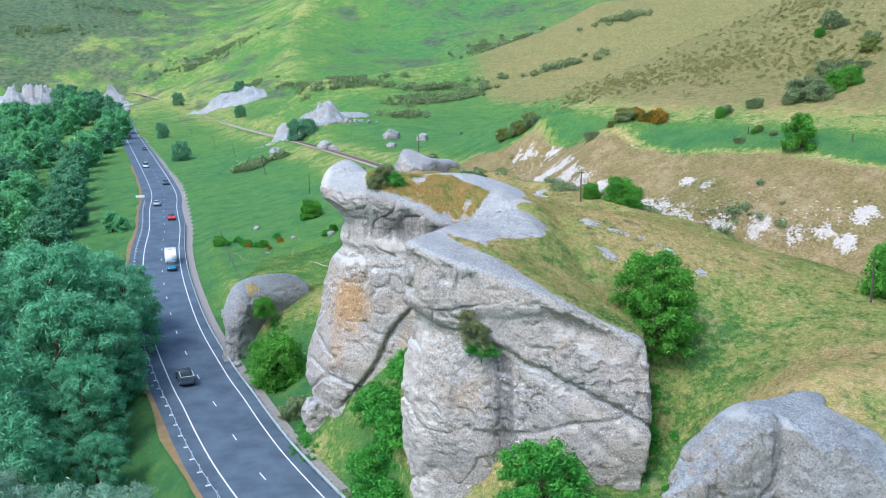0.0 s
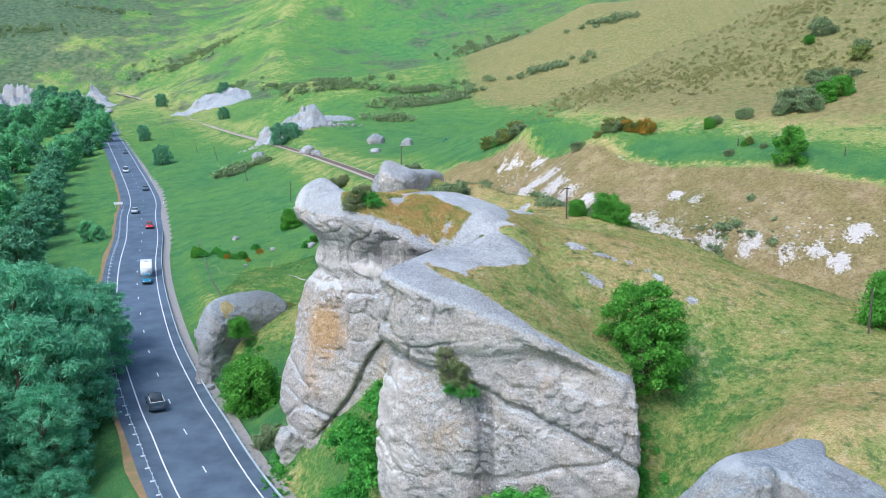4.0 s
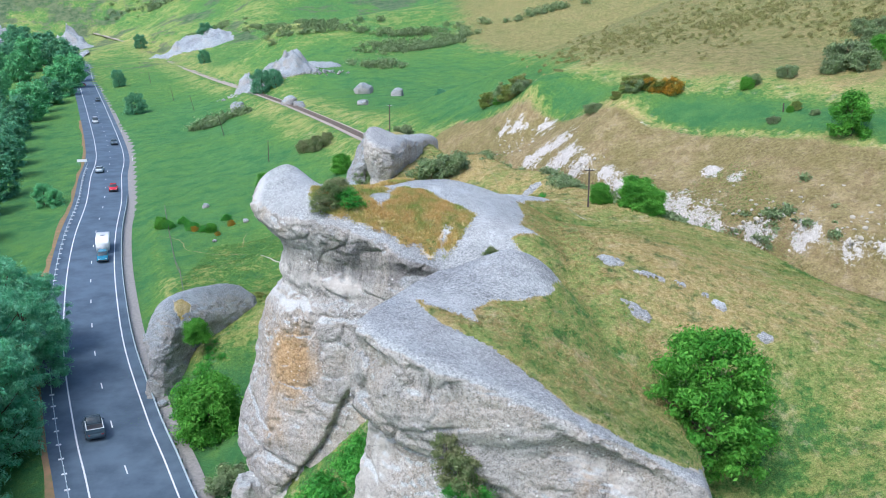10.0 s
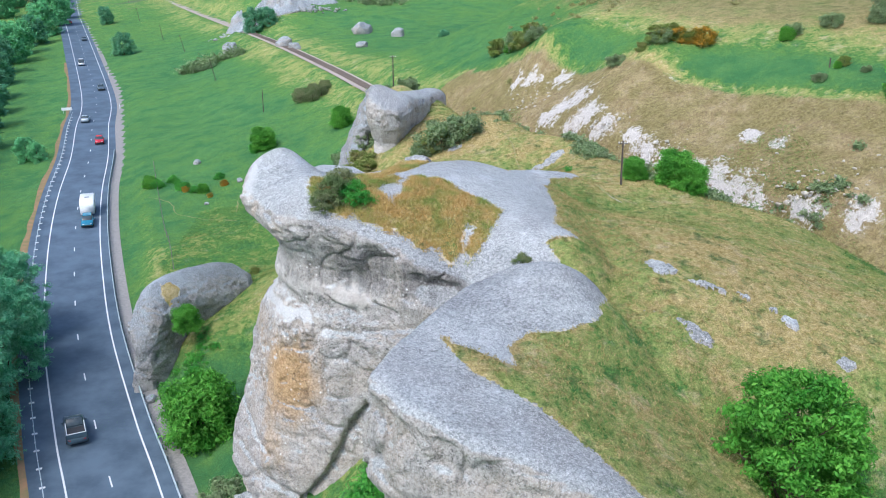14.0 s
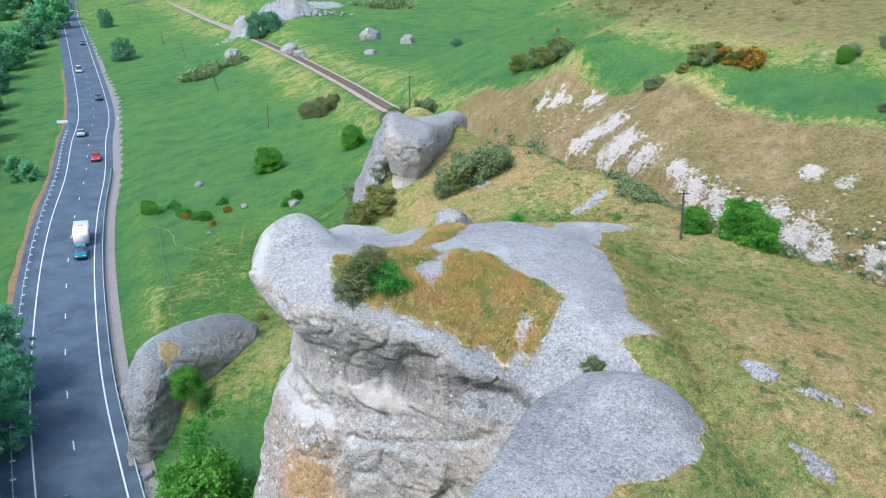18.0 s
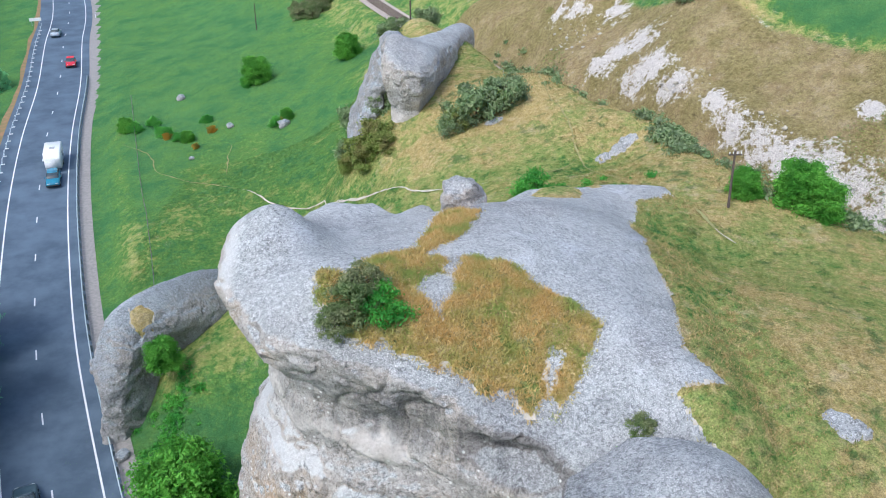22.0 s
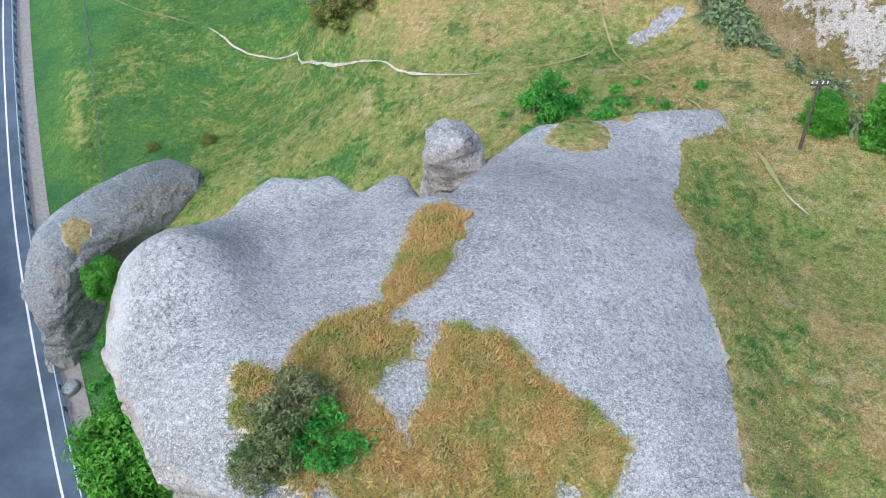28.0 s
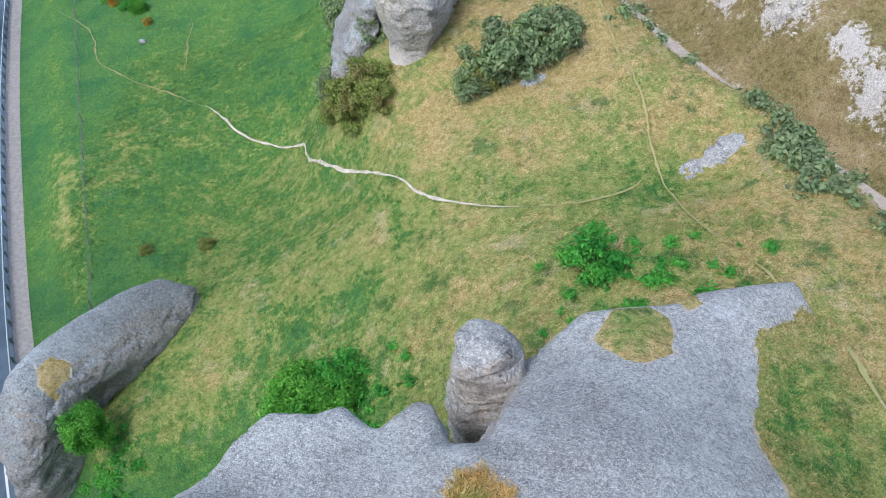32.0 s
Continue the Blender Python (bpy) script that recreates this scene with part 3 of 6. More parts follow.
bank = np.exp(-((line_dist(X, Y, RAIL_C[:, :2])[0] - 6) / 6.0) ** 2) * (Y > 185)
wide = fbm(X, Y, 0 * X, 130.0, 3, 21)
dry = 0.05 + 0.13 * plateau + 0.40 * hill + sstep(260, 480, Y) * (0.17 + 0.22 * wide) - 0.6 * fringe + (0.25 + 0.10 * sstep(-18, -8, X)) * sstep(1.5, 5, Z) * (1 - sstep(140, 205, Y)) * sstep(-46, -30, X) + 0.3 * bank + np.clip(swell * 0.12, -0.1, 0.3)
dry += 0.6 * np.exp(-((X + 13.5) / 4) ** 2 - ((Y - 81) / 7) ** 2)
road_d, road_side, _ = line_dist(X, Y, ROAD_C[:, :2])
dry += 0.22 * np.exp(-((road_d - 10.2) / 0.7) ** 2) * (road_side < 0) * sstep(108, 120, Y) * (1 - sstep(178, 190, Y))
dry -= 0.1 * np.exp(-((road_d - 13.2) / 1.6) ** 2) * (road_side < 0) * sstep(108, 120, Y) * (1 - sstep(178, 190, Y))
dry = np.clip(dry, 0, 1)
attr(gme, "dry", dry.ravel())
attr(gme, "brown", np.clip(hill * 0.75 + 0.35 * sstep(300, 480, Y) * (1 - sstep(700, 900, Y)) * sstep(-80, 40, X) - 0.5 * fringe, 0, 1).ravel())
heath = 0.5 * np.exp(-((X + 400) / 70) ** 2 - ((Y - 880) / 60) ** 2) + 0.35 * sstep(-150, -400, X) * sstep(650, 800, Y)
attr(gme, "scrub", np.clip(heath + sstep(340, 560, Y) * (0.46 - 0.06 * np.clip(swell, -2, 3)), 0, 1).ravel())
tagged(new("ground", gme), "grassy limestone valley with dry and green pasture", "ground", kind="structure")




def dryness(x, y):
    """How dry the grass is at the given points of the ground sheet."""
    i, j = np.searchsorted(gx, x).clip(0, nx - 1), np.searchsorted(gy, y).clip(0, ny - 1)
    return dry[j, i]

# ---- road ----
def offset_line(line, off, lift):
    p = np.asarray(line, float)
    d = np.gradient(p[:, :2], axis=0)
    d /= np.linalg.norm(d, axis=1)[:, None]
    off = np.broadcast_to(off, (len(p),))
    return np.c_[p[:, 0] + d[:, 1] * off, p[:, 1] - d[:, 0] * off, p[:, 2] + lift]


def strip(name, line, lo, hi, lift, mat, rows=2):
    """A band along a line, from lo to hi metres to its right."""
    lo, hi = np.broadcast_to(lo, (len(line),)), np.broadcast_to(hi, (len(line),))
    cols = [offset_line(line, lo + (hi - lo) * u, lift) for u in np.linspace(0, 1, rows)]
    v = np.stack(cols, 1).reshape(-1, 3)
    i = np.arange(len(line) * rows).reshape(len(line), rows)
    f = np.stack([i[:-1, :-1], i[:-1, 1:], i[1:, 1:], i[1:, :-1]], -1).reshape(-1, 4)
    return mesh_from(name, v, f, mat)


bay = np.interp(ROAD[:, 1], [150, 185, 210, 235, 262, 285, 310], [0, 0, 0.8, 2.0, 3.4, 2.8, 0])
road = tagged(new("road", strip("road", ROAD, -6.3, 4.9, 0.0, ASPHALT, 6)), "two-lane asphalt road with white lines and shaded patches", "road", kind="structure")
tagged(new("pavement", strip("shoulder", ROAD, 4.9, 6.3 + bay, -0.03, GRAVEL, 3)), "pale gravel shoulder widening into a lay-by", "shoulder", kind="structure")
child("edge_line", strip("edge_line", ROAD, 3.42, 3.58, 0.008, PAINT), road, "solid white edge line")
child("edge_line", strip("edge_line", ROAD, -3.58, -3.42, 0.008, PAINT), road, "solid white edge line")


# ---- rocks ----
def surface_net(val, origin, h):
    """Quads round the zero level of a grid of distances."""
    s = val < 0
    c = np.zeros(tuple(n - 1 for n in val.shape), int)
    for dx in (0, 1):
        for dy in (0, 1):
            for dz in (0, 1):
                c += s[dx:val.shape[0] - 1 + dx, dy:val.shape[1] - 1 + dy, dz:val.shape[2] - 1 + dz]
    cells = np.argwhere((c > 0) & (c < 8))
    ids = np.full(c.shape, -1, np.int64)
    ids[tuple(cells.T)] = np.arange(len(cells))
    acc, cnt = np.zeros((len(cells), 3)), np.zeros(len(cells))
    corners = [(a, b, d) for a in (0, 1) for b in (0, 1) for d in (0, 1)]
    for p in corners:
        for ax in range(3):
            if p[ax]:
                continue
            q = list(p)
            q[ax] = 1
            va, vb = val[tuple((cells + p).T)], val[tuple((cells + q).T)]
            hit = (va < 0) != (vb < 0)
            u = np.where(hit, va / np.where(hit, va - vb, 1), 0)
            pt = np.array(p, float)[None] + np.zeros((len(cells), 3))
            pt[:, ax] += u
            acc += np.where(hit[:, None], pt, 0)
            cnt += hit
    verts = (cells + acc / cnt[:, None]) * h + np.array(origin)
    faces = []
    for ax in range(3):
        b1, b2 = (ax + 1) % 3, (ax + 2) % 3
        n = list(val.shape)
        n[ax] -= 1
        sl_a, sl_b = [slice(None)] * 3, [slice(None)] * 3
        sl_a[ax], sl_b[ax] = slice(0, -1), slice(1, None)
        ea, eb = s[tuple(sl_a)], s[tuple(sl_b)]
        e = np.argwhere(ea != eb)
        e = e[(e[:, b1] > 0) & (e[:, b2] > 0) & (e[:, b1] < val.shape[b1] - 1) & (e[:, b2] < val.shape[b2] - 1)]
        flip = ~ea[tuple(e.T)]
        o1, o2 = np.zeros(3, int), np.zeros(3, int)
        o1[b1], o2[b2] = 1, 1
        q = np.stack([ids[tuple((e - o1 - o2).T)], ids[tuple((e - o2).T)], ids[tuple(e.T)], ids[tuple((e - o1).T)]], 1)
        q[flip] = q[flip][:, ::-1]
        faces.append(q)
    return verts, np.vstack(faces)


def poly_dist(x, y, poly):
    """Signed distance to a polygon, negative inside."""
    d = np.full(x.shape, 1e9)
    sign = np.ones(x.shape)
    n = len(poly)
    for k in range(n):
        ax, ay = poly[k]
        bx, by = poly[k - 1]
        ex, ey = bx - ax, by - ay
        wx, wy = x - ax, y - ay
        u = np.clip((wx * ex + wy * ey) / (ex * ex + ey * ey + 1e-9), 0, 1)
        d = np.minimum(d, (wx - ex * u) ** 2 + (wy - ey * u) ** 2)
        c1, c2, c3 = y >= ay, y < by, ex * wy > ey * wx
        flip = (c1 & c2 & c3) | (~c1 & ~c2 & ~c3)
        sign = np.where(flip, -sign, sign)
    return sign * np.sqrt(d)


def smax(a, b, k):
    h = np.clip(0.5 + 0.5 * (a - b) / k, 0, 1)
    return b + (a - b) * h + k * h * (1 - h)


def smin(a, b, k):
    return -smax(-a, -b, k)


def grid(lo, hi, h):
    ax = [np.arange(a, b, h) for a, b in zip(lo, hi)]
    return np.meshgrid(*ax, indexing="ij")


def tower(gx3, gy3, gz3, outline, centre, profile, top, round_top):
    """An upright rock: an outline whose vertices move out from the centre with height, capped by a sheet. outline: x, y, weight."""
    zs = gz3[0, 0, :]
    out = np.empty(gx3.shape)
    pz, pv = [a for a, _ in profile], [b for _, b in profile]
    for k, z in enumerate(zs):
        off = np.interp(z, pz, pv)
        poly = []
        for x, y, wt in outline:
            dx, dy = x - centre[0], y - centre[1]
            r = math.hypot(dx, dy)
            poly.append((x + dx / r * off * wt, y + dy / r * off * wt))
        out[:, :, k] = poly_dist(gx3[:, :, k], gy3[:, :, k], poly)
    cap = gz3 - top(gx3[:, :, 0], gy3[:, :, 0])[:, :, None]
    return smax(out, cap * 0.9, round_top)


def crusted(d, gx3, gy3, gz3, cap, seed, big=0.26, small=0.13):
    """Broad weathering: swells and a few open joints on the faces, less on the smooth tops; cap is the height over the top sheet."""
    near = np.abs(d) < 2.2
    x, y, z = gx3[near], gy3[near], gz3[near]
    face = sstep(-0.3, -1.6, cap[near])
    bump = (0.35 + 0.35 * face) * big * fbm(x, y, z, 5.5, 2, seed) + (0.15 + 0.85 * face) * 0.25 * small * fbm(x, y, z * 1.6, 1.1, 2, seed + 20)
    n = vnoise(x / 6.0, y / 6.0, z / 7.5, seed + 70)
    bump += face * 0.3 * np.exp(-(n / 0.035) ** 2)
    d[near] += bump
    return d


def chips(p, size, seed):
    """Broken facets: each cell of a scattered net gets its own tilt and level."""
    q = p / np.asarray(size)
    base = np.floor(q)
    best = np.full(len(q), 1e9)
    out = np.zeros(len(q))
    for ox in (-1, 0, 1):
        for oy in (-1, 0, 1):
            for oz in (-1, 0, 1):
                ci, cj, ck = base[:, 0] + ox, base[:, 1] + oy, base[:, 2] + oz
                r = [hashed(ci, cj, ck, seed + 7 * k) for k in range(6)]
                dx, dy, dz = q[:, 0] - ci - 0.5 - 0.42 * r[0], q[:, 1] - cj - 0.5 - 0.42 * r[1], q[:, 2] - ck - 0.5 - 0.42 * r[2]
                far = dx * dx + dy * dy + dz * dz
                near = far < best
                best = np.where(near, far, best)
                out = np.where(near, 0.6 * r[3] + 0.9 * (r[4] * (dx + dy) + r[5] * dz), out)
    return out


def halved(v, f):
    """Every quad cut into four."""
    e = np.stack([f, np.roll(f, -1, axis=1)], -1)
    e.sort(axis=-1)
    key = e[..., 0].astype(np.int64) * len(v) + e[..., 1]
    uniq, back = np.unique(key.ravel(), return_inverse=True)
    mids = 0.5 * (v[uniq // len(v)] + v[uniq % len(v)])
    m = back.reshape(f.shape) + len(v)
    c = np.arange(len(f)) + len(v) + len(uniq)
    out = np.concatenate([np.stack([f[:, k], m[:, k], c, m[:, k - 1]], 1) for k in range(4)])
    return np.vstack([v, mids, v[f].mean(axis=1)]), out


def vertex_normals(v, f):
    n = np.cross(v[f[:, 2]] - v[f[:, 0]], v[f[:, 3]] - v[f[:, 1]])
    out = np.zeros_like(v)
    for k in range(4):
        for a in range(3):
            out[:, a] += np.bincount(f[:, k], n[:, a], len(v))
    return out / np.maximum(np.linalg.norm(out, axis=1), 1e-9)[:, None]


def relief(v, f, seed, rough=1.0):
    """Close weathering on a finer net: chipped facets, pits and cracks on the faces, a fine grain on the tops."""
    v, f = halved(v, f)
    for _ in range(1):
        nb = np.zeros_like(v)
        cnt = np.zeros(len(v))
        for a, b in ((0, 1), (1, 2), (2, 3), (3, 0)):
            for p, q in ((a, b), (b, a)):
                cnt += np.bincount(f[:, p], minlength=len(v))
                for k in range(3):
                    nb[:, k] += np.bincount(f[:, p], v[f[:, q], k], len(v))
        v = np.where(cnt[:, None] > 4, 0.5 * v + 0.5 * nb / np.maximum(cnt, 1)[:, None], v)
    n = vertex_normals(v, f)
    w = 1 - sstep(0.3, 0.75, n[:, 2])
    x, y, z = v.T
    where = sstep(-0.5, 0.45, vnoise(x / 4.5, y / 4.5, z / 3.5, seed + 3))
    warp = 0.35 * np.stack([vnoise(x / 0.9, y / 0.9, z / 0.9, seed + k) for k in (11, 12, 13)], 1)
    bed = np.stack([x, y, z + 0.3 * x], 1) + warp
    move = w * where * (0.15 * chips(bed, (1.7, 1.7, 1.0), seed) + 0.08 * chips(bed, (0.7, 0.7, 0.42), seed + 50))
    move -= w * 0.10 * sstep(0.2, 0.6, vnoise(x / 0.7, y / 0.7, z / 0.5, seed + 21))
    move += (0.2 + 0.8 * w) * 0.045 * fbm(x, y, z, 0.5, 2, seed + 31)
    crack = vnoise(x / 3.1, y / 3.1, z / 3.6, seed + 41)
    move -= (0.10 + 0.90 * w) * 0.22 * np.exp(-(crack / 0.028) ** 2) * sstep(-0.2, 0.4, vnoise(x / 7, y / 7, z / 7, seed + 43))
    return v + n * (rough * move)[:, None], f


def top_of(d, lo, h):
    """The height of a rock's top as a function of x, y."""
    zs = lo[2] + h * np.arange(d.shape[2])
    inside = d < 0
    k = d.shape[2] - 1 - np.argmax(inside[:, :, ::-1], axis=2)
    k = np.clip(k, 0, d.shape[2] - 2)
    i, j = np.indices(k.shape)
    a, b = d[i, j, k], d[i, j, k + 1]
    top = np.where(inside.any(axis=2), zs[k] + h * a / np.where(np.abs(a - b) < 1e-9, 1, a - b), -50.0)

    def height(x, y):
        u = np.clip((np.asarray(x, float) - lo[0]) / h, 0, top.shape[0] - 1.001)
        v = np.clip((np.asarray(y, float) - lo[1]) / h, 0, top.shape[1] - 1.001)
        iu, iv = u.astype(int), v.astype(int)
        fu, fv = u - iu, v - iv
        return (top[iu, iv] * (1 - fu) + top[iu + 1, iv] * fu) * (1 - fv) + (top[iu, iv + 1] * (1 - fu) + top[iu + 1, iv + 1] * fu) * fv

    return height


def rock_object(name, d, lo, h, mat, label, stains_and_shade=None, pieces=(), foot=None, rough=1.0):
    """One rock; pieces: names and rules that share its faces out among parts, the last taking the rest."""
    v, f = surface_net(d, lo, h)
    f = f[(v[f[:, 0], 2] > ground(v[f[:, 0], 0], v[f[:, 0], 1]) - 3)]
    v, f = relief(v, f, len(label), rough)

    def made(key, faces, shift):
        used = np.unique(faces)
        back = np.zeros(len(v), int)
        back[used] = np.arange(len(used))
        me = mesh_from(key, v[used] - shift, back[faces], mat)
        co = np.empty(len(me.vertices) * 3, np.float32)
        me.vertices.foreach_get("co", co)
        co = co.reshape(-1, 3) + np.array(shift)
        for tag, fn in (stains_and_shade or {}).items():
            attr(me, tag, fn(*co.T))
        return me

    if not pieces:
        return tagged(new(name, made(name, f, (0, 0, 0))), label, "rock")
    top = tagged(new(name), label, "rock")
    top.location = foot
    mid, left = v[f].mean(axis=1), np.ones(len(f), bool)
    for key, rule, text in pieces:
        take = left & rule(*mid.T)
        left &= ~take
        child(key, made(key, f[take], foot), top, text)
    return top


H = 0.22
TOP_A = Surface([(-13, 91, 26.2), (-10.4, 94.4, 28.4), (-8.4, 95.2, 26.7), (-11.5, 95.5, 27.6), (-8, 88.4, 27.2), (-6.1, 101.8, 25.6), (-8.8, 101, 25.9), (-4.8, 100.6, 25.1), (-3.4, 101.8, 25.2), (-2.4, 97.8, 26.2), (-2.3, 87, 26.1), (4.5, 87.5, 25.7), (8.8, 83.5, 24.8), (2, 83, 22.7), (-4, 85, 25.3),
                 (0, 84, 23.6), (9, 97, 24.7), (13.4, 109.0, 22.5), (12.0, 109.4, 22.9), (1, 105.6, 23.5), (5.5, 104.5, 24.3), (-11, 86.5, 25.2), (16, 95, 21), (13, 84, 21.5), (2, 92, 26.8), (3, 99, 26.4), (5, 93, 26.1), (5, 80, 22.3), (-7.6, 97.2, 25.9), (-9.6, 98.2, 25.9), (-7.4, 93, 26.9), (12.6, 97, 22.6), (12.5, 103, 22)], 1.5)
OUT_A = [(-13.4, 91, 1), (-13.2, 94.5, .9), (-11.5, 97, .8), (-10.2, 100.2, .7), (-8.9, 101.7, .6), (-7.2, 101.7, .6), (-6.1, 102.3, .6), (-4.9, 101.6, .5), (-3.4, 102.9, .4), (-2.4, 102.4, .4), (-2.0, 100.4, .3), (-1.0, 100.3, .3), (0.1, 103.4, .4), (1, 106.6, .4), (3.8, 109, .3), (7.5, 109.4, .3), (9.5, 110.4, .3), (14.2, 111.4, 0),
         (18, 100, 0), (16, 86, 0), (9.8, 79.5, 0), (5, 79, 0), (2.2, 80.2, .2), (-1, 82.2, .4), (-3.5, 83.5, .5), (-6.5, 84.2, .6), (-10.8, 86.0, .8)]
PROF_A = [(-3, -0.6), (2, 0.9), (5, 1.7), (8, 1.4), (13, -0.1), (16, -0.7), (17.6, -1.0), (18.4, -1.5), (18.9, -2.1), (19.5, -2.6), (20.2, -2.2), (21.2, -2.3), (22.0, -2.6), (23, -2.2), (24.5, -0.8), (26, 0), (27.5, -0.1), (30, -0.4)]
lo_a = (-18, 77, -3)
G = grid(lo_a, (19, 113, 31), H)
dA = tower(*G, OUT_A, (-3, 92), PROF_A, TOP_A, 1.3)
cap_a = G[2] - TOP_A(G[0][:, :, 0], G[1][:, :, 0])[:, :, None]
# the long slanting joint across its lower face with the slab behind it set back, and the lower joint at its foot
wave = 0.35 * vnoise(G[1] / 3, G[2] / 4, G[0] * 0, 31)
joint = (G[0] + 5.4) * 0.83 - (G[2] - 11.1) * 0.56 + wave
low = sstep(17.5, 15.5, G[2]) * sstep(2.5, 4.5, G[2]) * sstep(92, 89, G[1])
dA += low * (0.6 * np.exp(-((joint - 0.1) / 0.22) ** 2) + 0.45 * sstep(-0.05, 0.2, joint))
joint = np.abs(G[2] - 7.0 + 0.3 * (G[0] + 13.2) + 0.3 * vnoise(G[0] / 2.5, G[1] / 3, G[2] * 0, 33))
dA += 0.4 * np.exp(-(joint / 0.2) ** 2) * (G[0] < -8.2) * (G[1] < 90)
# upright flutes under the lip, and the dark scoop beside the dome
lip = sstep(-0.5, -1.2, cap_a) * sstep(20.4, 22.4, G[2]) * sstep(90, 87, G[1]) * sstep(-8, -5.5, G[0])
dA += lip * 0.34 * (1 - 1.7 * np.abs(vnoise(G[0] / 0.95 + 0.3 * vnoise(G[0], G[1], G[2] / 3, 36), G[1] / 3, G[2] / 6, 34)))
dA += 0.9 * np.exp(-((G[0] - 0.9) / 2.0) ** 2 - ((G[2] - 21.8 + 0.12 * G[0]) / 0.75) ** 2) * sstep(86, 84, G[1])
dA += 0.45 * np.exp(-((G[0] + 5.2) / 1.9) ** 2 - ((G[2] - 21.3) / 0.8) ** 2) * sstep(89, 87, G[1])
dA = crusted(dA, *G, cap_a, 3)
TOPZ_A = top_of(dA, lo_a, H)
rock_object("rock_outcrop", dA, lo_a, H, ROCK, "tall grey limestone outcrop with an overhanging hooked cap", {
    # pale: bands and patches under the cap, the foot, and a whiter left lip
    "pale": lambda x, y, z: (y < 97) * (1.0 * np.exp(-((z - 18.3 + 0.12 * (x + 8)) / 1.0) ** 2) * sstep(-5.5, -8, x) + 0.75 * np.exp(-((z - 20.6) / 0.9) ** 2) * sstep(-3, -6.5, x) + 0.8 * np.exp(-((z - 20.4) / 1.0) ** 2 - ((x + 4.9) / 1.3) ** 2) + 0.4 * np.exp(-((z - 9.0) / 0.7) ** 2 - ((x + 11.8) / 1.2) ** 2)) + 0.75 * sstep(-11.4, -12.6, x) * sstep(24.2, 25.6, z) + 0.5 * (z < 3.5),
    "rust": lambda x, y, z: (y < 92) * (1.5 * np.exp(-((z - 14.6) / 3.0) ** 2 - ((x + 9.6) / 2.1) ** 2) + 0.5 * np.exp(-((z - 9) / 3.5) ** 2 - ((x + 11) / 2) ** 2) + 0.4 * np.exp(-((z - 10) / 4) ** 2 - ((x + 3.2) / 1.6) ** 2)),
    # dark: streaked band below the lip, a lower patch, and scoop shade painted in
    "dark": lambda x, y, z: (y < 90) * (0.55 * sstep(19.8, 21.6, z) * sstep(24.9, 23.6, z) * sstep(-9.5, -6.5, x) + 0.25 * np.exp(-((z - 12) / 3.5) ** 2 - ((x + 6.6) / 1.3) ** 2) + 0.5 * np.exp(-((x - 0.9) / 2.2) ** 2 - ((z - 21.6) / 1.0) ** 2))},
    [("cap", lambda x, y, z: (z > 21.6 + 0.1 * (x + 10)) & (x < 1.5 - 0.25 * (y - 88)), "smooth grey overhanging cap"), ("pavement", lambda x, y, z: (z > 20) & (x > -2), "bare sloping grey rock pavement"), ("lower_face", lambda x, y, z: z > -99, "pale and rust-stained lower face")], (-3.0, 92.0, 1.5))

TOP_B = Surface([(-2.8, 67, 24.1), (3.7, 69, 22.9), (4, 72, 23), (6.5, 78.5, 25.0), (8.8, 77.6, 24.0), (10.0, 78, 23.0), (7.7, 62.5, 20.9), (14.7, 61, 17.5), (1.2, 67.8, 23.4), (4.1, 66, 22.5), (3, 80, 23.4), (14, 74, 18.5), (-0.5, 71.5, 23.9), (1.5, 75, 24.0), (12, 67, 18.8)], 1.2)
OUT_B = [(-3.1, 67, 1), (-2.2, 70, .8), (-0.8, 73, .5), (1, 76.5, .4), (2.2, 80.2, .3), (5, 82, .2), (8.6, 81, .1), (10.4, 78, 0), (15.5, 73, 0), (16, 65, .3), (15.2, 60.6, .6), (10, 61.2, .9), (5, 62.0, 1), (0.8, 63.2, 1), (-1.8, 64.8, 1)]
PROF_B = [(-3, -0.4), (4, -0.5), (8, 0.4), (12, 0.5), (15, 0), (17, -0.4), (18.6, -0.4), (19.6, 0.2), (24, 0), (27, 0)]
lo_b = (-7, 56, -1)
G = grid(lo_b, (20, 85, 27), H)
dB = tower(*G, OUT_B, (5, 70), PROF_B, TOP_B, 0.8)
cap_b = G[2] - TOP_B(G[0][:, :, 0], G[1][:, :, 0])[:, :, None]
# the bedding ledge that falls across the face, the face set back under it, an upright flute below and a scooped hollow above
ledge_z = np.interp(G[0], [-4, -1.3, 1.6, 4.1, 6.9, 9.4, 13.1, 17], [18.7, 18.0, 17.5, 16.6, 15.3, 14.2, 12.3, 10.4])
ledge = G[2] - ledge_z + 0.22 * vnoise(G[0] / 1.6, G[1] / 3, G[2] / 3, 35)
front = sstep(69, 66, G[1])
dB += front * (0.34 * sstep(0.1, -0.2, ledge) * sstep(-3.5, -0.4, ledge) + 0.45 * np.exp(-((ledge + 0.1) / 0.22) ** 2))
dB -= front * 0.30 * np.exp(-((ledge - 0.7) / 0.7) ** 2) * sstep(6, 3, G[0])
flute = G[0] - 4.55 + 0.05 * (G[2] - 12)
dB += front * sstep(-0.1, -0.9, ledge) * (0.6 * np.exp(-(flute / 0.7) ** 2) - 0.2 * np.exp(-((flute + 1.7) / 0.9) ** 2))
hollow = G[2] - 18.9 + 0.42 * (G[0] - 9.8)
dB += front * 0.7 * sstep(0.3, -0.2, hollow) * sstep(-3.0, -0.3, hollow) * np.exp(-((G[0] - 9.9) / 2.9) ** 4)
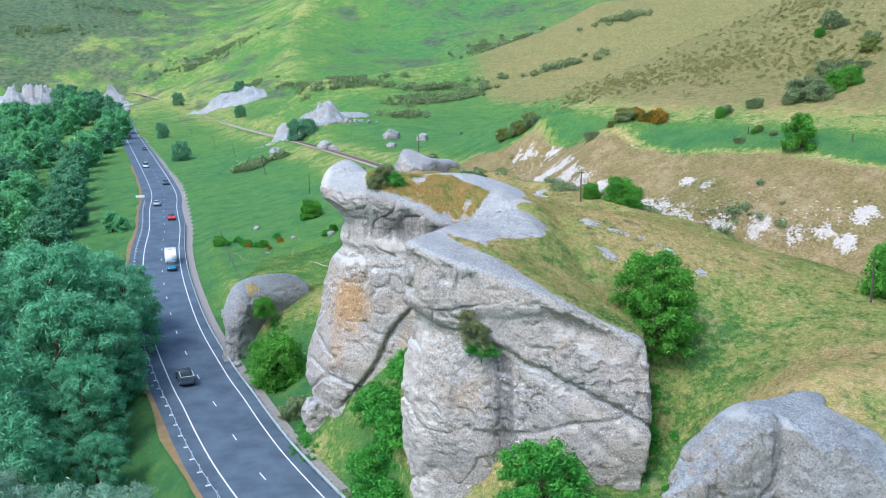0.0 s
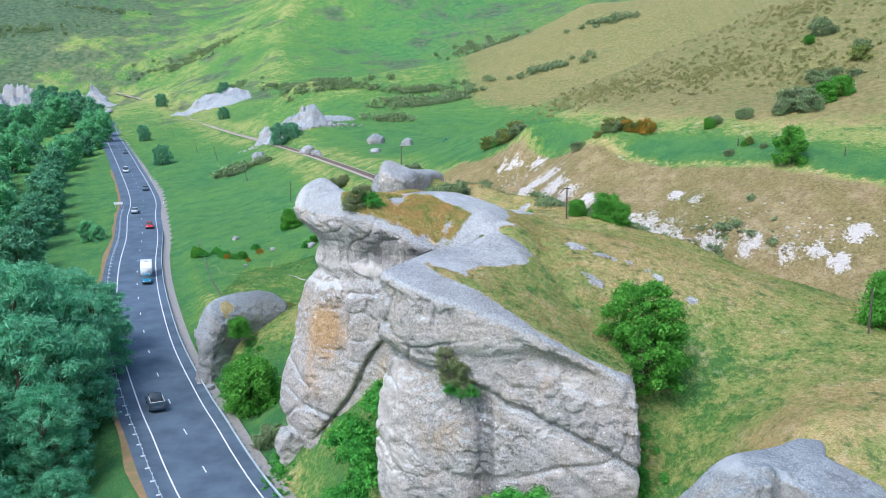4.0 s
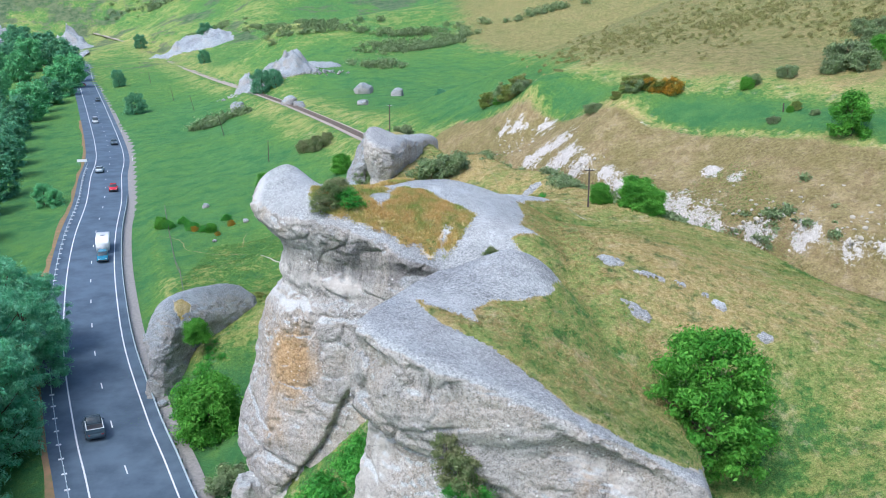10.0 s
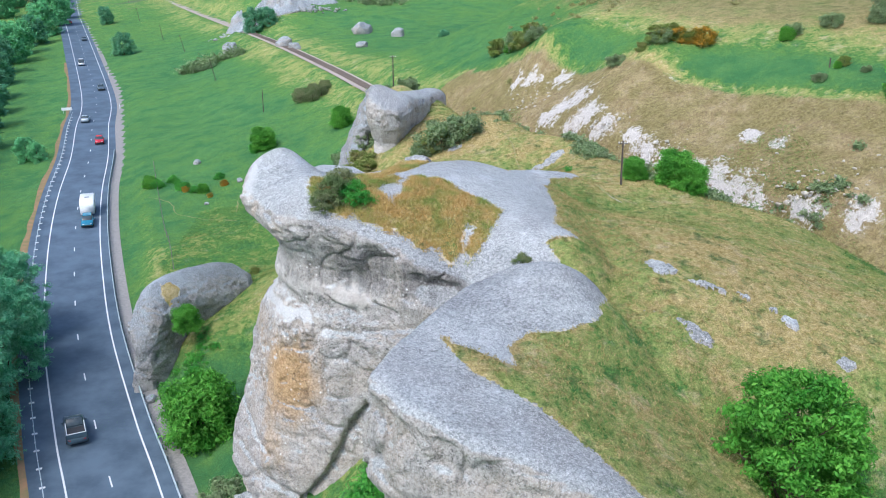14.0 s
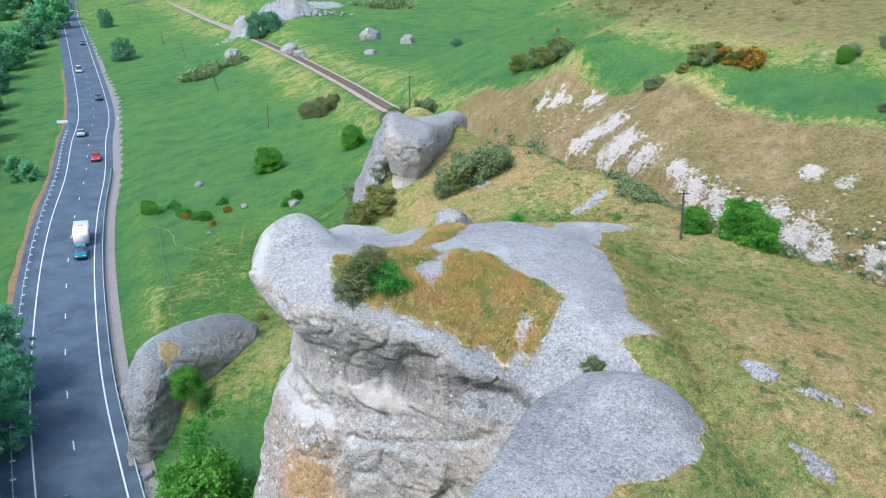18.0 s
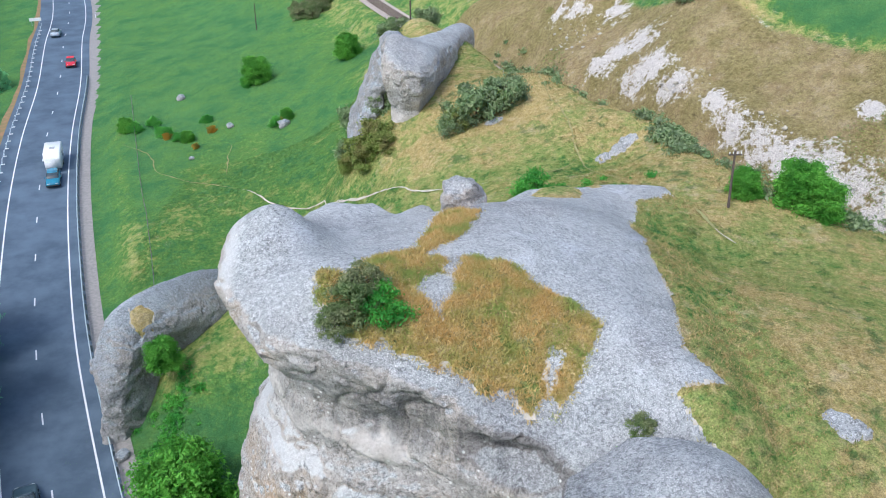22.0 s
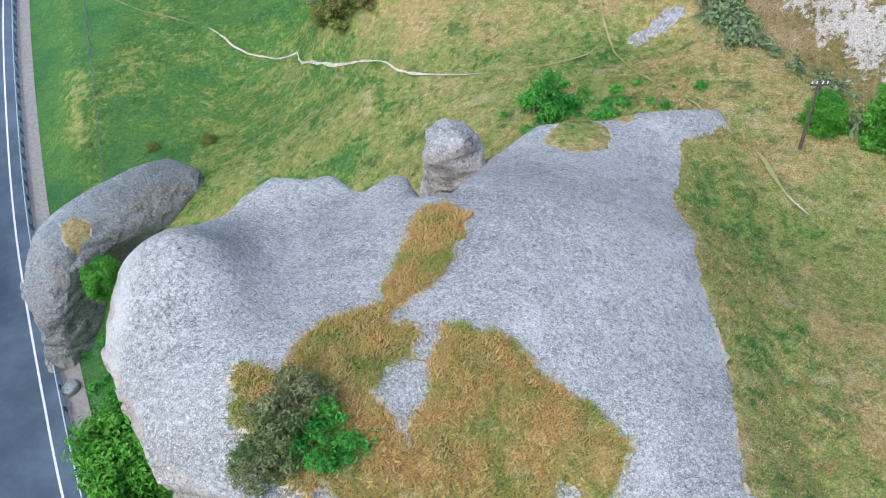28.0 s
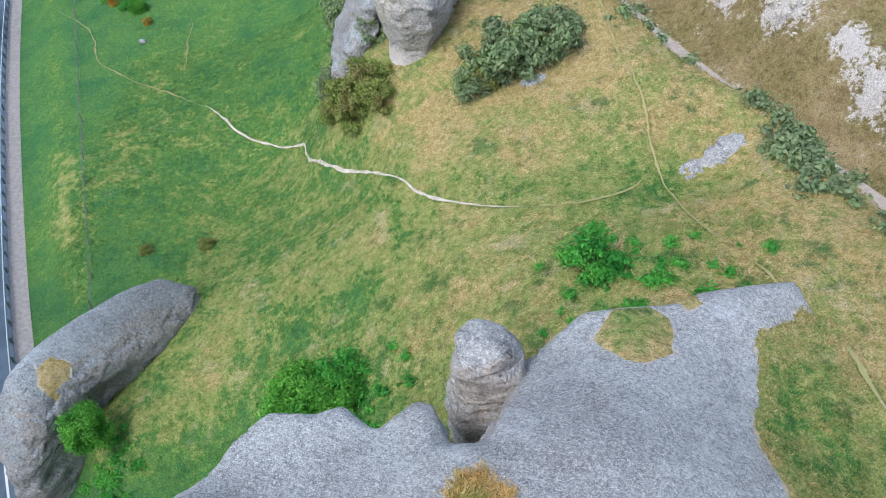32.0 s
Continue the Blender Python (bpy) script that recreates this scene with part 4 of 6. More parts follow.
drip = sstep(-0.55, -0.95, cap_b) * sstep(-2.6, -1.3, cap_b) * sstep(3.2, 1.0, G[0]) * front
dB += drip * (0.5 - 0.75 * np.abs(vnoise((G[0] - 0.7 * G[1]) / 0.62, G[1] * 0, G[2] / 7, 38)))
dB -= 0.8 * np.exp(-((G[0] - 14.6) / 1.3) ** 2 - ((G[1] - 61.5) / 1.5) ** 2 - ((G[2] - 10.2) / 1.4) ** 2)
shelf = G[2] - 11.2 + 0.75 * (G[0] - 10.0)
dB += front * 0.16 * sstep(0.15, -0.15, shelf) * sstep(-2.6, -0.4, shelf) * sstep(6.5, 8, G[0])
dB = crusted(dB, *G, cap_b, 11)
TOPZ_B = top_of(dB, lo_b, H)
rock_object("rock_outcrop", dB, lo_b, H, ROCK, "broad grey limestone slab with a tilted top and pale ledges", {
    "pale": lambda x, y, z: (y < 68.5) * (0.75 * np.exp(-((z - 15.2 + 0.56 * (x - 5.5)) / 0.7) ** 2) * sstep(4.5, 7, x) + 0.85 * sstep(0.2, -1.6, x) * sstep(18.4, 17.6, z) + 0.75 * np.exp(-((x - 10.3) / 2.8) ** 4 - ((z - 17.4 + 0.45 * (x - 10)) / 1.1) ** 2) + 0.7 * np.exp(-((z - 10.3 + 0.75 * (x - 10)) / 0.7) ** 2) * sstep(7, 9, x) + 0.45 * np.exp(-((x - 1.0) / 1.2) ** 2 - ((z - 21.2) / 0.8) ** 2)),
    "rust": lambda x, y, z: (y < 68) * (0.6 * np.exp(-((z - 12.8) / 2.0) ** 2 - ((x - 1.4) / 1.5) ** 2) + 0.5 * np.exp(-((z - 17.0) / 1.0) ** 2 - ((x - 9.3) / 1.5) ** 2)),
    # dark: stripe down the flute, left of the upper bed, left of the dome
    "dark": lambda x, y, z: (y < 68) * (0.85 * np.exp(-((x - 4.7 + 0.05 * (z - 12)) / 0.75) ** 2) * sstep(16.2, 15.4, z) + 0.3 * sstep(17.8, 18.6, z + 0.5 * x) * sstep(22.8, 21.8, z + 0.1 * x) * sstep(7, 4, x)) + 0.55 * sstep(72, 74, y) * sstep(9.5, 6.5, x)},
    [("dome", lambda x, y, z: (y > 72.5) & (z > 15), "smooth grey dome"), ("upper_bed", lambda x, y, z: z > 18.1 - 0.52 * x, "grey upper bed"), ("lower_bed", lambda x, y, z: z > -99, "pale lower bed with dark streaks")], (5.0, 68.0, 3.0))


def turf(name, label, outline, holes, tops, dry, h=0.16, thick=0.16, jag=0.16, seed=50):
    """Grass sod on a rock: a ragged sheet that sinks into the rock along its rim. tops: heights it must lie over."""
    p = np.array(outline)
    xs, ys = np.arange(p[:, 0].min() - 0.5, p[:, 0].max() + 0.5, h), np.arange(p[:, 1].min() - 0.5, p[:, 1].max() + 0.5, h)
    x, y = np.meshgrid(xs, ys)
    d = poly_dist(x, y, outline)
    for hole in holes:
        d = np.maximum(d, -poly_dist(x, y, hole))
    d = d + jag * fbm(x, y, 0 * x, 0.7, 3, seed)
    z = np.maximum.reduce([fn(x, y) for fn in tops])
    z = z - 0.10 + thick * sstep(0.06, -0.12, d) + thick * 0.8 * sstep(-0.1, -1.0, d) + 0.07 * fbm(x, y, 0 * x, 0.5, 3, seed + 5) * sstep(0, -0.4, d)
    keep = d < 0.1
    idx = np.arange(x.size).reshape(x.shape)
    q = np.stack([idx[:-1, :-1], idx[:-1, 1:], idx[1:, 1:], idx[1:, :-1]], -1).reshape(-1, 4)
    zq = z.ravel()[q]
    q = q[keep.ravel()[q].all(axis=1) & (np.ptp(zq, axis=1) < 4.5 * h)]
    used = np.unique(q)
    back = np.zeros(x.size, int)
    back[used] = np.arange(len(used))
    v = np.stack([x, y, z], -1).reshape(-1, 3)[used]
    me = mesh_from(name, v, back[q], GROUND)
    attr(me, "dry", np.full(len(used), dry) + 0.25 * sstep(-0.9, 0.0, d).ravel()[used])
    ob = tagged(new(name, me), label, "turf", kind="structure")
    rim = d - 0.06 + 0.16 * fbm(x, y, 0 * x, 0.45, 2, seed + 9)
    zr = np.maximum.reduce([fn(x, y) for fn in tops[:1]]) + 0.02
    q = np.stack([idx[:-1, :-1], idx[:-1, 1:], idx[1:, 1:], idx[1:, :-1]], -1).reshape(-1, 4)
    ok = (rim < 0.0) & (d > -0.3) & (zr >= z - 0.6)
    q = q[ok.ravel()[q].all(axis=1) & (np.ptp(zr.ravel()[q], axis=1) < 3 * h)]
    if len(q):
        used = np.unique(q)
        back = np.zeros(x.size, int)
        back[used] = np.arange(len(used))
        child("bare_rim", mesh_from("bare_rim", np.stack([x, y, zr], -1).reshape(-1, 3)[used], back[q], CHALK), ob, "pale bare stone rim")
    return ob, v


TURF_A = [(-7.6, 89.3), (-6.7, 89.0), (-6.2, 89.5), (-5.9, 90.7), (-4.5, 91.9), (-3.4, 92.3), (-3.3, 93.8), (-2.7, 95.0), (-2.4, 97.0), (-1.9, 98.2), (-0.9, 98.3), (-0.1, 97.4), (-0.5, 95.6), (-1.2, 94.0), (-2.0, 92.9), (-3.0, 91.6),
          (-2.1, 91.2), (-2.0, 90.8), (-1.65, 90.2), (-1.4, 90.9), (-0.5, 91.2), (0.5, 90.9), (2.0, 89.5), (3.2, 88.7), (4.2, 88.0), (4.5, 87.3), (4.2, 86.4), (3.3, 84.9), (2.5, 83.6), (2.1, 83.1), (2.2, 84.1), (2.6, 85.2), (3.2, 86.1),
          (2.5, 86.2), (1.9, 84.9), (1.4, 83.4), (0.7, 84.2), (-0.1, 85.1), (-0.4, 84.1), (-1.4, 84.6), (-2.1, 85.0), (-3.7, 85.2), (-4.8, 85.6), (-6.4, 85.6), (-7.5, 87.2), (-8.1, 88.7)]
ISLE = [(-2.0, 90.7), (-2.1, 89.9), (-3.1, 89.3), (-3.7, 88.5), (-2.7, 87.7), (-2.4, 86.9), (-2.1, 88.0), (-1.6, 88.9), (-1.65, 90.5)]
_, turf_a = turf("turf_patch", "dry golden grass growing in a hollow of the rock top", TURF_A, [ISLE], [TOPZ_A], 0.86, jag=0.26)
turf("turf_patch", "small round patch of dry grass on the rock top", [(3.7, 106.2), (5.0, 108.1), (6.5, 108.2), (7.3, 107.4), (7.1, 105.1), (5.5, 104.2), (4.5, 104.9)], [], [TOPZ_A], 0.7, jag=0.1)
turf("turf_patch", "small round patch of dry grass on the rock top", [(7.7, 108.7), (8.8, 109.4), (9.1, 108.5), (8.2, 107.8)], [], [TOPZ_A], 0.7, jag=0.1)
EDGE_A = [(13.7, 109.2), (13.0, 108.3), (11.4, 107.6), (10.7, 106.6), (10.5, 105.0), (9.3, 101.6), (9.5, 99.0), (8.8, 95.2), (9.1, 92.8), (8.7, 89.7), (8.4, 87.7), (8.2, 86.0), (8.5, 84.8), (9.2, 84.0), (8.4, 83.5), (7.4, 83.6), (6.8, 83.2)]
over = lambda x, y: ground(x, y) + 0.04
_, turf_b = turf("turf_edge", "mixed green and dry grass along the edge of the bare rock", EDGE_A + [(8, 81.5), (10.3, 78.5), (14.5, 80), (13.5, 90), (13.5, 100), (15.5, 108)], [], [TOPZ_A, over], 0.52, 0.2)
RIM_B = [(-0.2, 72.3), (0.7, 70.4), (1.5, 68.4), (2.8, 67.5), (4.2, 66.7), (5.5, 65.5), (7.5, 63.5), (8.3, 62.4), (9.5, 62.4), (11.7, 61.9), (14, 61.9)]
DOME_B = [(10.2, 78.6), (9.0, 75.6), (8.4, 74.9), (6.6, 73.6), (4.7, 73.1), (3.7, 71.9), (3.8, 69.9), (2.2, 70.5), (0.8, 71.0)]
_, turf_c = turf("turf_edge", "green and golden grass on the back of the slab", RIM_B + [(16.5, 64), (16.5, 72), (14.5, 80)] + DOME_B, [], [TOPZ_B, over], 0.54, 0.2)


def boulder(name, label, centre, size, turn=0.0, tilt=0.0, seed=1, h=0.35, mat=None, pinch=0.0, power=2.6, big=0.18, foot=False):
    """A weathered rock: a rounded box, turned and tilted, pinched towards its foot."""
    r = max(size) * 1.25
    lo = tuple(-r for _ in range(3))
    gx3, gy3, gz3 = grid(lo, (r, r, r), h)
    q = Euler((0, radians(tilt), radians(turn))).to_matrix().inverted()
    loc = [q[i][0] * gx3 + q[i][1] * gy3 + q[i][2] * gz3 for i in range(3)]
    k = 1 - pinch * np.clip(0.5 - loc[2] / (2 * size[2]), 0, 1)
    d = ((np.abs(loc[0]) / (size[0] * k)) ** power + (np.abs(loc[1]) / (size[1] * k)) ** power + (np.abs(loc[2]) / size[2]) ** power) ** (1 / power) - 1
    d = d * min(size)
    m = min(size)
    d += big * m * fbm(gx3, gy3, gz3, m * 1.3, 4, seed)
    v, f = surface_net(d, lo, h)
    if max(size) < 8:
        v, f = relief(v, f, seed, 0.8)
    if foot:
        ob = tagged(new(name), label, "rock")
        low = v[f].mean(axis=1)[:, 2] < -0.3 * size[2] + 0.5 * v[f].mean(axis=1)[:, 0]
        child("head", mesh_from("head", v, f[~low], mat or ROCK), ob, "grey lichen-covered head")
        me = child("foot", mesh_from("foot", v, f[low], mat or ROCK), ob, "pale bare foot").data
        attr(me, "pale", np.full(len(me.vertices), 0.9))
    else:
        ob = tagged(new(name, mesh_from(name, v, f, mat or ROCK)), label, "rock")
    ob.location = centre
    return ob


lo_f = (-33, 107, -1)
G = grid(lo_f, (-17, 127, 12), 0.25)
TOP_F = Surface([(-29.5, 113, 6.8), (-27.5, 114.5, 8.6), (-25, 118, 9.1), (-22, 122, 8.7), (-20, 124, 7.6), (-25.5, 115.8, 7.9), (-21.8, 120.6, 7.5)], 1.0)
dF = tower(*G, [(-30.2, 112.6, 1), (-29.2, 115.4, 1), (-26, 119.6, 1), (-22, 124.4, .8), (-20, 125, .6), (-19.6, 123.4, .6), (-22.0, 120.2, 1), (-24.8, 117.0, 1), (-26.6, 113.8, 1), (-27.8, 111.4, .8), (-29.4, 110.8, .8)], (-25, 117.5), [(-2, 0.1), (1.5, -0.3), (4, -0.7), (5.5, -0.3), (6.6, 0.3), (7.5, 0.4), (10, 0.1)], TOP_F, 1.2)
dF = crusted(dF, *G, G[2] - TOP_F(G[0][:, :, 0], G[1][:, :, 0])[:, :, None], 17, 0.25, 0.1)
TOPZ_F = top_of(dF, lo_f, 0.25)
rock_object("rock_fin", dF, lo_f, 0.25, ROCK_DARK, "low curved grey limestone fin beside the road", {"pale": lambda x, y, z: 0.8 * sstep(3, 0.5, z)},
    [("crest", lambda x, y, z: z > 5.4 + 0.3 * vnoise(x, y, 0 * x, 3), "dark grey overhanging crest"), ("foot", lambda x, y, z: z > -99, "grey foot with a pale base")], (-25.0, 117.5, 1.0))
turf("turf_patch", "small patch of orange-brown grass on the rock fin", [(-27.4, 116.0), (-26.7, 117.0), (-25.7, 117.0), (-25.6, 115.9), (-26.2, 115.0), (-27.1, 115.1)], [], [TOPZ_F], 0.95, 0.12, jag=0.08)
lo_p = (-12, 130, 14)
G = grid(lo_p, (5, 164, 30), 0.25)
TOP_P = Surface([(-5.2, 135.2, 25.6), (-3.2, 135.6, 25.2), (-5.2, 138.5, 26.9), (-2.6, 139, 25.8), (-4.0, 143, 25.6), (-1.0, 149, 24.6), (1.0, 156, 24.1), (3, 161, 23.2), (-6.2, 142, 26.2)], 1.0)
dP = tower(*G, [(-7.0, 135.6, .8), (-5.2, 133.8, 1), (-3.2, 134, 1), (-2.0, 136, 1), (-1.2, 140, .6), (0.4, 147, .3), (1.8, 154, 0), (3.4, 161, 0), (1.2, 162, 0), (-1.4, 153, 0), (-4.2, 146, .4), (-6.8, 142, .8)], (-4.4, 138), [(14, 0.2), (18.0, -0.2), (19.2, -0.9), (20.5, -1.0), (22.5, -0.2), (24, 0.1), (28, -0.2)], TOP_P, 1.1)
dP = crusted(dP, *G, G[2] - TOP_P(G[0][:, :, 0], G[1][:, :, 0])[:, :, None], 23, 0.3, 0.14)
rock_object("rock_pillar", dP, lo_p, 0.25, ROCK, "grey limestone pillar with a pale undercut foot", {"pale": lambda x, y, z: 1.3 * sstep(20.6, 19.6, z) + 0.8 * np.exp(-((x + 6.4) / 0.8) ** 2 - ((z - 24.6) / 0.8) ** 2), "dark": lambda x, y, z: 0.3 * sstep(22.5, 23.5, z)},
    [("head", lambda x, y, z: z > 21.0, "grey rounded head"), ("foot", lambda x, y, z: z > -99, "pale undercut foot")], (-4.0, 138.0, 19.0))
boulder("rock_fin", "thin leaning grey limestone fin", (-8.2, 142, 20.6), (1.0, 3.0, 6.2), 15, 24, 7, 0.22, mat=ROCK_DARK, power=3.0)
boulder("rock_stub", "upright grey limestone stub with a pale foot", (-0.75, 104.9, 21.0), (1.75, 1.6, 4.1), 10, 3, 8, 0.16, pinch=0.5, power=3.4, big=0.2, foot=True)
lo_c = (11, 39, 3)
G = grid(lo_c, (33, 57, 20), 0.22)
TOP_C = Surface([(14.4, 49.5, 12.2), (15.4, 49.8, 13.4), (16.4, 49.8, 14.2), (17.4, 49.8, 15.3), (18.4, 50.2, 16.2), (20.5, 49.6, 16.0), (20.5, 51.4, 16.1), (22.8, 52.2, 16.2), (25, 54, 15.9), (22.4, 49.0, 15.4), (25, 50, 15.2), (28, 48, 13.9), (24.5, 47.6, 14.6), (27, 46, 13.2), (22, 47, 14.8)], 0.6)
dC = tower(*G, [(13.6, 49.0, 1), (15.2, 51.0, .8), (19, 51.8, .5), (21.8, 52.6, .3), (23.6, 54.0, 0), (25.4, 54.6, 0), (25.0, 53.4, 0), (24.4, 52.0, 0), (27, 49.8, 0), (29.5, 47, .3), (29, 45, .6), (26, 45.6, .9), (24, 47.2, .9), (22.6, 47.4, 1), (21.4, 48.4, .8), (20.6, 48.9, .7), (19.6, 48.5, 1), (17.6, 48.2, 1), (15.2, 47.6, 1)], (21, 49.6), [(3, 1.6), (8, 1.1), (11, 0.7), (13, 0.3), (15, 0), (19, 0)], TOP_C, 0.45)
rib = 1 - 2 * np.abs(vnoise(G[0] / 0.9, G[1] / 0.9, G[2] / 4, 91))
dC += (0.25 + 0.3 * sstep(18.5, 16, G[0])) * rib * sstep(51, 49.5, G[1])
dC += 0.5 * np.exp(-((G[0] - 20.6) / 0.4) ** 2) * sstep(50, 49, G[1])
dC = crusted(dC, *G, G[2] - TOP_C(G[0][:, :, 0], G[1][:, :, 0])[:, :, None], 37, 0.35, 0.28)
rock_object("rock_mass", dC, lo_c, 0.22, ROCK_DARK, "jagged grey and tan limestone outcrop in the grass", {"pale": lambda x, y, z: 0.35 * sstep(19.0, 17.5, x) + 0.9 * np.exp(-((x - 20.9) / 0.35) ** 2) * (y < 50) + 0.5 * sstep(15.4, 16.0, z) * sstep(20, 18.5, x), "rust": lambda x, y, z: 0.45 * sstep(19.2, 17, x) * (z < 15.6)},
    [("ribbed_face", lambda x, y, z: (x < 18.3) | (y < 47), "tan ribbed face"), ("top", lambda x, y, z: z > -99, "smooth grey top")], (21.0, 48.0, 10.0))
boulder("rock_block", "pale limestone block at the foot of the outcrop", (-13.7, 88.2, 1.2), (1.5, 1.3, 2.0), 25, 10, 10, 0.2, pinch=0.35, power=5.0, big=0.3, foot=True)


def crag(label, cx, cy, rx, ry, turn, high, h, seed, jag=0.5):
    """A broken far outcrop: ragged tilted beds that stand out of the slope, with stepped faces and grass between them."""
    us, vs = np.arange(-1.5 * rx, 1.5 * rx, h), np.arange(-1.7 * ry, 1.7 * ry, h)
    u, v = np.meshgrid(us, vs)
    d = np.hypot(u / rx, v / ry) - 0.85 + 0.3 * fbm(u, v, 0 * u, 0.6 * rx, 4, seed)
    c, s = math.cos(radians(turn)), math.sin(radians(turn))
    px, py = cx + c * u - s * v, cy + s * u + c * v
    broken = fbm(u, v, 0 * u, 0.5 * rx, 4, seed + 9)
    flat_pt = np.stack([px.ravel() + 1.5 * broken.ravel(), py.ravel(), 0 * px.ravel()], 1)
    block = chips(flat_pt, (0.30 * rx, 0.2 * rx, 9.0), seed).reshape(u.shape) + 0.5 * chips(flat_pt, (0.12 * rx, 0.09 * rx, 9.0), seed + 3).reshape(u.shape)
    rise = high * sstep(0.15, -0.55, d) * np.clip(0.4 + 0.3 * broken + jag * 0.45 * block, 0.05, 1.2)
    pz = ground(px, py) - 0.5 + rise + 0.6 * sstep(0.15, 0.0, d)
    idx = np.arange(u.size).reshape(u.shape)
    q = np.stack([idx[:-1, :-1], idx[:-1, 1:], idx[1:, 1:], idx[1:, :-1]], -1).reshape(-1, 4)
    q = q[(d < 0.13).ravel()[q].all(axis=1)]
    used = np.unique(q)
    back = np.zeros(u.size, int)
    back[used] = np.arange(len(used))
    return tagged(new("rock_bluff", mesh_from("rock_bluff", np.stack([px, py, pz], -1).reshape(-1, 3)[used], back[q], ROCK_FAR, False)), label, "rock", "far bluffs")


crag("far grey limestone bluff above the railway", -54, 350, 17, 11, -25, 9, 0.5, 12, 0.5)
crag("far pale limestone outcrop among the grass", -38, 352, 9, 4, 20, 3.0, 0.5, 16, 0.3)
crag("far pale limestone bluff with a broken face", -146, 592, 26, 18, -15, 10, 0.8, 13, 0.4)
crag("far pale limestone bluff above the road", -280, 705, 26, 24, -40, 22, 1.0, 14, 0.6)
crag("far pale limestone bluff above the road", -345, 720, 30, 24, 15, 20, 1.1, 15, 0.5)
crag("far pale limestone bluff beside the road", -243, 645, 10, 7, 0, 8, 0.7, 18, 0.4)


# ---- plants ----
def leaf_cloud(name, lobes, count, size, mat, seed, fill=0.8, slim=0.45):
    """Small leaf sprays scattered through round lobes; lobes: x, y, z, rx, ry, rz."""
    rng = np.random.default_rng(seed)
    lobes = np.array(lobes, float)
    w = (lobes[:, 3] * lobes[:, 4] * lobes[:, 5]) ** 0.67
    pick = rng.choice(len(lobes), count, p=w / w.sum())
    d = rng.normal(size=(count, 3)) + np.array([0, 0, 0.35])
    d /= np.linalg.norm(d, axis=1)[:, None]
    r = 1 - fill * rng.random(count) ** 1.3 + 0.30 * rng.normal(size=count)
    c = lobes[pick, :3] + d * r[:, None] * lobes[pick, 3:]
    nrm = d + 0.75 * rng.normal(size=(count, 3)) + np.array([0, 0, 0.5])
    nrm /= np.linalg.norm(nrm, axis=1)[:, None]
    a = np.cross(nrm, rng.normal(size=(count, 3)) + d * 0.3)
    a /= np.linalg.norm(a, axis=1)[:, None]
    b = np.cross(nrm, a)
    s = size * (0.5 + 0.9 * rng.random(count))[:, None]
    droop = nrm * s * 0.25
    v = np.stack([c - a * s, c - b * s * slim + droop, c + a * s - droop, c + b * s * slim + droop], 1).reshape(-1, 3)
    return mesh_from(name, v, np.arange(count * 4).reshape(-1, 4), mat, False)


def stem(name, pts, mat, sides=7):
    """A tapered, bent tube; pts: x, y, z, radius."""
    v, f = [], []
    for k, (x, y, z, r) in enumerate(pts):
        for j in range(sides):
            a = 2 * math.pi * j / sides
            v.append((x + r * math.cos(a), y + r * math.sin(a), z))
            if k:
                i, i2 = (k - 1) * sides + j, (k - 1) * sides + (j + 1) % sides
                f.append((i, i2, i2 + sides, i + sides))
    return mesh_from(name, v, f, mat)


def tree(kind, label, height, spread, mat, seed, leaves=9000, leaf=0.16, base=0.15, lobes=40, limbs=7, slim=0.45, lean=0.0, group="", lobe=0.24):
    """Trunk, limbs and a ragged crown of many leaf clumps, about its foot."""
    rng = random.Random(seed)
    top = tagged(new(kind), label, "tree" if height > 5 else "bush", group)
    tall = height * 0.85
    child("trunk", stem("trunk", [(0, 0, -0.8, 0.030 * height), (0.02 * height, 0, 0.25 * tall, 0.022 * height), (-0.01 * height, 0.02 * height, 0.55 * tall, 0.014 * height), (lean * height, 0, tall, 0.004 * height)], BARK), top)
    blobs = []
    for k in range(lobes):
        u = (k + 0.5) / lobes
        z = height * (base + (0.92 - base) * u)
        wide = spread * math.sqrt(max(0.04, 1 - ((u - 0.38) / 0.68) ** 2))
        reach = wide * math.sqrt(rng.uniform(0.12, 1.0)) * 0.88
        a = k * 2.39996 + rng.uniform(-0.6, 0.6)
        x, y = reach * math.cos(a) + lean * height * u, reach * math.sin(a)
        r = spread * lobe * rng.uniform(0.65, 1.35)
        lift = 0.04 if height > 5 else 0.13
        blobs.append((x, y, max(0.3 * r, z + rng.uniform(-lift, lift) * height), r, r, r * rng.uniform(0.55, 0.9)))
        if k % max(1, lobes // limbs) == 1:
            z0 = max(0.08 * height, z - 0.3 * height)
            child("limb", stem("limb", [(0, 0, z0, 0.011 * height), (0.55 * x, 0.55 * y, 0.5 * (z0 + z), 0.008 * height), (x, y, z, 0.003 * height)], BARK, 5), top)
    child("crown", leaf_cloud("crown", blobs, leaves, leaf, mat, seed, slim=slim), top)
    return top


def at(ob, x, y, turn=0, scale=1.0, sink=0.1, z=None):
    ob.location = (x, y, (float(ground(x, y)) if z is None else z) - sink)
    ob.rotation_euler = (0, 0, radians(turn))
    ob.scale = (scale,) * 3
    return ob


def planted(ob, x, y, turn, scale, sink=0.1, z=None, label=""):
    c = copy_thing(ob, pose(x, y, (float(ground(x, y)) if z is None else z) - sink, 0, 0, turn))
    c.scale = (scale,) * 3
    return tagged(c, label)


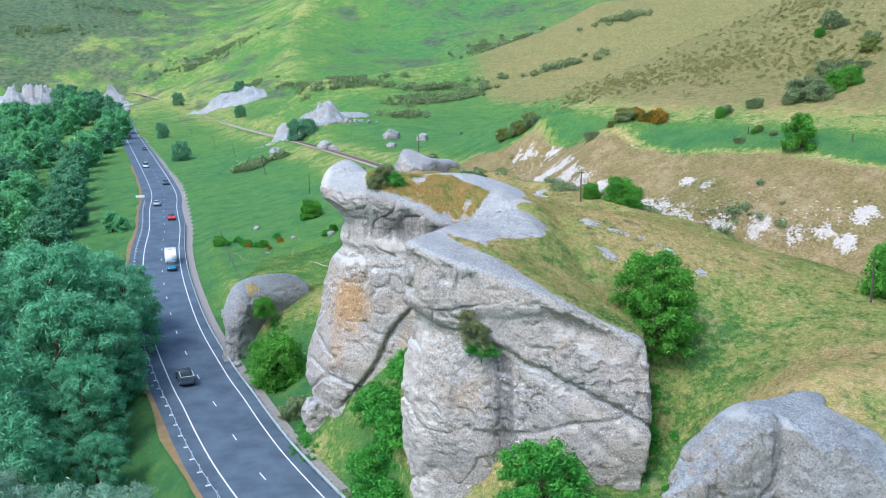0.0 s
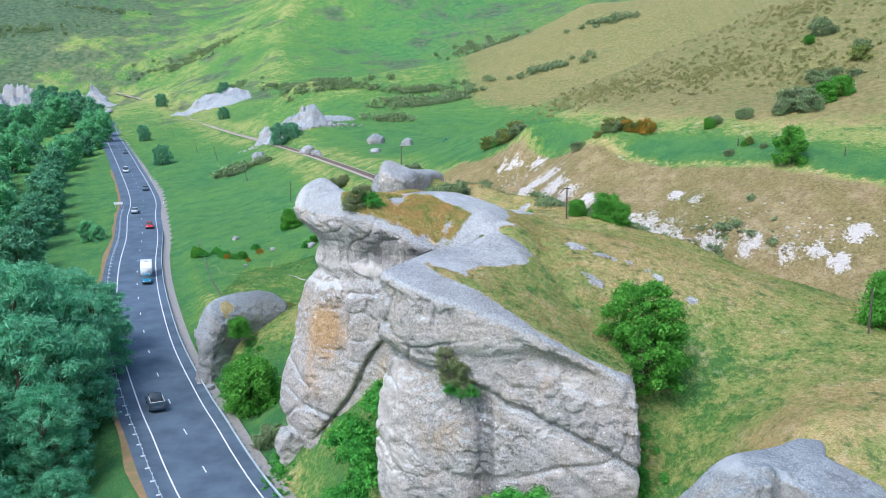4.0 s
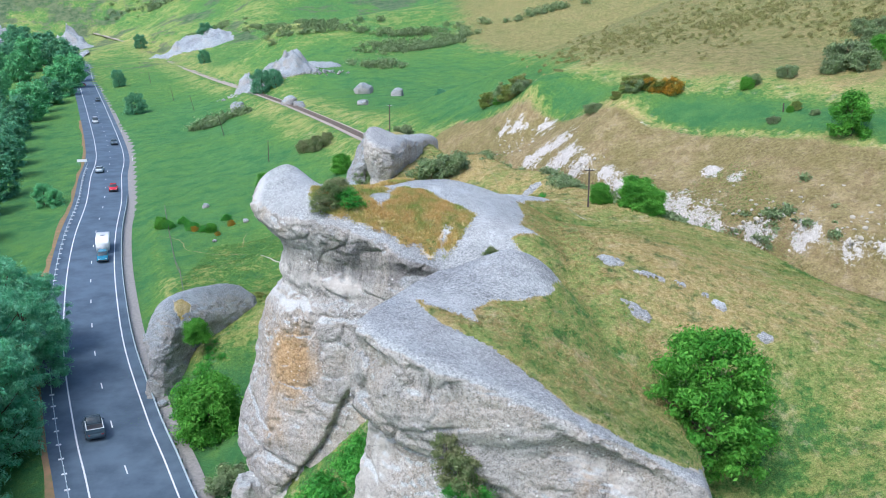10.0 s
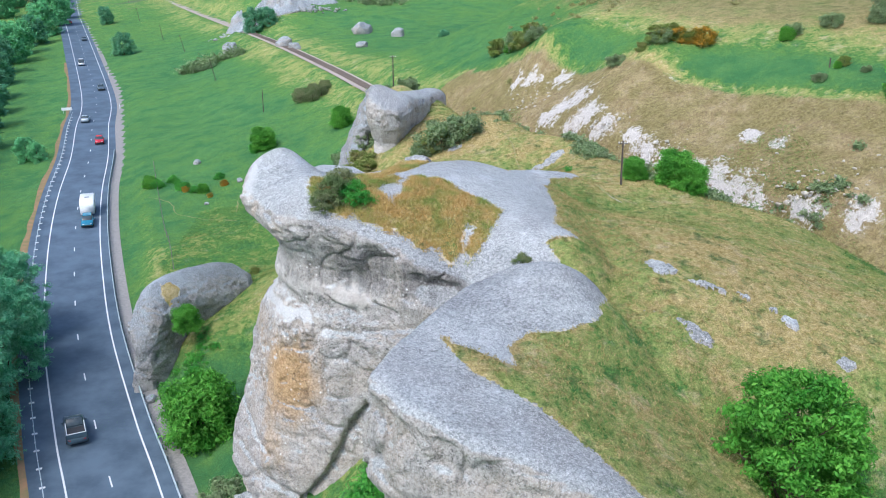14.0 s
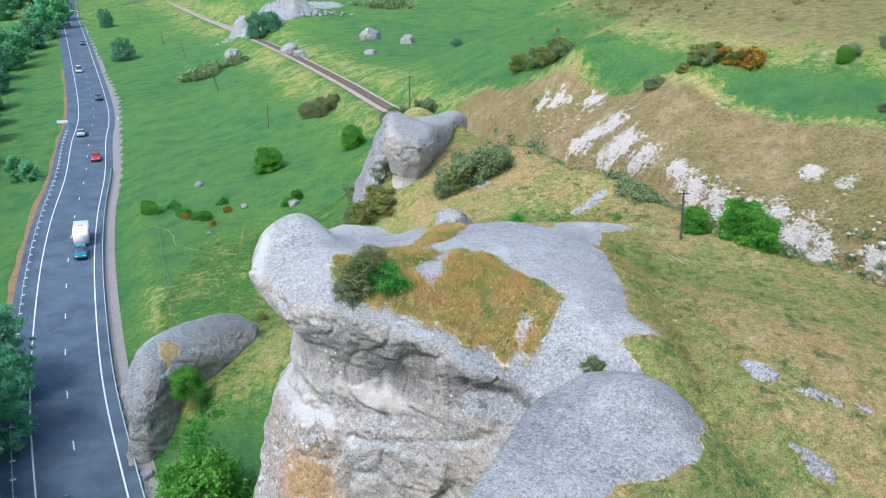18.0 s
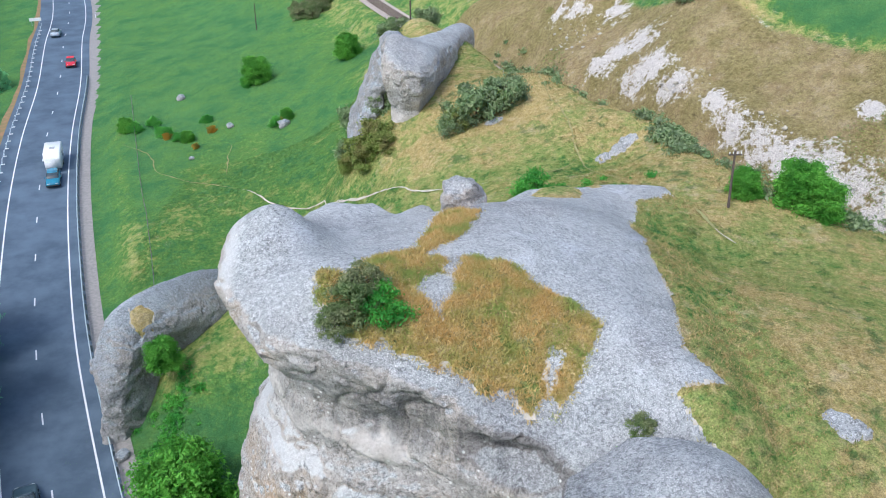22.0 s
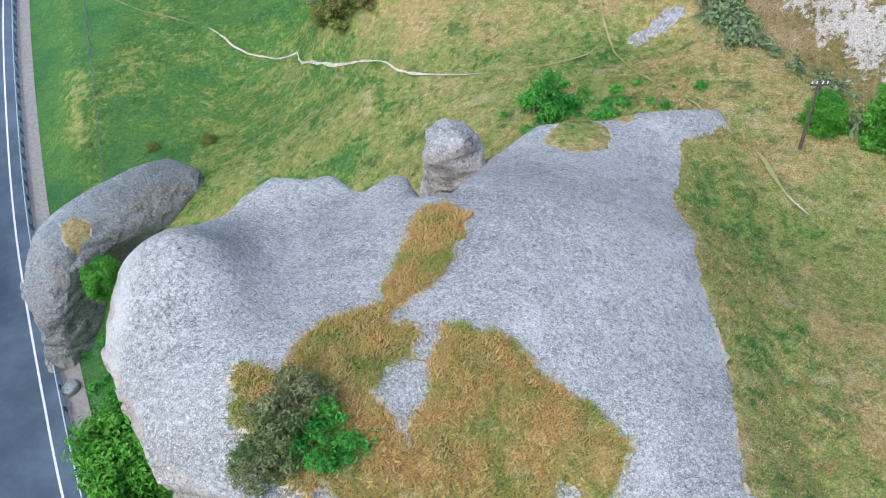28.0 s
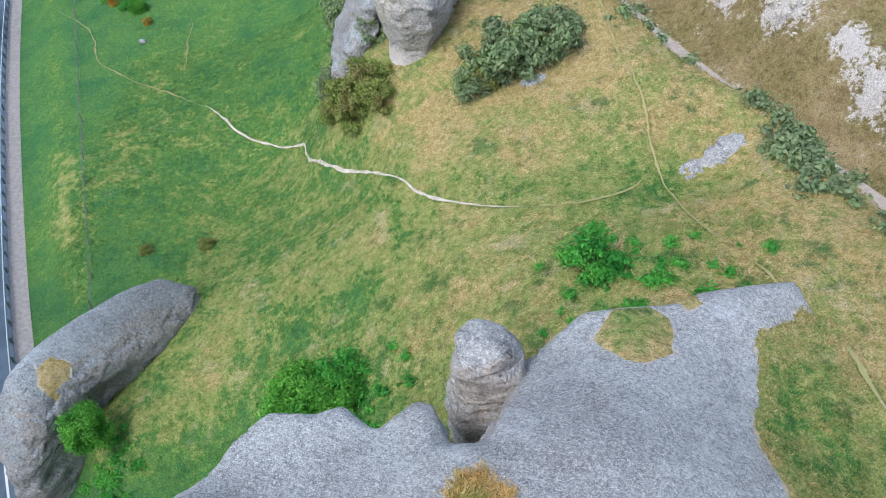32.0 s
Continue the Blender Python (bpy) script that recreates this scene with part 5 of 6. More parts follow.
# tall trees between the road and the stream
willow = at(tree("willow_tree", "tall grey-green willow tree beside the road", 20, 8.5, LEAF_GREY, 21, 34000, 0.34, 0.12, 240, 14, 0.2, group="roadside willows", lobe=0.115), -49, 104)
willow_2 = at(tree("willow_tree", "tall grey-green willow tree beside the road", 17, 7.5, LEAF_GREY, 22, 30000, 0.34, 0.06, 220, 14, 0.2, 0.05, group="roadside willows", lobe=0.12), -43.5, 93, 40)
silver = at(tree("willow_tree", "silvery grey-green willow with fine drooping sprays beside the road", 15, 7.5, LEAF_SILVER, 36, 34000, 0.30, 0.05, 240, 12, 0.16, 0.06, group="roadside willows", lobe=0.12), -29, 60.5, 15, 0.85)
for x, y, tu, s in ((-33, 52, 70, 0.95), (-26.5, 68.5, 130, 0.5), (-37, 64, 250, 0.85), (-41, 55, 310, 1.0)):
    planted(silver, x, y, tu, s)
for x, y, tu, s in ((-56, 92, 80, 1.1), (-47, 80, 155, 0.9), (-38.5, 73, 210, 0.72), (-62, 108, 30, 1.1), (-49, 120, 125, 0.72), (-60, 122, 10, 0.95), (-64, 80, 300, 1.15), (-74, 100, 140, 1.05), (-72, 124, 200, 0.9), (-44.5, 106, 265, 0.78), (-40.5, 99, 35, 0.66), (-38, 86, 95, 0.6), (-43, 113, 185, 0.6), (-46, 122, 5, 0.55), (-34, 79, 20, 0.42)):
    planted(willow if tu % 10 else willow_2, x, y, tu, s)
# woods beyond
wood = at(tree("broadleaf_tree", "round green tree in the valley wood", 13, 6.5, LEAF_TEAL, 31, 9000, 0.40, 0.04, 80, 5, group="valley wood", lobe=0.19), -88, 150)
wood_2 = at(tree("broadleaf_tree", "dark green tree in the valley wood", 12, 6, LEAF_WOOD, 32, 8000, 0.40, 0.02, 70, 5, group="valley wood", lobe=0.2), -98, 168, 50)
WOOD_EDGE = ((-175, 470, 1.1), (-158, 406, 1.15), (-147, 358, 1.0), (-136, 317, 1.05), (-120, 275, 0.95),
             (-104, 237, 1.0), (-163, 342, 1.2), (-143, 287, 1.1), (-112, 255, 1.0), (-128, 296, 0.9),
             (-141, 338, 1.1), (-152, 382, 1.0), (-166, 438, 1.2), (-96, 215, 0.95), (-111, 225, 1.1),
             (-72, 139, 0.8), (-80, 146, 1.0), (-67, 133, 0.7), (-91, 142, 1.1), (-86, 160, 1.05), (-78, 130, 1.0), (-84, 178, 0.9), (-98, 190, 1.1), (-92, 200, 0.9), (-104, 158, 1.1))
rng = random.Random(8)
for k in range(84):
    u = rng.random() ** 0.8
    ex, ey = -84 - 150 * u, 150 + 400 * u
    x, y = ex - 4 - rng.random() ** 1.3 * (30 + 90 * u), ey + rng.uniform(-22, 22)
    planted(wood if k % 3 else wood_2, x, y, rng.uniform(0, 360), rng.uniform(0.75, 1.25) * (1 + 0.25 * u), 0.5)
for x, y, s in WOOD_EDGE:
    planted(wood if int(x) % 4 else wood_2, x, y, x * 11, s, 0.4)
for x, y, s in ((-212, 545, 1.5), (-226, 560, 1.7), (-240, 552, 1.6), (-200, 525, 1.3), (-250, 575, 1.7), (-232, 530, 1.5)):
    planted(wood_2, x, y, x * 7, s, 0.5)
for x, y, s in ((-80, 205, 0.4), (-77, 203, 0.32), (-62, 150, 0.3)):
    planted(wood, x, y, x * 9, s, 0.2)

# trees and bushes round the rocks
at(tree("broadleaf_tree", "bushy green tree on the grassy shoulder", 8.6, 4.1, LEAF, 23, 40000, 0.13, 0.02, 150, 12, lobe=0.14), 17.4, 69.0)
bush = at(tree("bush", "dense round green bush", 4.6, 2.9, LEAF, 24, 28000, 0.14, 0.0, 80, 6, group="green bushes", lobe=0.25), -20.6, 102.4, 0, 1.25)
at(tree("broadleaf_tree", "bright green tree at the foot of the slab", 8.5, 4.0, LEAF_BRIGHT, 25, 30000, 0.14, 0.1, 100, 10, lobe=0.16), 7.0, 57.0)
scrub_bush = at(tree("bush", "grey-brown twiggy bush growing on rock", 2.6, 1.7, LEAF_BROWN, 26, 7000, 0.10, 0.0, 34, 8, group="brown scrub", lobe=0.26), -6.3, 86.9, 0, 0.70, 0.15, float(TOPZ_A(-6.3, 86.9)))
fresh = at(tree("bush", "low fresh green shrub", 1.8, 1.6, LEAF_BRIGHT, 27, 5000, 0.10, 0.0, 26, 4, group="low shrubs", lobe=0.3), -4.9, 86.9, 0, 0.75, 0.2, float(TOPZ_A(-4.9, 86.9)))
dark = at(tree("bush", "dark olive scrub bush", 2.9, 3.0, LEAF_DARK, 28, 5200, 0.19, 0.0, 22, 5, group="dark scrub", lobe=0.26), 1.8, 132.6, 0, 1.1)
planted(scrub_bush, -6.9, 86.0, 130, 0.55, 0.15, float(TOPZ_A(-6.9, 86.0)))
planted(scrub_bush, -5.6, 87.9, 220, 0.6, 0.15, float(TOPZ_A(-5.6, 87.9)))
for x, y, s, tu in ((-6.5, 79.0, 1.5, 10), (-5.2, 76.5, 1.5, 60), (-3.8, 73.0, 1.6, 130), (-5.0, 70.5, 1.7, 200), (-7.2, 76.0, 1.2, 300), (-3.6, 78.5, 1.2, 20), (-5.9, 74.4, 1.4, 250), (-4.6, 74.9, 1.3, 340), (-6.4, 72.2, 1.3, 90), (-2.9, 75.6, 1.2, 150), (5.3, 114.2, 1.1, 0), (-8.2, 113.2, 1.2, 170)):
    planted(fresh, x, y, tu, s)
for x, y, s, tu in ((-16.6, 92.5, 0.75, 0), (-7.8, 73.5, 0.55, 100), (4.6, 133.2, 0.9, 40), ( -0.4, 131.6, 0.55, 200), (-9.3, 143.5, 0.8, 10), (-11.0, 140.5, 0.6, 220), (-7.2, 139.8, 0.65, 80), (-2.6, 165.5, 0.75, 30), (-6.5, 162.6, 0.7, 140), (0.6, 163, 0.6, 190), (-10.5, 151, 0.9, 90)):
    planted(dark, x, y, tu, s)
for x, y, s, tu in ((18.9, 108.9, 0.42, 0), (-10.4, 112.2, 0.85, 20), (-8.6, 112.0, 0.6, 120), (40.2, 74.2, 1.0, 200), (42.0, 72.0, 1.1, 80), (22.4, 107.9, 0.68, 50), (23.6, 107.0, 0.55, 150), (-29.0, 187, 0.85, 80), (-14.4, 184.3, 0.75, 20), (-22, 169.7, 0.35, 0), (-46.9, 177, 0.45, 60), (-36, 169.5, 0.34, 90)):
    planted(bush, x, y, tu, s)
for x, y, s, tu in ((-45.5, 176.5, 0.8, 20), (-43.1, 178, 0.7, 20), (-37.5, 170.5, 0.6, 50), (-34.6, 175.5, 0.6, 180), (-40, 173, 0.7, 210), (-41.5, 175, 0.5, 90), (-30.5, 186.5, 0.8, 120), (-23.2, 168.6, 0.7, 40)):
    planted(fresh, x, y, tu, s)
planted(bush, -24.4, 113.6, 0, 0.52, 0.1, 5.9)
planted(scrub_bush, 2.5, 62.6, 0, 0.8, 0.5, 17.0)
planted(fresh, 2.9, 62.4, 0, 0.7, 0.3, 16.2)
planted(scrub_bush, 1.9, 63.0, 90, 0.55, 0.4, 18.3)
planted(fresh, 4.6, 81.0, 0, 0.4, 0.2, 22.9)
planted(scrub_bush, 5.6, 82.4, 0, 0.4, 0.2, 23.4)
olive_bush = at(tree("bush", "olive green shrub with brown twigs below the pillar", 2.6, 2.0, LEAF_OLIVE, 35, 6000, 0.14, 0.0, 26, 5, group="olive shrubs", lobe=0.26), -7.8, 135.2)
for x, y, s, tu in ((-9.6, 136.2, 0.9, 50), (-8.8, 134.4, 0.8, 100), (-6.8, 133.6, 0.7, 150), (-10.8, 137.0, 0.6, 200), (0.2, 131.8, 0.7, 250), (3.2, 133.6, 0.8, 300), (-20.9, 131.7, 0.35, 20), (-26.2, 132.6, 0.3, 60), (16, 176, 1.0, 10), (13, 184, 1.0, 80), (31, 149.2, 0.8, 30)):
    planted(olive_bush, x, y, tu, s)
# hillside
gorse = at(tree("gorse_bush", "gorse bush with orange-yellow flowers", 3.0, 2.2, LEAF_GORSE, 29, 6000, 0.16, 0.0, 30, 4, group="gorse", lobe=0.3), 36.6, 147.2, 0, 0.75)
for x, y, s, tu in ((33.6, 148.2, 0.6, 40), (35.0, 147.8, 0.5, 100)):
    planted(gorse, x, y, tu, s)
for x, y, s, tu in ((29.2, 147.5, 0.9, 0), (30.6, 148.8, 0.9, 50), (27.6, 149, 0.8, 90), (32.4, 149.5, 1.0, 130), (48.3, 144.5, 1.1, 10), (50.4, 145.2, 0.9, 60), (46.6, 143.6, 0.8, 90), (56, 141, 1.3, 20), (58.5, 143, 1.5, 50), (61, 140, 1.4, 110), (63, 143, 1.6, 150), (66, 144, 1.5, 200), (59.5, 147, 1.2, 240),
                    (69, 146.5, 1.4, 300), (72.5, 158, 1.4, 10), (75.5, 160, 1.6, 60), (77, 164, 1.5, 100), (80, 166, 1.5, 140), (83, 171, 1.4, 180), (71, 163, 1.1, 220), (79, 186, 1.4, 260), (83, 189, 1.5, 300), (86, 193, 1.2, 330), (48.4, 131, 0.6, 30), (46.5, 130, 0.5, 70), (50.0, 131.8, 0.7, 110), (51, 128, 0.8, 10),
                    (13.5, 183, 1.0, 0), (15.2, 178, 1.2, 40), (17.5, 174, 1.3, 80), (12, 187, 0.9, 120), (19.5, 171, 0.9, 160), (14.5, 181, 1.1, 200)):
    k = int(7 * x + y) % 5
    what, grow = ((dark, 1.0), (olive_bush, 1.25), (dark, 1.1), (dark, 0.9), (bush, 0.75))[k]
    planted(what, x + 1.6 * math.sin(7 * x), y + 1.4 * math.cos(5 * y + x), tu, grow * s * (0.5 + 0.22 * math.sin(11 * x + y)))
for x, y, s, tu in ((-39.5, 171.8, 0.32, 30), (-33.0, 171.5, 0.34, 90), (-34.2, 166.6, 0.26, 150)):
    planted(gorse, x, y, tu, s)
at(tree("broadleaf_tree", "lone green tree on the hillside", 5.2, 2.6, LEAF, 33, 8000, 0.17, 0.02, 40, 5, lobe=0.25), 50.3, 121.5)
field_tree = at(tree("broadleaf_tree", "lone dark green tree in the meadow", 8, 4, LEAF_WOOD, 34, 7000, 0.25, 0.02, 36, 5, group="meadow trees", lobe=0.26), -105.4, 346)
for x, y, s, tu in ((-141, 434, 1.0, 60), (-56, 333, 1.1, 10), (-51, 331, 0.8, 100), (-117, 500, 0.9, 150), (-140, 600, 1.3, 200), (-195, 640, 1.2, 20), (6.1, 262, 0.45, 80)):
    planted(field_tree, x, y, tu, s)
for x, y in ((-22.5, 214), (-24.5, 215), (-21, 212.5), (-23.5, 217.5), (-25.5, 212.5), (-20.5, 216), (-22.6, 210), (-26.5, 217)):
    planted(scrub_bush, x, y, x * 40, 0.9, label="grey dome-shaped tussock bush on the railway bank")


def flax(label, x, y, seed):
    """A clump of long arching blades with a few rusty-red ones."""
    rng = random.Random(seed)
    top = tagged(new("flax_plant"), label, "flax")
    for k in range(46):
        a, h, r = rng.uniform(0, 6.283), rng.uniform(0.9, 1.9), rng.uniform(0.3, 1.1)
        w = 0.05
        c, s = math.cos(a), math.sin(a)
        v = []
        for u in (0.0, 0.35, 0.7, 1.0):
            out, up, half = r * u ** 1.6, h * (u - 0.35 * u ** 3), w * (1 - 0.9 * u ** 2)
            v += [(c * out - s * half, s * out + c * half, up), (c * out + s * half, s * out - c * half, up)]
        child("blade", mesh_from("blade", v, [(0, 1, 3, 2), (2, 3, 5, 4), (4, 5, 7, 6)], CAR_RED if k % 6 == 0 else LEAF_BRIGHT, False), top)
    top.location = (x, y, float(ground(x, y)) - 0.05)


flax("spiky green flax clump with red tips beside stones", -22.6, 168.4, 5)


def scrub(label, patches, size, mat, seed):
    """Uncountable far bushes, as one thing; patches: x, y, half width, half depth, number."""
    g = np.random.default_rng(seed)
    lobes = []
    for cx, cy, rx, ry, n in patches:
        a, r = g.random(n) * 6.283, 0.62 * np.abs(g.normal(size=n)) ** 0.8
        x, y = cx + rx * r * np.cos(a), cy + ry * r * np.sin(a)
        s = size * (0.5 + g.random(n))
        z = ground(x, y)
        lobes += [(x[i], y[i], z[i] + 0.3 * s[i], s[i], s[i], 0.7 * s[i]) for i in range(n)]
    ob = new("scrub", leaf_cloud("scrub", lobes, 90 * len(lobes), min(size * 0.3, 0.07 + 0.2 * size), mat, seed))
    return tagged(ob, label, "scrub", kind="stuff")


scrub("dark patches of low scrub on the far hillsides", [(-50, 442, 26, 12, 90), (-8, 405, 20, 14, 100), (14, 415, 14, 10, 50), (-14, 356, 9, 6, 30), (36, 512, 18, 16, 80), (29, 680, 26, 20, 70), (96, 470, 16, 8, 40), (-96, 600, 26, 8, 50),
      (-196, 790, 60, 10, 80), (-340, 920, 60, 14, 60), (-380, 850, 50, 20, 110), (-220, 780, 50, 12, 70), (-30, 560, 24, 10, 60), (-140, 620, 20, 14, 50), (-66, 296, 7, 3, 24), (-60, 300, 8, 2, 20), (-100, 900, 50, 12, 60), (60, 420, 22, 6, 40), (-5, 430, 30, 5, 60), (150, 380, 30, 10, 40)], 2.0, LEAF_DARK, 41)
scrub("green weeds and rank grass along the verges", [(-23.5, 111, 2.5, 5, 80), (-14.6, 87, 1.6, 5, 60), (-6.0, 74, 2.6, 6, 260), (8, 112, 6, 4, 40), (16, 64, 2, 4, 60), (-7, 110, 4, 3, 50), (-39, 75, 3, 9, 60)], 0.35, LEAF_BRIGHT, 42)
scrub("grey-green weeds along the lip of the cutting", [(11, 140, 3, 8, 60), (17.5, 122, 2, 8, 70), (27, 108, 6, 2.5, 60), (8, 160, 2, 8, 40), (23, 120, 4, 8, 50), (38, 112, 8, 6, 40)], 0.6, LEAF_DARK, 43)


scrub("golden tussock grass dotted over the dry hillside", [(58, 185, 34, 22, 500), (40, 200, 18, 24, 260), (90, 215, 30, 30, 400), (75, 170, 14, 20, 160), (120, 200, 24, 30, 200)], 0.42, LEAF_TUSSOCK, 44)


def tufts(label, spots, height, mat, seed):
    """Tufts of grass blades at the given points, as one thing."""
    g = np.random.default_rng(seed)
    p = np.repeat(np.asarray(spots, float), 5, axis=0)
    n = len(p)
    p[:, :2] += 0.10 * g.normal(size=(n, 2))
    a = g.random(n) * 6.283
    h = height * (0.5 + 0.9 * g.random(n))
    w = 0.02 + 0.025 * g.random(n)
    side = np.stack([np.cos(a) * w, np.sin(a) * w, 0 * a], -1)
    tip = p + np.stack([0.6 * h * g.normal(size=n), 0.6 * h * g.normal(size=n), h], -1)
    v = np.stack([p - side, p + side, tip], 1).reshape(-1, 3)
    me = mesh_from("grass_tufts", v, np.arange(3 * n).reshape(-1, 3), mat, False)
    attr(me, "dry", np.repeat(dryness(p[:, 0], p[:, 1]) + 0.05, 3))
    return tagged(new("grass_tufts", me), label, "grass", kind="stuff")


g = np.random.default_rng(6)
pick = turf_a[g.choice(len(turf_a), 9000)]
side = np.vstack([turf_b[g.choice(len(turf_b), 2600)], turf_c[g.choice(len(turf_c), 2600)]])
tufts("dry golden grass standing on the rock tops", pick + np.array([0, 0, -0.03]), 0.17, GRASS_DRY, 61)
sx = np.r_[g.uniform(9, 40, 34000), g.uniform(-34, 14, 40000)]
sy = np.r_[g.uniform(56, 126, 34000), g.uniform(104, 160, 40000)]
tufts("mixed dry and green grass tufts on the slopes", np.vstack([side, np.c_[sx, sy, ground(sx, sy) - 0.03]]), 0.13, GROUND, 62)
# ---- road furniture ----
def prism(name, size, mat, centre=(0, 0, 0), bevel=0.0):
    bm = bmesh.new()
    bmesh.ops.create_cube(bm, size=1.0)
    for v in bm.verts:
        v.co = Vector((v.co.x * size[0] + centre[0], v.co.y * size[1] + centre[1], v.co.z * size[2] + centre[2]))
    if bevel:
        bmesh.ops.bevel(bm, geom=list(bm.edges), offset=bevel, segments=2, affect="EDGES")
    me = bpy.data.meshes.new(name)
    bm.to_mesh(me)
    bm.free()
    me.materials.append(mat)
    return me


def rod(name, a, b, r, mat, r2=None, sides=8):
    a, b = Vector(a), Vector(b)
    q = (b - a).to_track_quat("Z", "Y").to_matrix()
    v, f = [], []
    for end, rad in ((a, r), (b, r if r2 is None else r2)):
        for j in range(sides):
            t = 2 * math.pi * j / sides
            v.append(end + q @ Vector((rad * math.cos(t), rad * math.sin(t), 0)))
    for j in range(sides):
        k = (j + 1) % sides
        f.append((j, k, k + sides, j + sides))
    me = bpy.data.meshes.new(name)
    me.from_pydata(v, [], f + [tuple(range(sides))[::-1], tuple(range(sides, 2 * sides))])
    me.materials.append(mat)
    return me


ROAD_S = np.arange(len(ROAD)) * 2.0
S0 = float(line_dist(-31.2, 105.0, ROAD[:, :2])[2])


def on_road(s, off=0.0):
    """Place and heading (degrees) at s metres along the road, off metres to its right."""
    x, y, z = (float(np.interp(s, ROAD_S, ROAD[:, i])) for i in range(3))
    x2, y2 = (float(np.interp(s + 1, ROAD_S, ROAD[:, i])) for i in range(2))
    dx, dy = x2 - x, y2 - y
    n = math.hypot(dx, dy)
    return x + dy / n * off, y - dx / n * off, z, math.degrees(math.atan2(dy, dx))


dash = prism("lane_dash", (3.0, 0.13, 0.006), PAINT)
for k in range(-9, 46):
    x, y, z, a = on_road(S0 + 10 * k)
    ob = child("lane_dash", dash, road)
    ob.matrix_local = pose(x, y, z + 0.009, 0, 0, a)

# steel guard rail on the outer side
lo_s = S0 - 95
hi_s = float(line_dist(-63.5, 207, ROAD[:, :2])[2])
seg = ROAD[(ROAD_S > lo_s) & (ROAD_S < hi_s)]
rail = tagged(new("guard_rail"), "pale galvanised steel guard rail along the road edge", "guard rail")
prof = [(-0.03, 0.42), (0.045, 0.46), (0.045, 0.54), (-0.03, 0.585), (0.045, 0.63), (0.045, 0.71), (-0.03, 0.75), (-0.05, 0.75), (-0.05, 0.42)]
cols = [offset_line(seg, 4.66 - a, b) for a, b in prof]
v = np.stack(cols, 1).reshape(-1, 3)
i = np.arange(len(seg) * len(prof)).reshape(len(seg), len(prof))
f = np.stack([i[:-1], np.roll(i[:-1], -1, 1), np.roll(i[1:], -1, 1), i[1:]], -1).reshape(-1, 4)
child("rail_beam", mesh_from("rail_beam", v, f, STEEL, False), rail, "ribbed pale blue-grey steel beam")
post = prism("rail_post", (0.12, 0.16, 0.95), STEEL_DARK, (0, 0, 0.25), 0.01)
for k in range(int((hi_s - lo_s) / 2)):
    x, y, z, a = on_road(lo_s + 1 + 2 * k, 4.82)
    child("rail_post", post, rail).matrix_local = pose(x, y, z, 0, 0, a)

# low posts on flat white feet along the inner side, with their cable
lo_b2, hi_b2 = S0 - 36, float(line_dist(-80, 246, ROAD[:, :2])[2])
first = None
for k in range(int((hi_b2 - lo_b2) / 3)):
    x, y, z, a = on_road(lo_b2 + 3 * k, -5.15)
    if first is None:
        first = tagged(new("barrier_post"), "thin barrier post on a flat white foot", "barrier post", "roadside barrier posts")
        child("foot", prism("foot", (0.25, 0.5, 0.08), PLASTIC_WHITE, (0, 0, 0.05), 0.02), first, "flat white plastic foot")
        child("post", rod("post", (0, 0, 0.05), (0, 0, 0.85), 0.035, STEEL), first)
        child("cap", prism("cap", (0.1, 0.1, 0.06), PLASTIC_WHITE, (0, 0, 0.87), 0.015), first)
        first.matrix_world = pose(x, y, z, 0, 0, a)
    else:
        copy_thing(first, pose(x, y, z, 0, 0, a))
seg = ROAD[(ROAD_S > lo_b2) & (ROAD_S < hi_b2)]
tagged(new("barrier_cable", strip("barrier_cable", seg, -5.19, -5.11, 0.6, STEEL)), "thin steel cable strung between the barrier posts", "cable")
seg = ROAD[(ROAD[:, 1] > 66) & (ROAD[:, 1] < 330)]
wob = 0.7 * fbm(seg[:, 0], seg[:, 1], 0 * seg[:, 0], 9, 3, 15)
tagged(new("verge", strip("verge", seg, -7.0 + 0.6 * wob, -6.2, 0.03, SOIL, 5)), "bare orange-brown soil verge beside the road", "verge", kind="structure")
sign = tagged(new("road_sign"), "white board on two posts at the end of the barrier", "sign")
x, y, z, a = on_road(hi_b2 + 1, -6.6)
child("board", prism("board", (0.06, 2.4, 0.7), PLASTIC_WHITE, (0, 0, 1.0), 0.02), sign)
for s in (-0.8, 0.8):
    child("post", rod("post", (0.05, s, -0.3), (0.05, s, 1.2), 0.04, STEEL), sign)
sign.matrix_world = pose(x, y, z, 0, 0, a)
marker = tagged(new("marker_post"), "slim white road marker post", "marker post", "marker posts")
child("post", prism("post", (0.06, 0.11, 1.3), PLASTIC_WHITE, (0, 0, 0.45), 0.01), marker)
child("band", prism("band", (0.065, 0.115, 0.12), STEEL_DARK, (0, 0, 0.9)), marker)
x, y, z, a = on_road(hi_s + 46, 5.6)
marker.matrix_world = pose(x, y, z, 0, 0, a)
for ds in (100, 160, 230):
    x, y, z, a = on_road(hi_s + ds, 5.2)
    copy_thing(marker, pose(x, y, z, 0, 0, a))


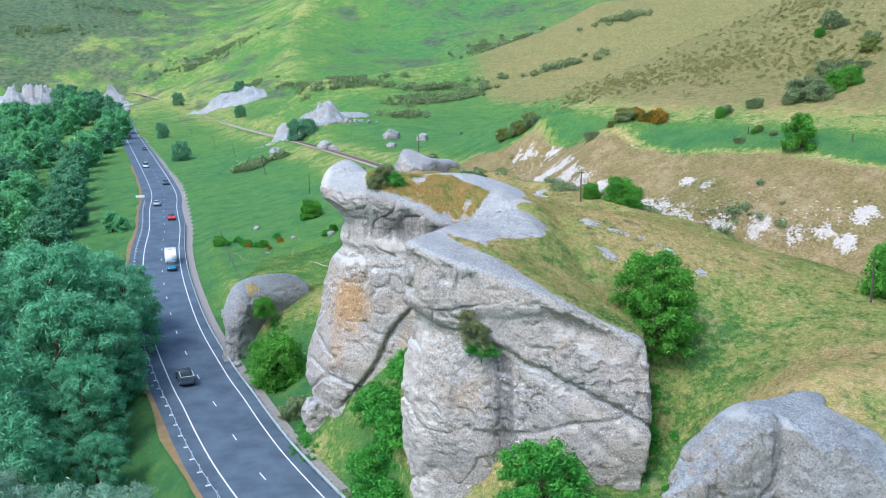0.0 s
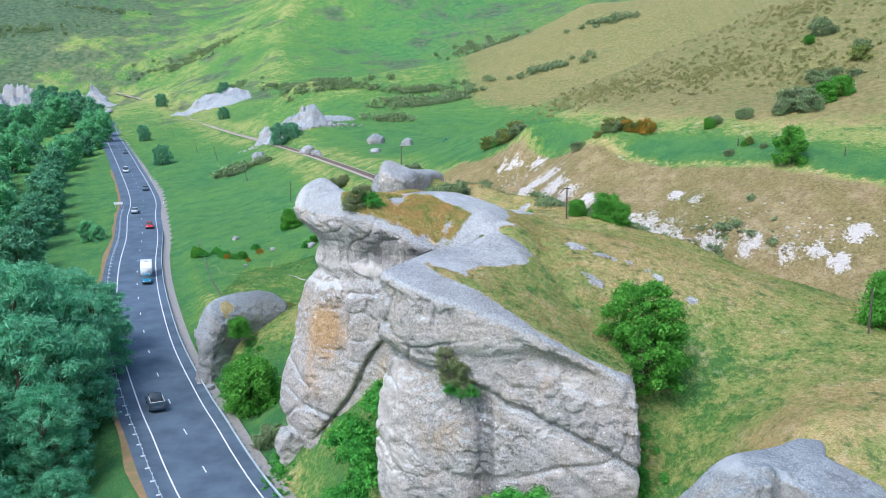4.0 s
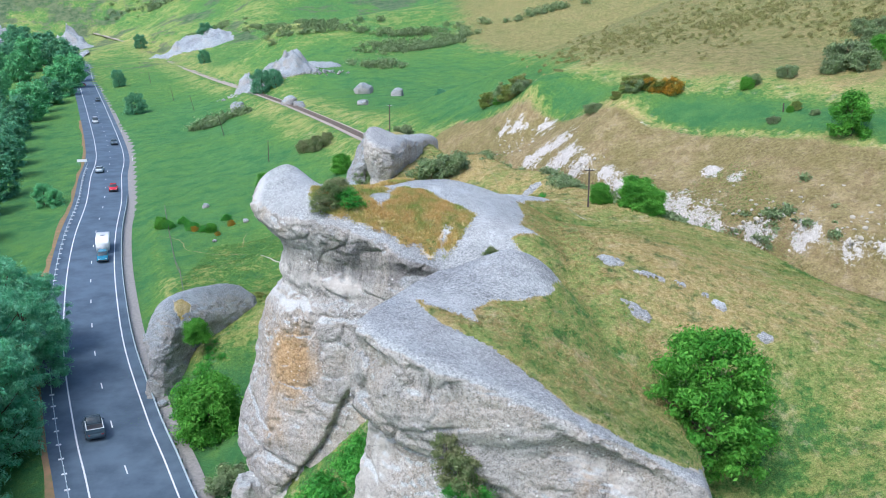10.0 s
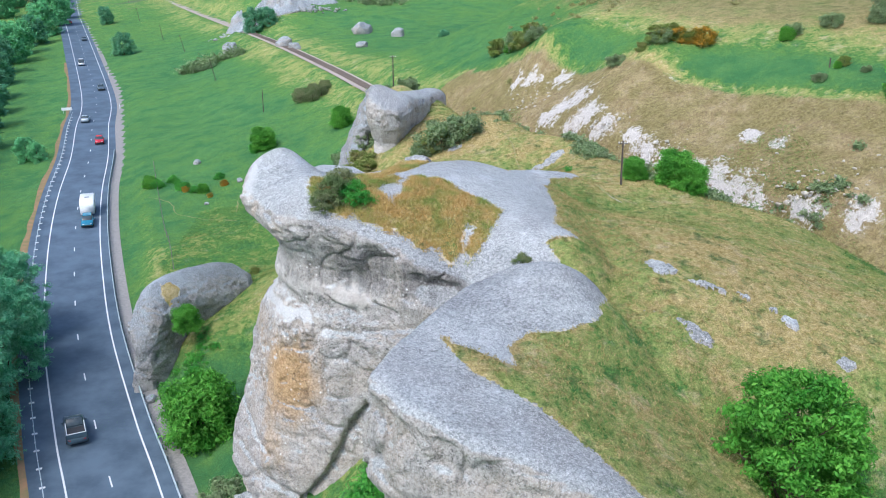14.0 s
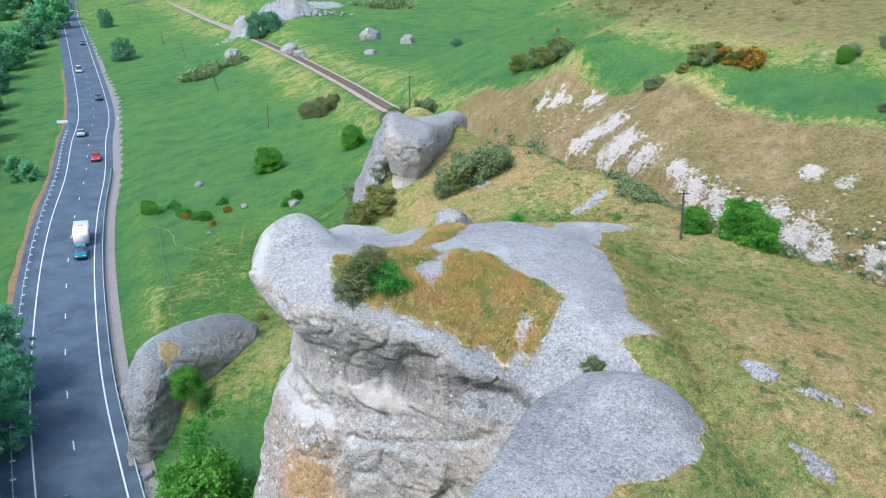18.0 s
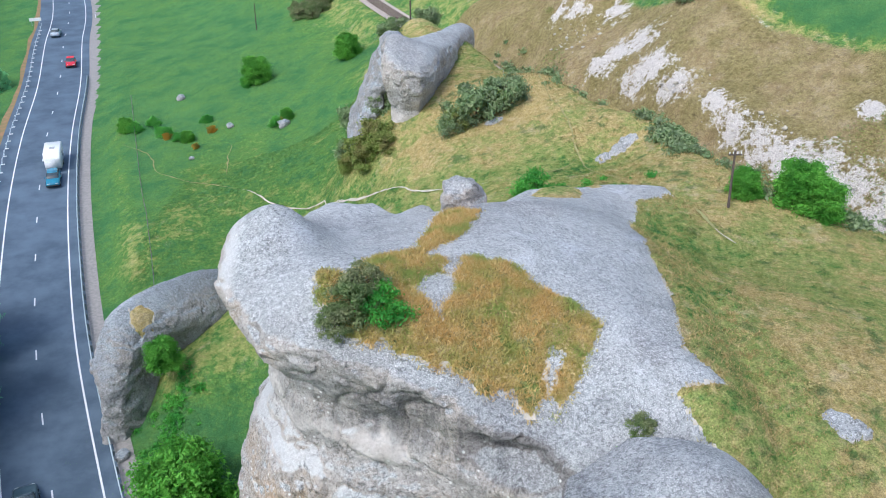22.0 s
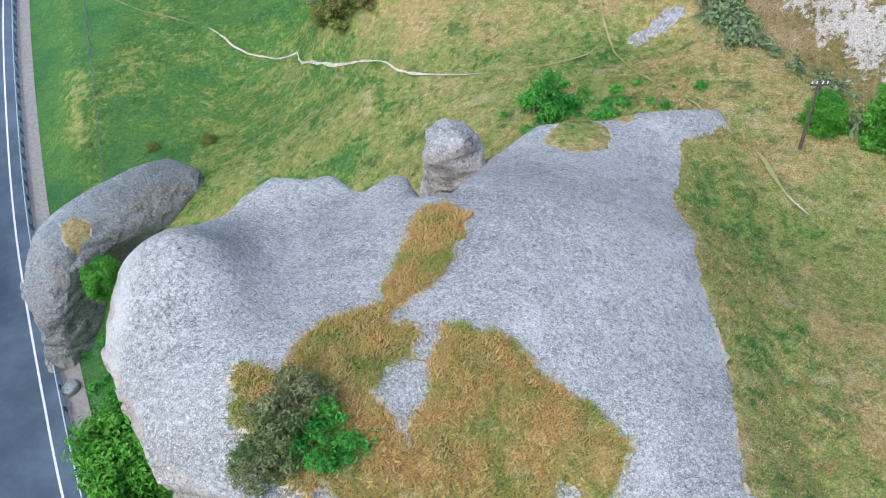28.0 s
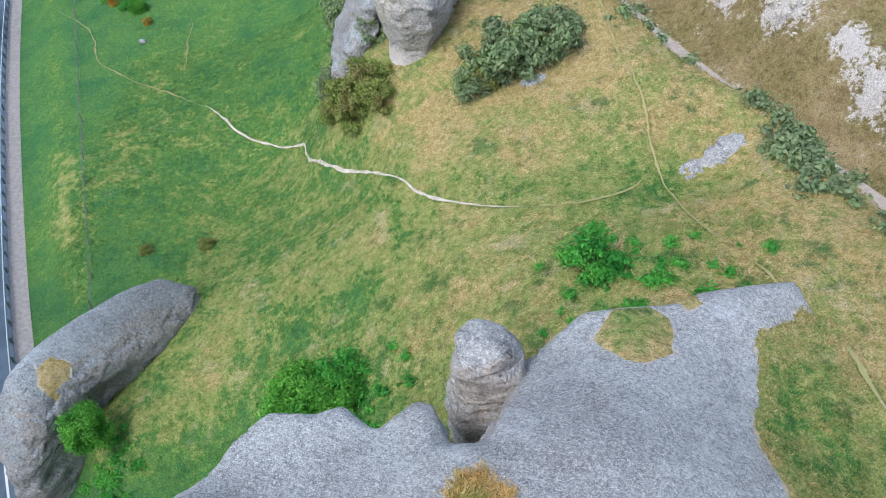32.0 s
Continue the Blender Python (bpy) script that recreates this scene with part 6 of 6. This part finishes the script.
# ---- vehicles ----
def shell(name, stations, mat, bevel=0.0):
    """A closed body from cross-sections along x; each station: x, half width, z low, z high, half width at the top."""
    v, f = [], []
    for x, w, z0, z1, wt in stations:
        zm = z0 + 0.55 * (z1 - z0)
        v += [(x, -w * 0.94, z0), (x, -w, zm), (x, -wt, z1 - 0.04), (x, -wt * 0.86, z1), (x, wt * 0.86, z1), (x, wt, z1 - 0.04), (x, w, zm), (x, w * 0.94, z0)]
    n = 8
    for k in range(len(stations) - 1):
        for j in range(n):
            a, b = k * n + j, k * n + (j + 1) % n
            f.append((a, b, b + n, a + n))
    me = bpy.data.meshes.new(name)
    me.from_pydata(v, [], f + [tuple(range(n))[::-1], tuple(range(len(v) - n, len(v)))])
    me.materials.append(mat)
    bm = bmesh.new()
    bm.from_mesh(me)
    bmesh.ops.recalc_face_normals(bm, faces=bm.faces)
    bm.to_mesh(me)
    bm.free()
    for p in me.polygons:
        p.use_smooth = True
    return me


def wheel(parent, x, y, r=0.33):
    w = child("wheel", rod("tyre", (x, y - 0.11, r), (x, y + 0.11, r), r, RUBBER, sides=16), parent)
    child("rim", rod("rim", (x, y - 0.12, r), (x, y + 0.12, r), r * 0.6, STEEL, sides=10), w)


def car(label, paint, kind="hatch", length=4.3, width=0.9, high=1.48):
    top = tagged(new("car" if kind != "ute" else "pickup_truck"), label, "car" if kind != "ute" else "pickup")
    h = length / 2
    child("body", shell("body", [(-h, width * 0.86, 0.42, 0.78, width * 0.8), (-h + 0.15, width * 0.96, 0.28, 0.92, width * 0.9), (-h * 0.4, width, 0.25, 0.97, width * 0.95), (h * 0.35, width, 0.25, 0.95, width * 0.94), (h - 0.25, width * 0.95, 0.28, 0.78, width * 0.86), (h, width * 0.8, 0.4, 0.62, width * 0.74)], paint), top)
    if kind == "ute":
        a, b = -0.35, h * 0.42
    elif kind == "sedan":
        a, b = -h * 0.62, h * 0.38
    else:
        a, b = -h * 0.9, h * 0.42
    child("glasshouse", shell("glasshouse", [(a, width * 0.84, 0.93, 1.0, width * 0.8), (a + 0.28, width * 0.84, 0.93, high - 0.05, width * 0.72), (b - 0.75, width * 0.84, 0.93, high - 0.04, width * 0.72), (b, width * 0.84, 0.9, 0.96, width * 0.8)], GLASS_DARK), top, "dark tinted windows")
    child("roof", shell("roof", [(a + 0.3, width * 0.66, high - 0.05, high, width * 0.64), (a + 0.6, width * 0.7, high - 0.05, high + 0.015, width * 0.68), (b - 1.0, width * 0.7, high - 0.05, high + 0.015, width * 0.68), (b - 0.76, width * 0.66, high - 0.05, high - 0.01, width * 0.64)], paint), top)
    for s in (-1, 1):
        child("headlight", prism("headlight", (0.1, 0.32, 0.13), PLASTIC_WHITE, (h - 0.08, s * width * 0.6, 0.62), 0.02), top)
        child("tail_light", prism("tail_light", (0.08, 0.26, 0.16), LAMP_RED, (-h + 0.04, s * width * 0.66, 0.72), 0.02), top)
        child("mirror", prism("mirror", (0.12, 0.18, 0.12), paint, (b - 0.4, s * (width + 0.08), 0.98), 0.02), top)
        for x in (-h * 0.6, h * 0.62):
            wheel(top, x, s * (width - 0.1))
    child("bumper", prism("bumper", (0.1, width * 1.5, 0.18), PLASTIC_DARK, (h - 0.02, 0, 0.42), 0.03), top)
    if kind == "ute":
        for s in (-1, 1):
            child("tray_side", prism("tray_side", (h - 0.5, 0.07, 0.42), paint, (-h * 0.6, s * width * 0.93, 1.1), 0.02), top)
            child("rack_bar", rod("rack_bar", (-h + 0.15, s * width * 0.85, 1.3), (-0.4, s * width * 0.85, 1.45), 0.04, PLASTIC_WHITE), top)
        child("tailgate", prism("tailgate", (0.07, width * 1.85, 0.42), paint, (-h + 0.05, 0, 1.1), 0.02), top)
        child("tray_floor", prism("tray_floor", (h - 0.55, width * 1.75, 0.05), PLASTIC_DARK, (-h * 0.6, 0, 0.97)), top)
        child("rack_bar", rod("rack_bar", (-h + 0.15, -width * 0.85, 1.3), (-h + 0.15, width * 0.85, 1.3), 0.04, PLASTIC_WHITE), top)
    return top


def caravan(label, length=5.6, high=2.6):
    top = tagged(new("caravan"), label, "caravan")
    h = length / 2
    child("body", shell("body", [(-h, 1.02, 0.5, high - 0.35, 0.98), (-h + 0.2, 1.12, 0.45, high, 1.08), (h - 0.5, 1.12, 0.45, high, 1.08), (h, 1.02, 0.5, high - 0.75, 0.98)], PLASTIC_WHITE), top)
    child("roof_hatch", prism("roof_hatch", (0.7, 0.7, 0.1), PLASTIC_GREY, (0.2, 0, high + 0.03), 0.03), top)
    child("window", prism("window", (0.05, 1.5, 0.6), GLASS_DARK, (h - 0.2, 0, 1.5), 0.02), top)
    for s in (-1, 1):
        child("window", prism("window", (1.3, 0.05, 0.6), GLASS_DARK, (-0.4, s * 1.11, 1.6), 0.02), top)
        wheel(top, -0.3, s * 1.0)
    child("drawbar", prism("drawbar", (1.2, 0.12, 0.1), STEEL_DARK, (h + 0.5, 0, 0.5)), top)
    return top


def drive(ob, s, lane, back):
    x, y, z, a = on_road(s, lane)
    ob.matrix_world = pose(x, y, z + 0.01, 0, 0, a + (180 if back else 0))


def s_at(x, y):
    return float(line_dist(x, y, ROAD[:, :2])[2])


drive(car("dark blue-grey pickup with an open tray and pale rack", CAR_SLATE, "ute", 5.0, 0.92, 1.7), S0 - 1.5, -1.75, False)
tow = s_at(-56, 168)
drive(car("teal blue estate car towing a caravan", CAR_TEAL, "hatch", 4.6), tow - 7.2, 1.75, True)
drive(caravan("white caravan with a dark front window, towed by a blue car"), tow - 1.2, 1.75, True)
drive(car("bright red hatchback on the road", CAR_RED, "hatch", 4.1), s_at(-70, 214), 1.75, True)
drive(car("silver sedan on the road", CAR_SILVER, "sedan", 4.5), s_at(-78, 236), -1.75, False)
drive(car("dark sedan on the road", CAR_SLATE, "sedan", 4.5), s_at(-92, 276), 1.75, True)
drive(car("white van on the road", PLASTIC_WHITE, "hatch", 5.0, 0.95, 2.1), s_at(-110, 322), -1.75, False)
drive(car("dark estate car on the road", CAR_SLATE, "hatch", 4.5), s_at(-135, 384), 1.75, True)
drive(car("red hatchback far along the road", CAR_RED, "hatch", 4.1), s_at(-160, 445), -1.75, False)
drive(car("silver hatchback far along the road", CAR_SILVER, "hatch", 4.2), s_at(-185, 508), 1.75, True)

# ---- railway ----
tagged(new("railway_bed", strip("railway_bed", RAIL, -2.1, 2.1, 0.02, BALLAST, 4)), "pale ballast bed of a single railway line", "railway bed", kind="structure")
line = tagged(new("railway_track"), "single rusty railway track on wooden sleepers", "railway track")
for off in (-0.56, 0.56):
    child("rail", strip("rail", RAIL, off - 0.05, off + 0.05, 0.3, RUST), line, "rust-brown steel rail")
sleeper = prism("sleeper", (0.22, 2.1, 0.14), TIMBER)
RAIL_S = np.arange(len(RAIL)) * 3.0
r0 = float(line_dist(-6, 192, RAIL[:, :2])[2])
for k in range(230):
    s = r0 + 0.7 * k
    x, y, z = (float(np.interp(s, RAIL_S, RAIL[:, i])) for i in range(3))
    x2, y2 = (float(np.interp(s + 1, RAIL_S, RAIL[:, i])) for i in range(2))
    child("sleeper", sleeper, line).matrix_local = pose(x, y, z + 0.2, 0, 0, math.degrees(math.atan2(y2 - y, x2 - x)))


# ---- poles, fence, path ----
def pole(label, x, y, high, arm=True, lean=(0, 0), group="line poles"):
    top = tagged(new("line_pole"), label, "pole", group)
    child("post", rod("post", (0, 0, -0.6), (lean[0], lean[1], high), 0.10, TIMBER_DARK, 0.07), top)
    if arm:
        child("crossarm", prism("crossarm", (0.9, 0.09, 0.1), TIMBER_DARK, (lean[0], lean[1] - 0.1, high - 0.25), 0.01), top)
        for s in (-0.38, -0.14, 0.14, 0.38):
            child("insulator", rod("insulator", (lean[0] + s, lean[1] - 0.1, high - 0.2), (lean[0] + s, lean[1] - 0.1, high - 0.06), 0.035, PLASTIC_WHITE), top)
    top.location = (x, y, float(ground(x, y)))
    return top


pole("dark weathered timber line pole with a short crossarm", 17.35, 107.3, 3.9, True, (0.05, 0.5))
pole("dark weathered timber line pole with a short crossarm", -4.6, 163.5, 4.6)
pole("bare dark timber pole on the slope", 37.0, 72.2, 3.9, False)
pole("thin dark timber pole in the meadow", -33.5, 214, 4.8, False)
for x, y, lx in ((-54, 262, -1.4), (-79, 328, -1.4), (-97, 367, -1.1), (-128, 440, -1.0), (-158, 520, -0.6)):
    pole("thin leaning timber pole in the meadow", x, y, 5.6, False, (lx, 0))
fence_line = smooth_line([(-28.2, 124, 0), (-31.8, 135.7, 0), (-35.7, 147.5, 0), (-37.9, 153.4, 0), (-43.6, 170.5, 0), (-50, 190, 0)], 3.2)
fence = tagged(new("fence"), "weathered post and wire fence across the meadow", "fence")
for x, y, _ in fence_line:
    child("post", rod("post", (x, y, float(ground(x, y)) - 0.3), (x, y, float(ground(x, y)) + 1.05), 0.06, TIMBER, 0.05, 6), fence)
for hgt in (0.35, 0.65, 0.95):
    for (x, y, _), (x2, y2, _) in zip(fence_line, fence_line[1:]):
        child("wire", rod("wire", (x, y, float(ground(x, y)) + hgt), (x2, y2, float(ground(x2, y2)) + hgt), 0.012, STEEL_DARK, sides=4), fence)
for x, y in ((47, 133), (52, 126.5), (57, 120), (62, 113.5)):
    f2 = tagged(new("fence_post"), "short weathered timber fence post on the hillside", "fence post", "hillside fence posts")
    child("post", rod("post", (0, 0, -0.3), (0, 0, 1.1), 0.09, TIMBER_DARK, 0.08, 7), f2)
    f2.location = (x, y, float(ground(x, y)))


def trail(name, label, pts, width, mat, seed, lift=0.13):
    p = smooth_line([(x, y, 0) for x, y in pts], 0.35)
    p[:, 0] += 0.18 * fbm(p[:, 0], p[:, 1], 0 * p[:, 0], 1.8, 3, seed)
    w = width * (0.4 + 1.0 * np.abs(fbm(p[:, 0], p[:, 1], 0 * p[:, 0], 1.3, 3, seed + 3)))
    w = w * np.minimum(1, np.minimum(np.arange(len(p)), np.arange(len(p))[::-1]) / 12 + 0.1)
    left, right = offset_line(p, -w / 2, 0), offset_line(p, w / 2, 0)
    v = np.stack([left, p * np.array([1, 1, 0]), right], 1).reshape(-1, 3)
    v[:, 2] = ground(v[:, 0], v[:, 1]) + lift
    i = np.arange(len(v)).reshape(-1, 3)
    f = np.stack([i[:-1, :-1], i[:-1, 1:], i[1:, 1:], i[1:, :-1]], -1).reshape(-1, 4)
    return tagged(new(name, mesh_from(name, v, f, mat)), label, "path", kind="structure")


trail("path", "worn white limestone footpath over the slope", [(-25, 149.6), (-23.4, 148.5), (-20.1, 144.8), (-17.2, 142.8), (-14.3, 140.6), (-13.7, 139.2), (-13.0, 136.6), (-11.0, 133.6), (-8.2, 130.3), (-6.0, 127.5), (-4.0, 124.5), (-1.9, 122.6), (0.4, 121.1), (2.3, 120.3)], 0.18, CHALK, 81)
trail("path", "faint worn trail through the meadow", [(-46, 172), (-40.7, 166.4), (-38.2, 160.7), (-34.4, 157.0), (-28.8, 152.8), (-25, 149.6)], 0.14, TRAIL, 82)
trail("path", "worn earth trail along the ridge", [(12.6, 112.5), (13.6, 109.2), (14.1, 107.9), (15.0, 106.7), (15.5, 104.4), (15.9, 103.2)], 0.5, TRAIL, 83)
trail("path", "faint worn trail through the meadow", [(-29.6, 166.5), (-29.0, 164.6), (-28.6, 160), (-27.7, 154.8)], 0.16, TRAIL, 88)
trail("path", "short pale track of dry trodden grass", [(-12.4, 127.2), (-10.5, 126.6), (-7.9, 126.8)], 0.4, TRAIL, 89)
trail("path", "bare white stone at the end of the ridge trail", [(15.6, 104.2), (15.8, 103.6), (16.0, 103.1), (16.3, 102.6)], 0.55, CHALK, 87, 0.16)
trail("path", "worn earth trail along the ridge", [(7, 143), (8.5, 133), (9.2, 129.9), (9.7, 127.0), (9.9, 122.6), (11, 117), (12.6, 112.5)], 0.13, TRAIL, 84)
trail("path", "faint worn trail through the meadow", [(2.3, 120.3), (5, 119.8), (8, 120.6), (9.9, 122.6)], 0.14, TRAIL, 85)


# ---- loose stone ----
def stone(name, label, x, y, size, seed, mat=None, sink=0.35, z=None, group=""):
    """A small weathered stone or a low slab of bedrock."""
    bm = bmesh.new()
    bmesh.ops.create_icosphere(bm, subdivisions=4, radius=1.0)
    co = np.array([v.co for v in bm.verts])
    d = 1 + 0.28 * fbm(*(co.T * 1.0 + seed * 3.7), 0.9, 4, seed)
    co = np.sign(co) * np.abs(co) ** 0.8 * d[:, None] * np.array(size)
    for v, c in zip(bm.verts, co):
        v.co = c
    me = bpy.data.meshes.new(name)
    bm.to_mesh(me)
    bm.free()
    for p in me.polygons:
        p.use_smooth = True
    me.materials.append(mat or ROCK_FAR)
    ob = tagged(new(name, me), label, "rock", group)
    ob.location = (x, y, (float(ground(x, y)) if z is None else z) + size[2] * (1 - 2 * sink))
    ob.rotation_euler = (0, 0, seed * 1.3)
    return ob


def ledge_rock(x, y, sx, sy, turn, seed):
    """Bedrock showing through the grass: a ragged, cracked sheet that follows the slope and dips under the turf."""
    h = 0.09 if sx < 2 else 0.14
    us, vs = np.arange(-1.6 * sx, 1.6 * sx, h), np.arange(-2.2 * sy, 2.2 * sy, h)
    u, v = np.meshgrid(us, vs)
    d = np.hypot(u / sx, v / sy) - 0.85 + 0.55 * fbm(u + 9.3 * seed, v, 0 * u, 0.9 * sx, 4, seed) + 0.25 * fbm(u, v + 5.1 * seed, 0 * u, 0.3, 2, seed + 2)
    c, s = math.cos(radians(turn)), math.sin(radians(turn))
    px, py = x + c * u - s * v, y + s * u + c * v
    pz = ground(px, py) - 0.08 + 0.30 * sstep(0.12, -0.35, d) + 0.05 * fbm(px, py, 0 * px, 0.5, 3, seed + 5) - 0.10 * np.exp(-(vnoise(px / 0.9, py / 0.9, 0 * px, seed + 8) / 0.07) ** 2)
    idx = np.arange(u.size).reshape(u.shape)
    q = np.stack([idx[:-1, :-1], idx[:-1, 1:], idx[1:, 1:], idx[1:, :-1]], -1).reshape(-1, 4)
    q = q[(d < 0.16).ravel()[q].all(axis=1)]
    used = np.unique(q)
    back = np.zeros(u.size, int)
    back[used] = np.arange(len(used))
    p = np.stack([px, py, pz], -1).reshape(-1, 3)[used]
    me = mesh_from("rock_ledge", p - np.array([x, y, p[:, 2].min()]), back[q], ROCK)
    ob = tagged(new("rock_ledge", me), "flat pale limestone ledge showing through the grass", "rock", "ledges in the grass")
    ob.location = (x, y, float(p[:, 2].min()))


for k, (x, y, sx, sy, tu) in enumerate(((14.0, 83.2, 1.7, 0.7, -25), (14.5, 78.1, 1.5, 0.6, -30), (16.9, 81.5, 0.8, 0.3, -20), (19.1, 81.0, 0.45, 0.18, -30), (20.5, 80.2, 0.35, 0.2, 0), (21.4, 79.2, 1.1, 0.5, -40), (23.7, 76.8, 0.75, 0.4, -50), (13.1, 122.4, 1.7, 0.8, 15), (3.2, 131, 0.9, 0.5, 0), (13.0, 62.9, 0.8, 0.4, 0),
                                               (1.5, 158, 3.0, 1.2, 60), (-0.5, 152, 2.2, 0.9, 50), (9.5, 150, 0.7, 0.5, 0), (6, 147, 0.5, 0.4, 0))):
    ledge_rock(x, y, sx, sy, tu, 100 + k)
for k, (x, y, s) in enumerate(((-41.1, 186.7, 0.7), (-22.2, 168, 0.8), (-30.5, 172, 0.6), (-34, 163, 0.35), (-6.9, 287, 2.2), (-16, 268, 1.5), (-18, 300, 3.0), (-40, 290, 2.5), (-36, 283, 1.6), (-60, 310, 2.6), (9, 96.5, 0.25), (-27.4, 109.4, 0.6))):
    stone("boulder", "grey limestone boulder lying in the grass", x, y, (s, 0.8 * s, 0.75 * s), 130 + k, None, 0.3, None, "boulders in the grass")


def rubble(label, lines, seed, mat):
    """Broken stone strewn in bands, as one thing; lines: x, y, spread x, spread y, number, size."""
    g = np.random.default_rng(seed)
    bm = bmesh.new()
    bmesh.ops.create_icosphere(bm, subdivisions=1, radius=1.0)
    base = np.array([v.co for v in bm.verts])
    tri = np.array([[v.index for v in f.verts] for f in bm.faces])
    bm.free()
    vs, fs, n = [], [], 0
    for cx, cy, rx, ry, count, size in lines:
        for _ in range(count):
            x, y = cx + rx * g.normal() * 0.5, cy + ry * g.normal() * 0.5
            s = size * (0.35 + g.random() ** 2 * 1.4)
            c = base * (1 + 0.3 * g.normal(size=(len(base), 1))) * np.array([s, s * g.uniform(0.6, 1), s * g.uniform(0.4, 0.8)])
            a = g.random() * 6.283
            c = np.c_[c[:, 0] * math.cos(a) - c[:, 1] * math.sin(a), c[:, 0] * math.sin(a) + c[:, 1] * math.cos(a), c[:, 2]]
            vs.append(c + np.array([x, y, float(SHEET(x, y)) + 0.1 * s]))
            fs.append(tri + n)
            n += len(base)
    me = mesh_from("rubble", np.vstack(vs), np.vstack(fs), mat, False)
    return tagged(new("rubble", me), label, "rubble", kind="stuff")


rubble("broken white limestone rubble on the bare slope", [(20.5, 146, 3, 3, 60, 0.16), (22.5, 139, 3, 3, 60, 0.16), (27, 129, 3, 3, 50, 0.16), (32, 121.5, 4, 3, 70, 0.16), (39, 114, 5, 3, 80, 0.18), (47, 106.5, 6, 3, 70, 0.2), (16, 160, 3, 4, 50, 0.16)], 7, CHALK)
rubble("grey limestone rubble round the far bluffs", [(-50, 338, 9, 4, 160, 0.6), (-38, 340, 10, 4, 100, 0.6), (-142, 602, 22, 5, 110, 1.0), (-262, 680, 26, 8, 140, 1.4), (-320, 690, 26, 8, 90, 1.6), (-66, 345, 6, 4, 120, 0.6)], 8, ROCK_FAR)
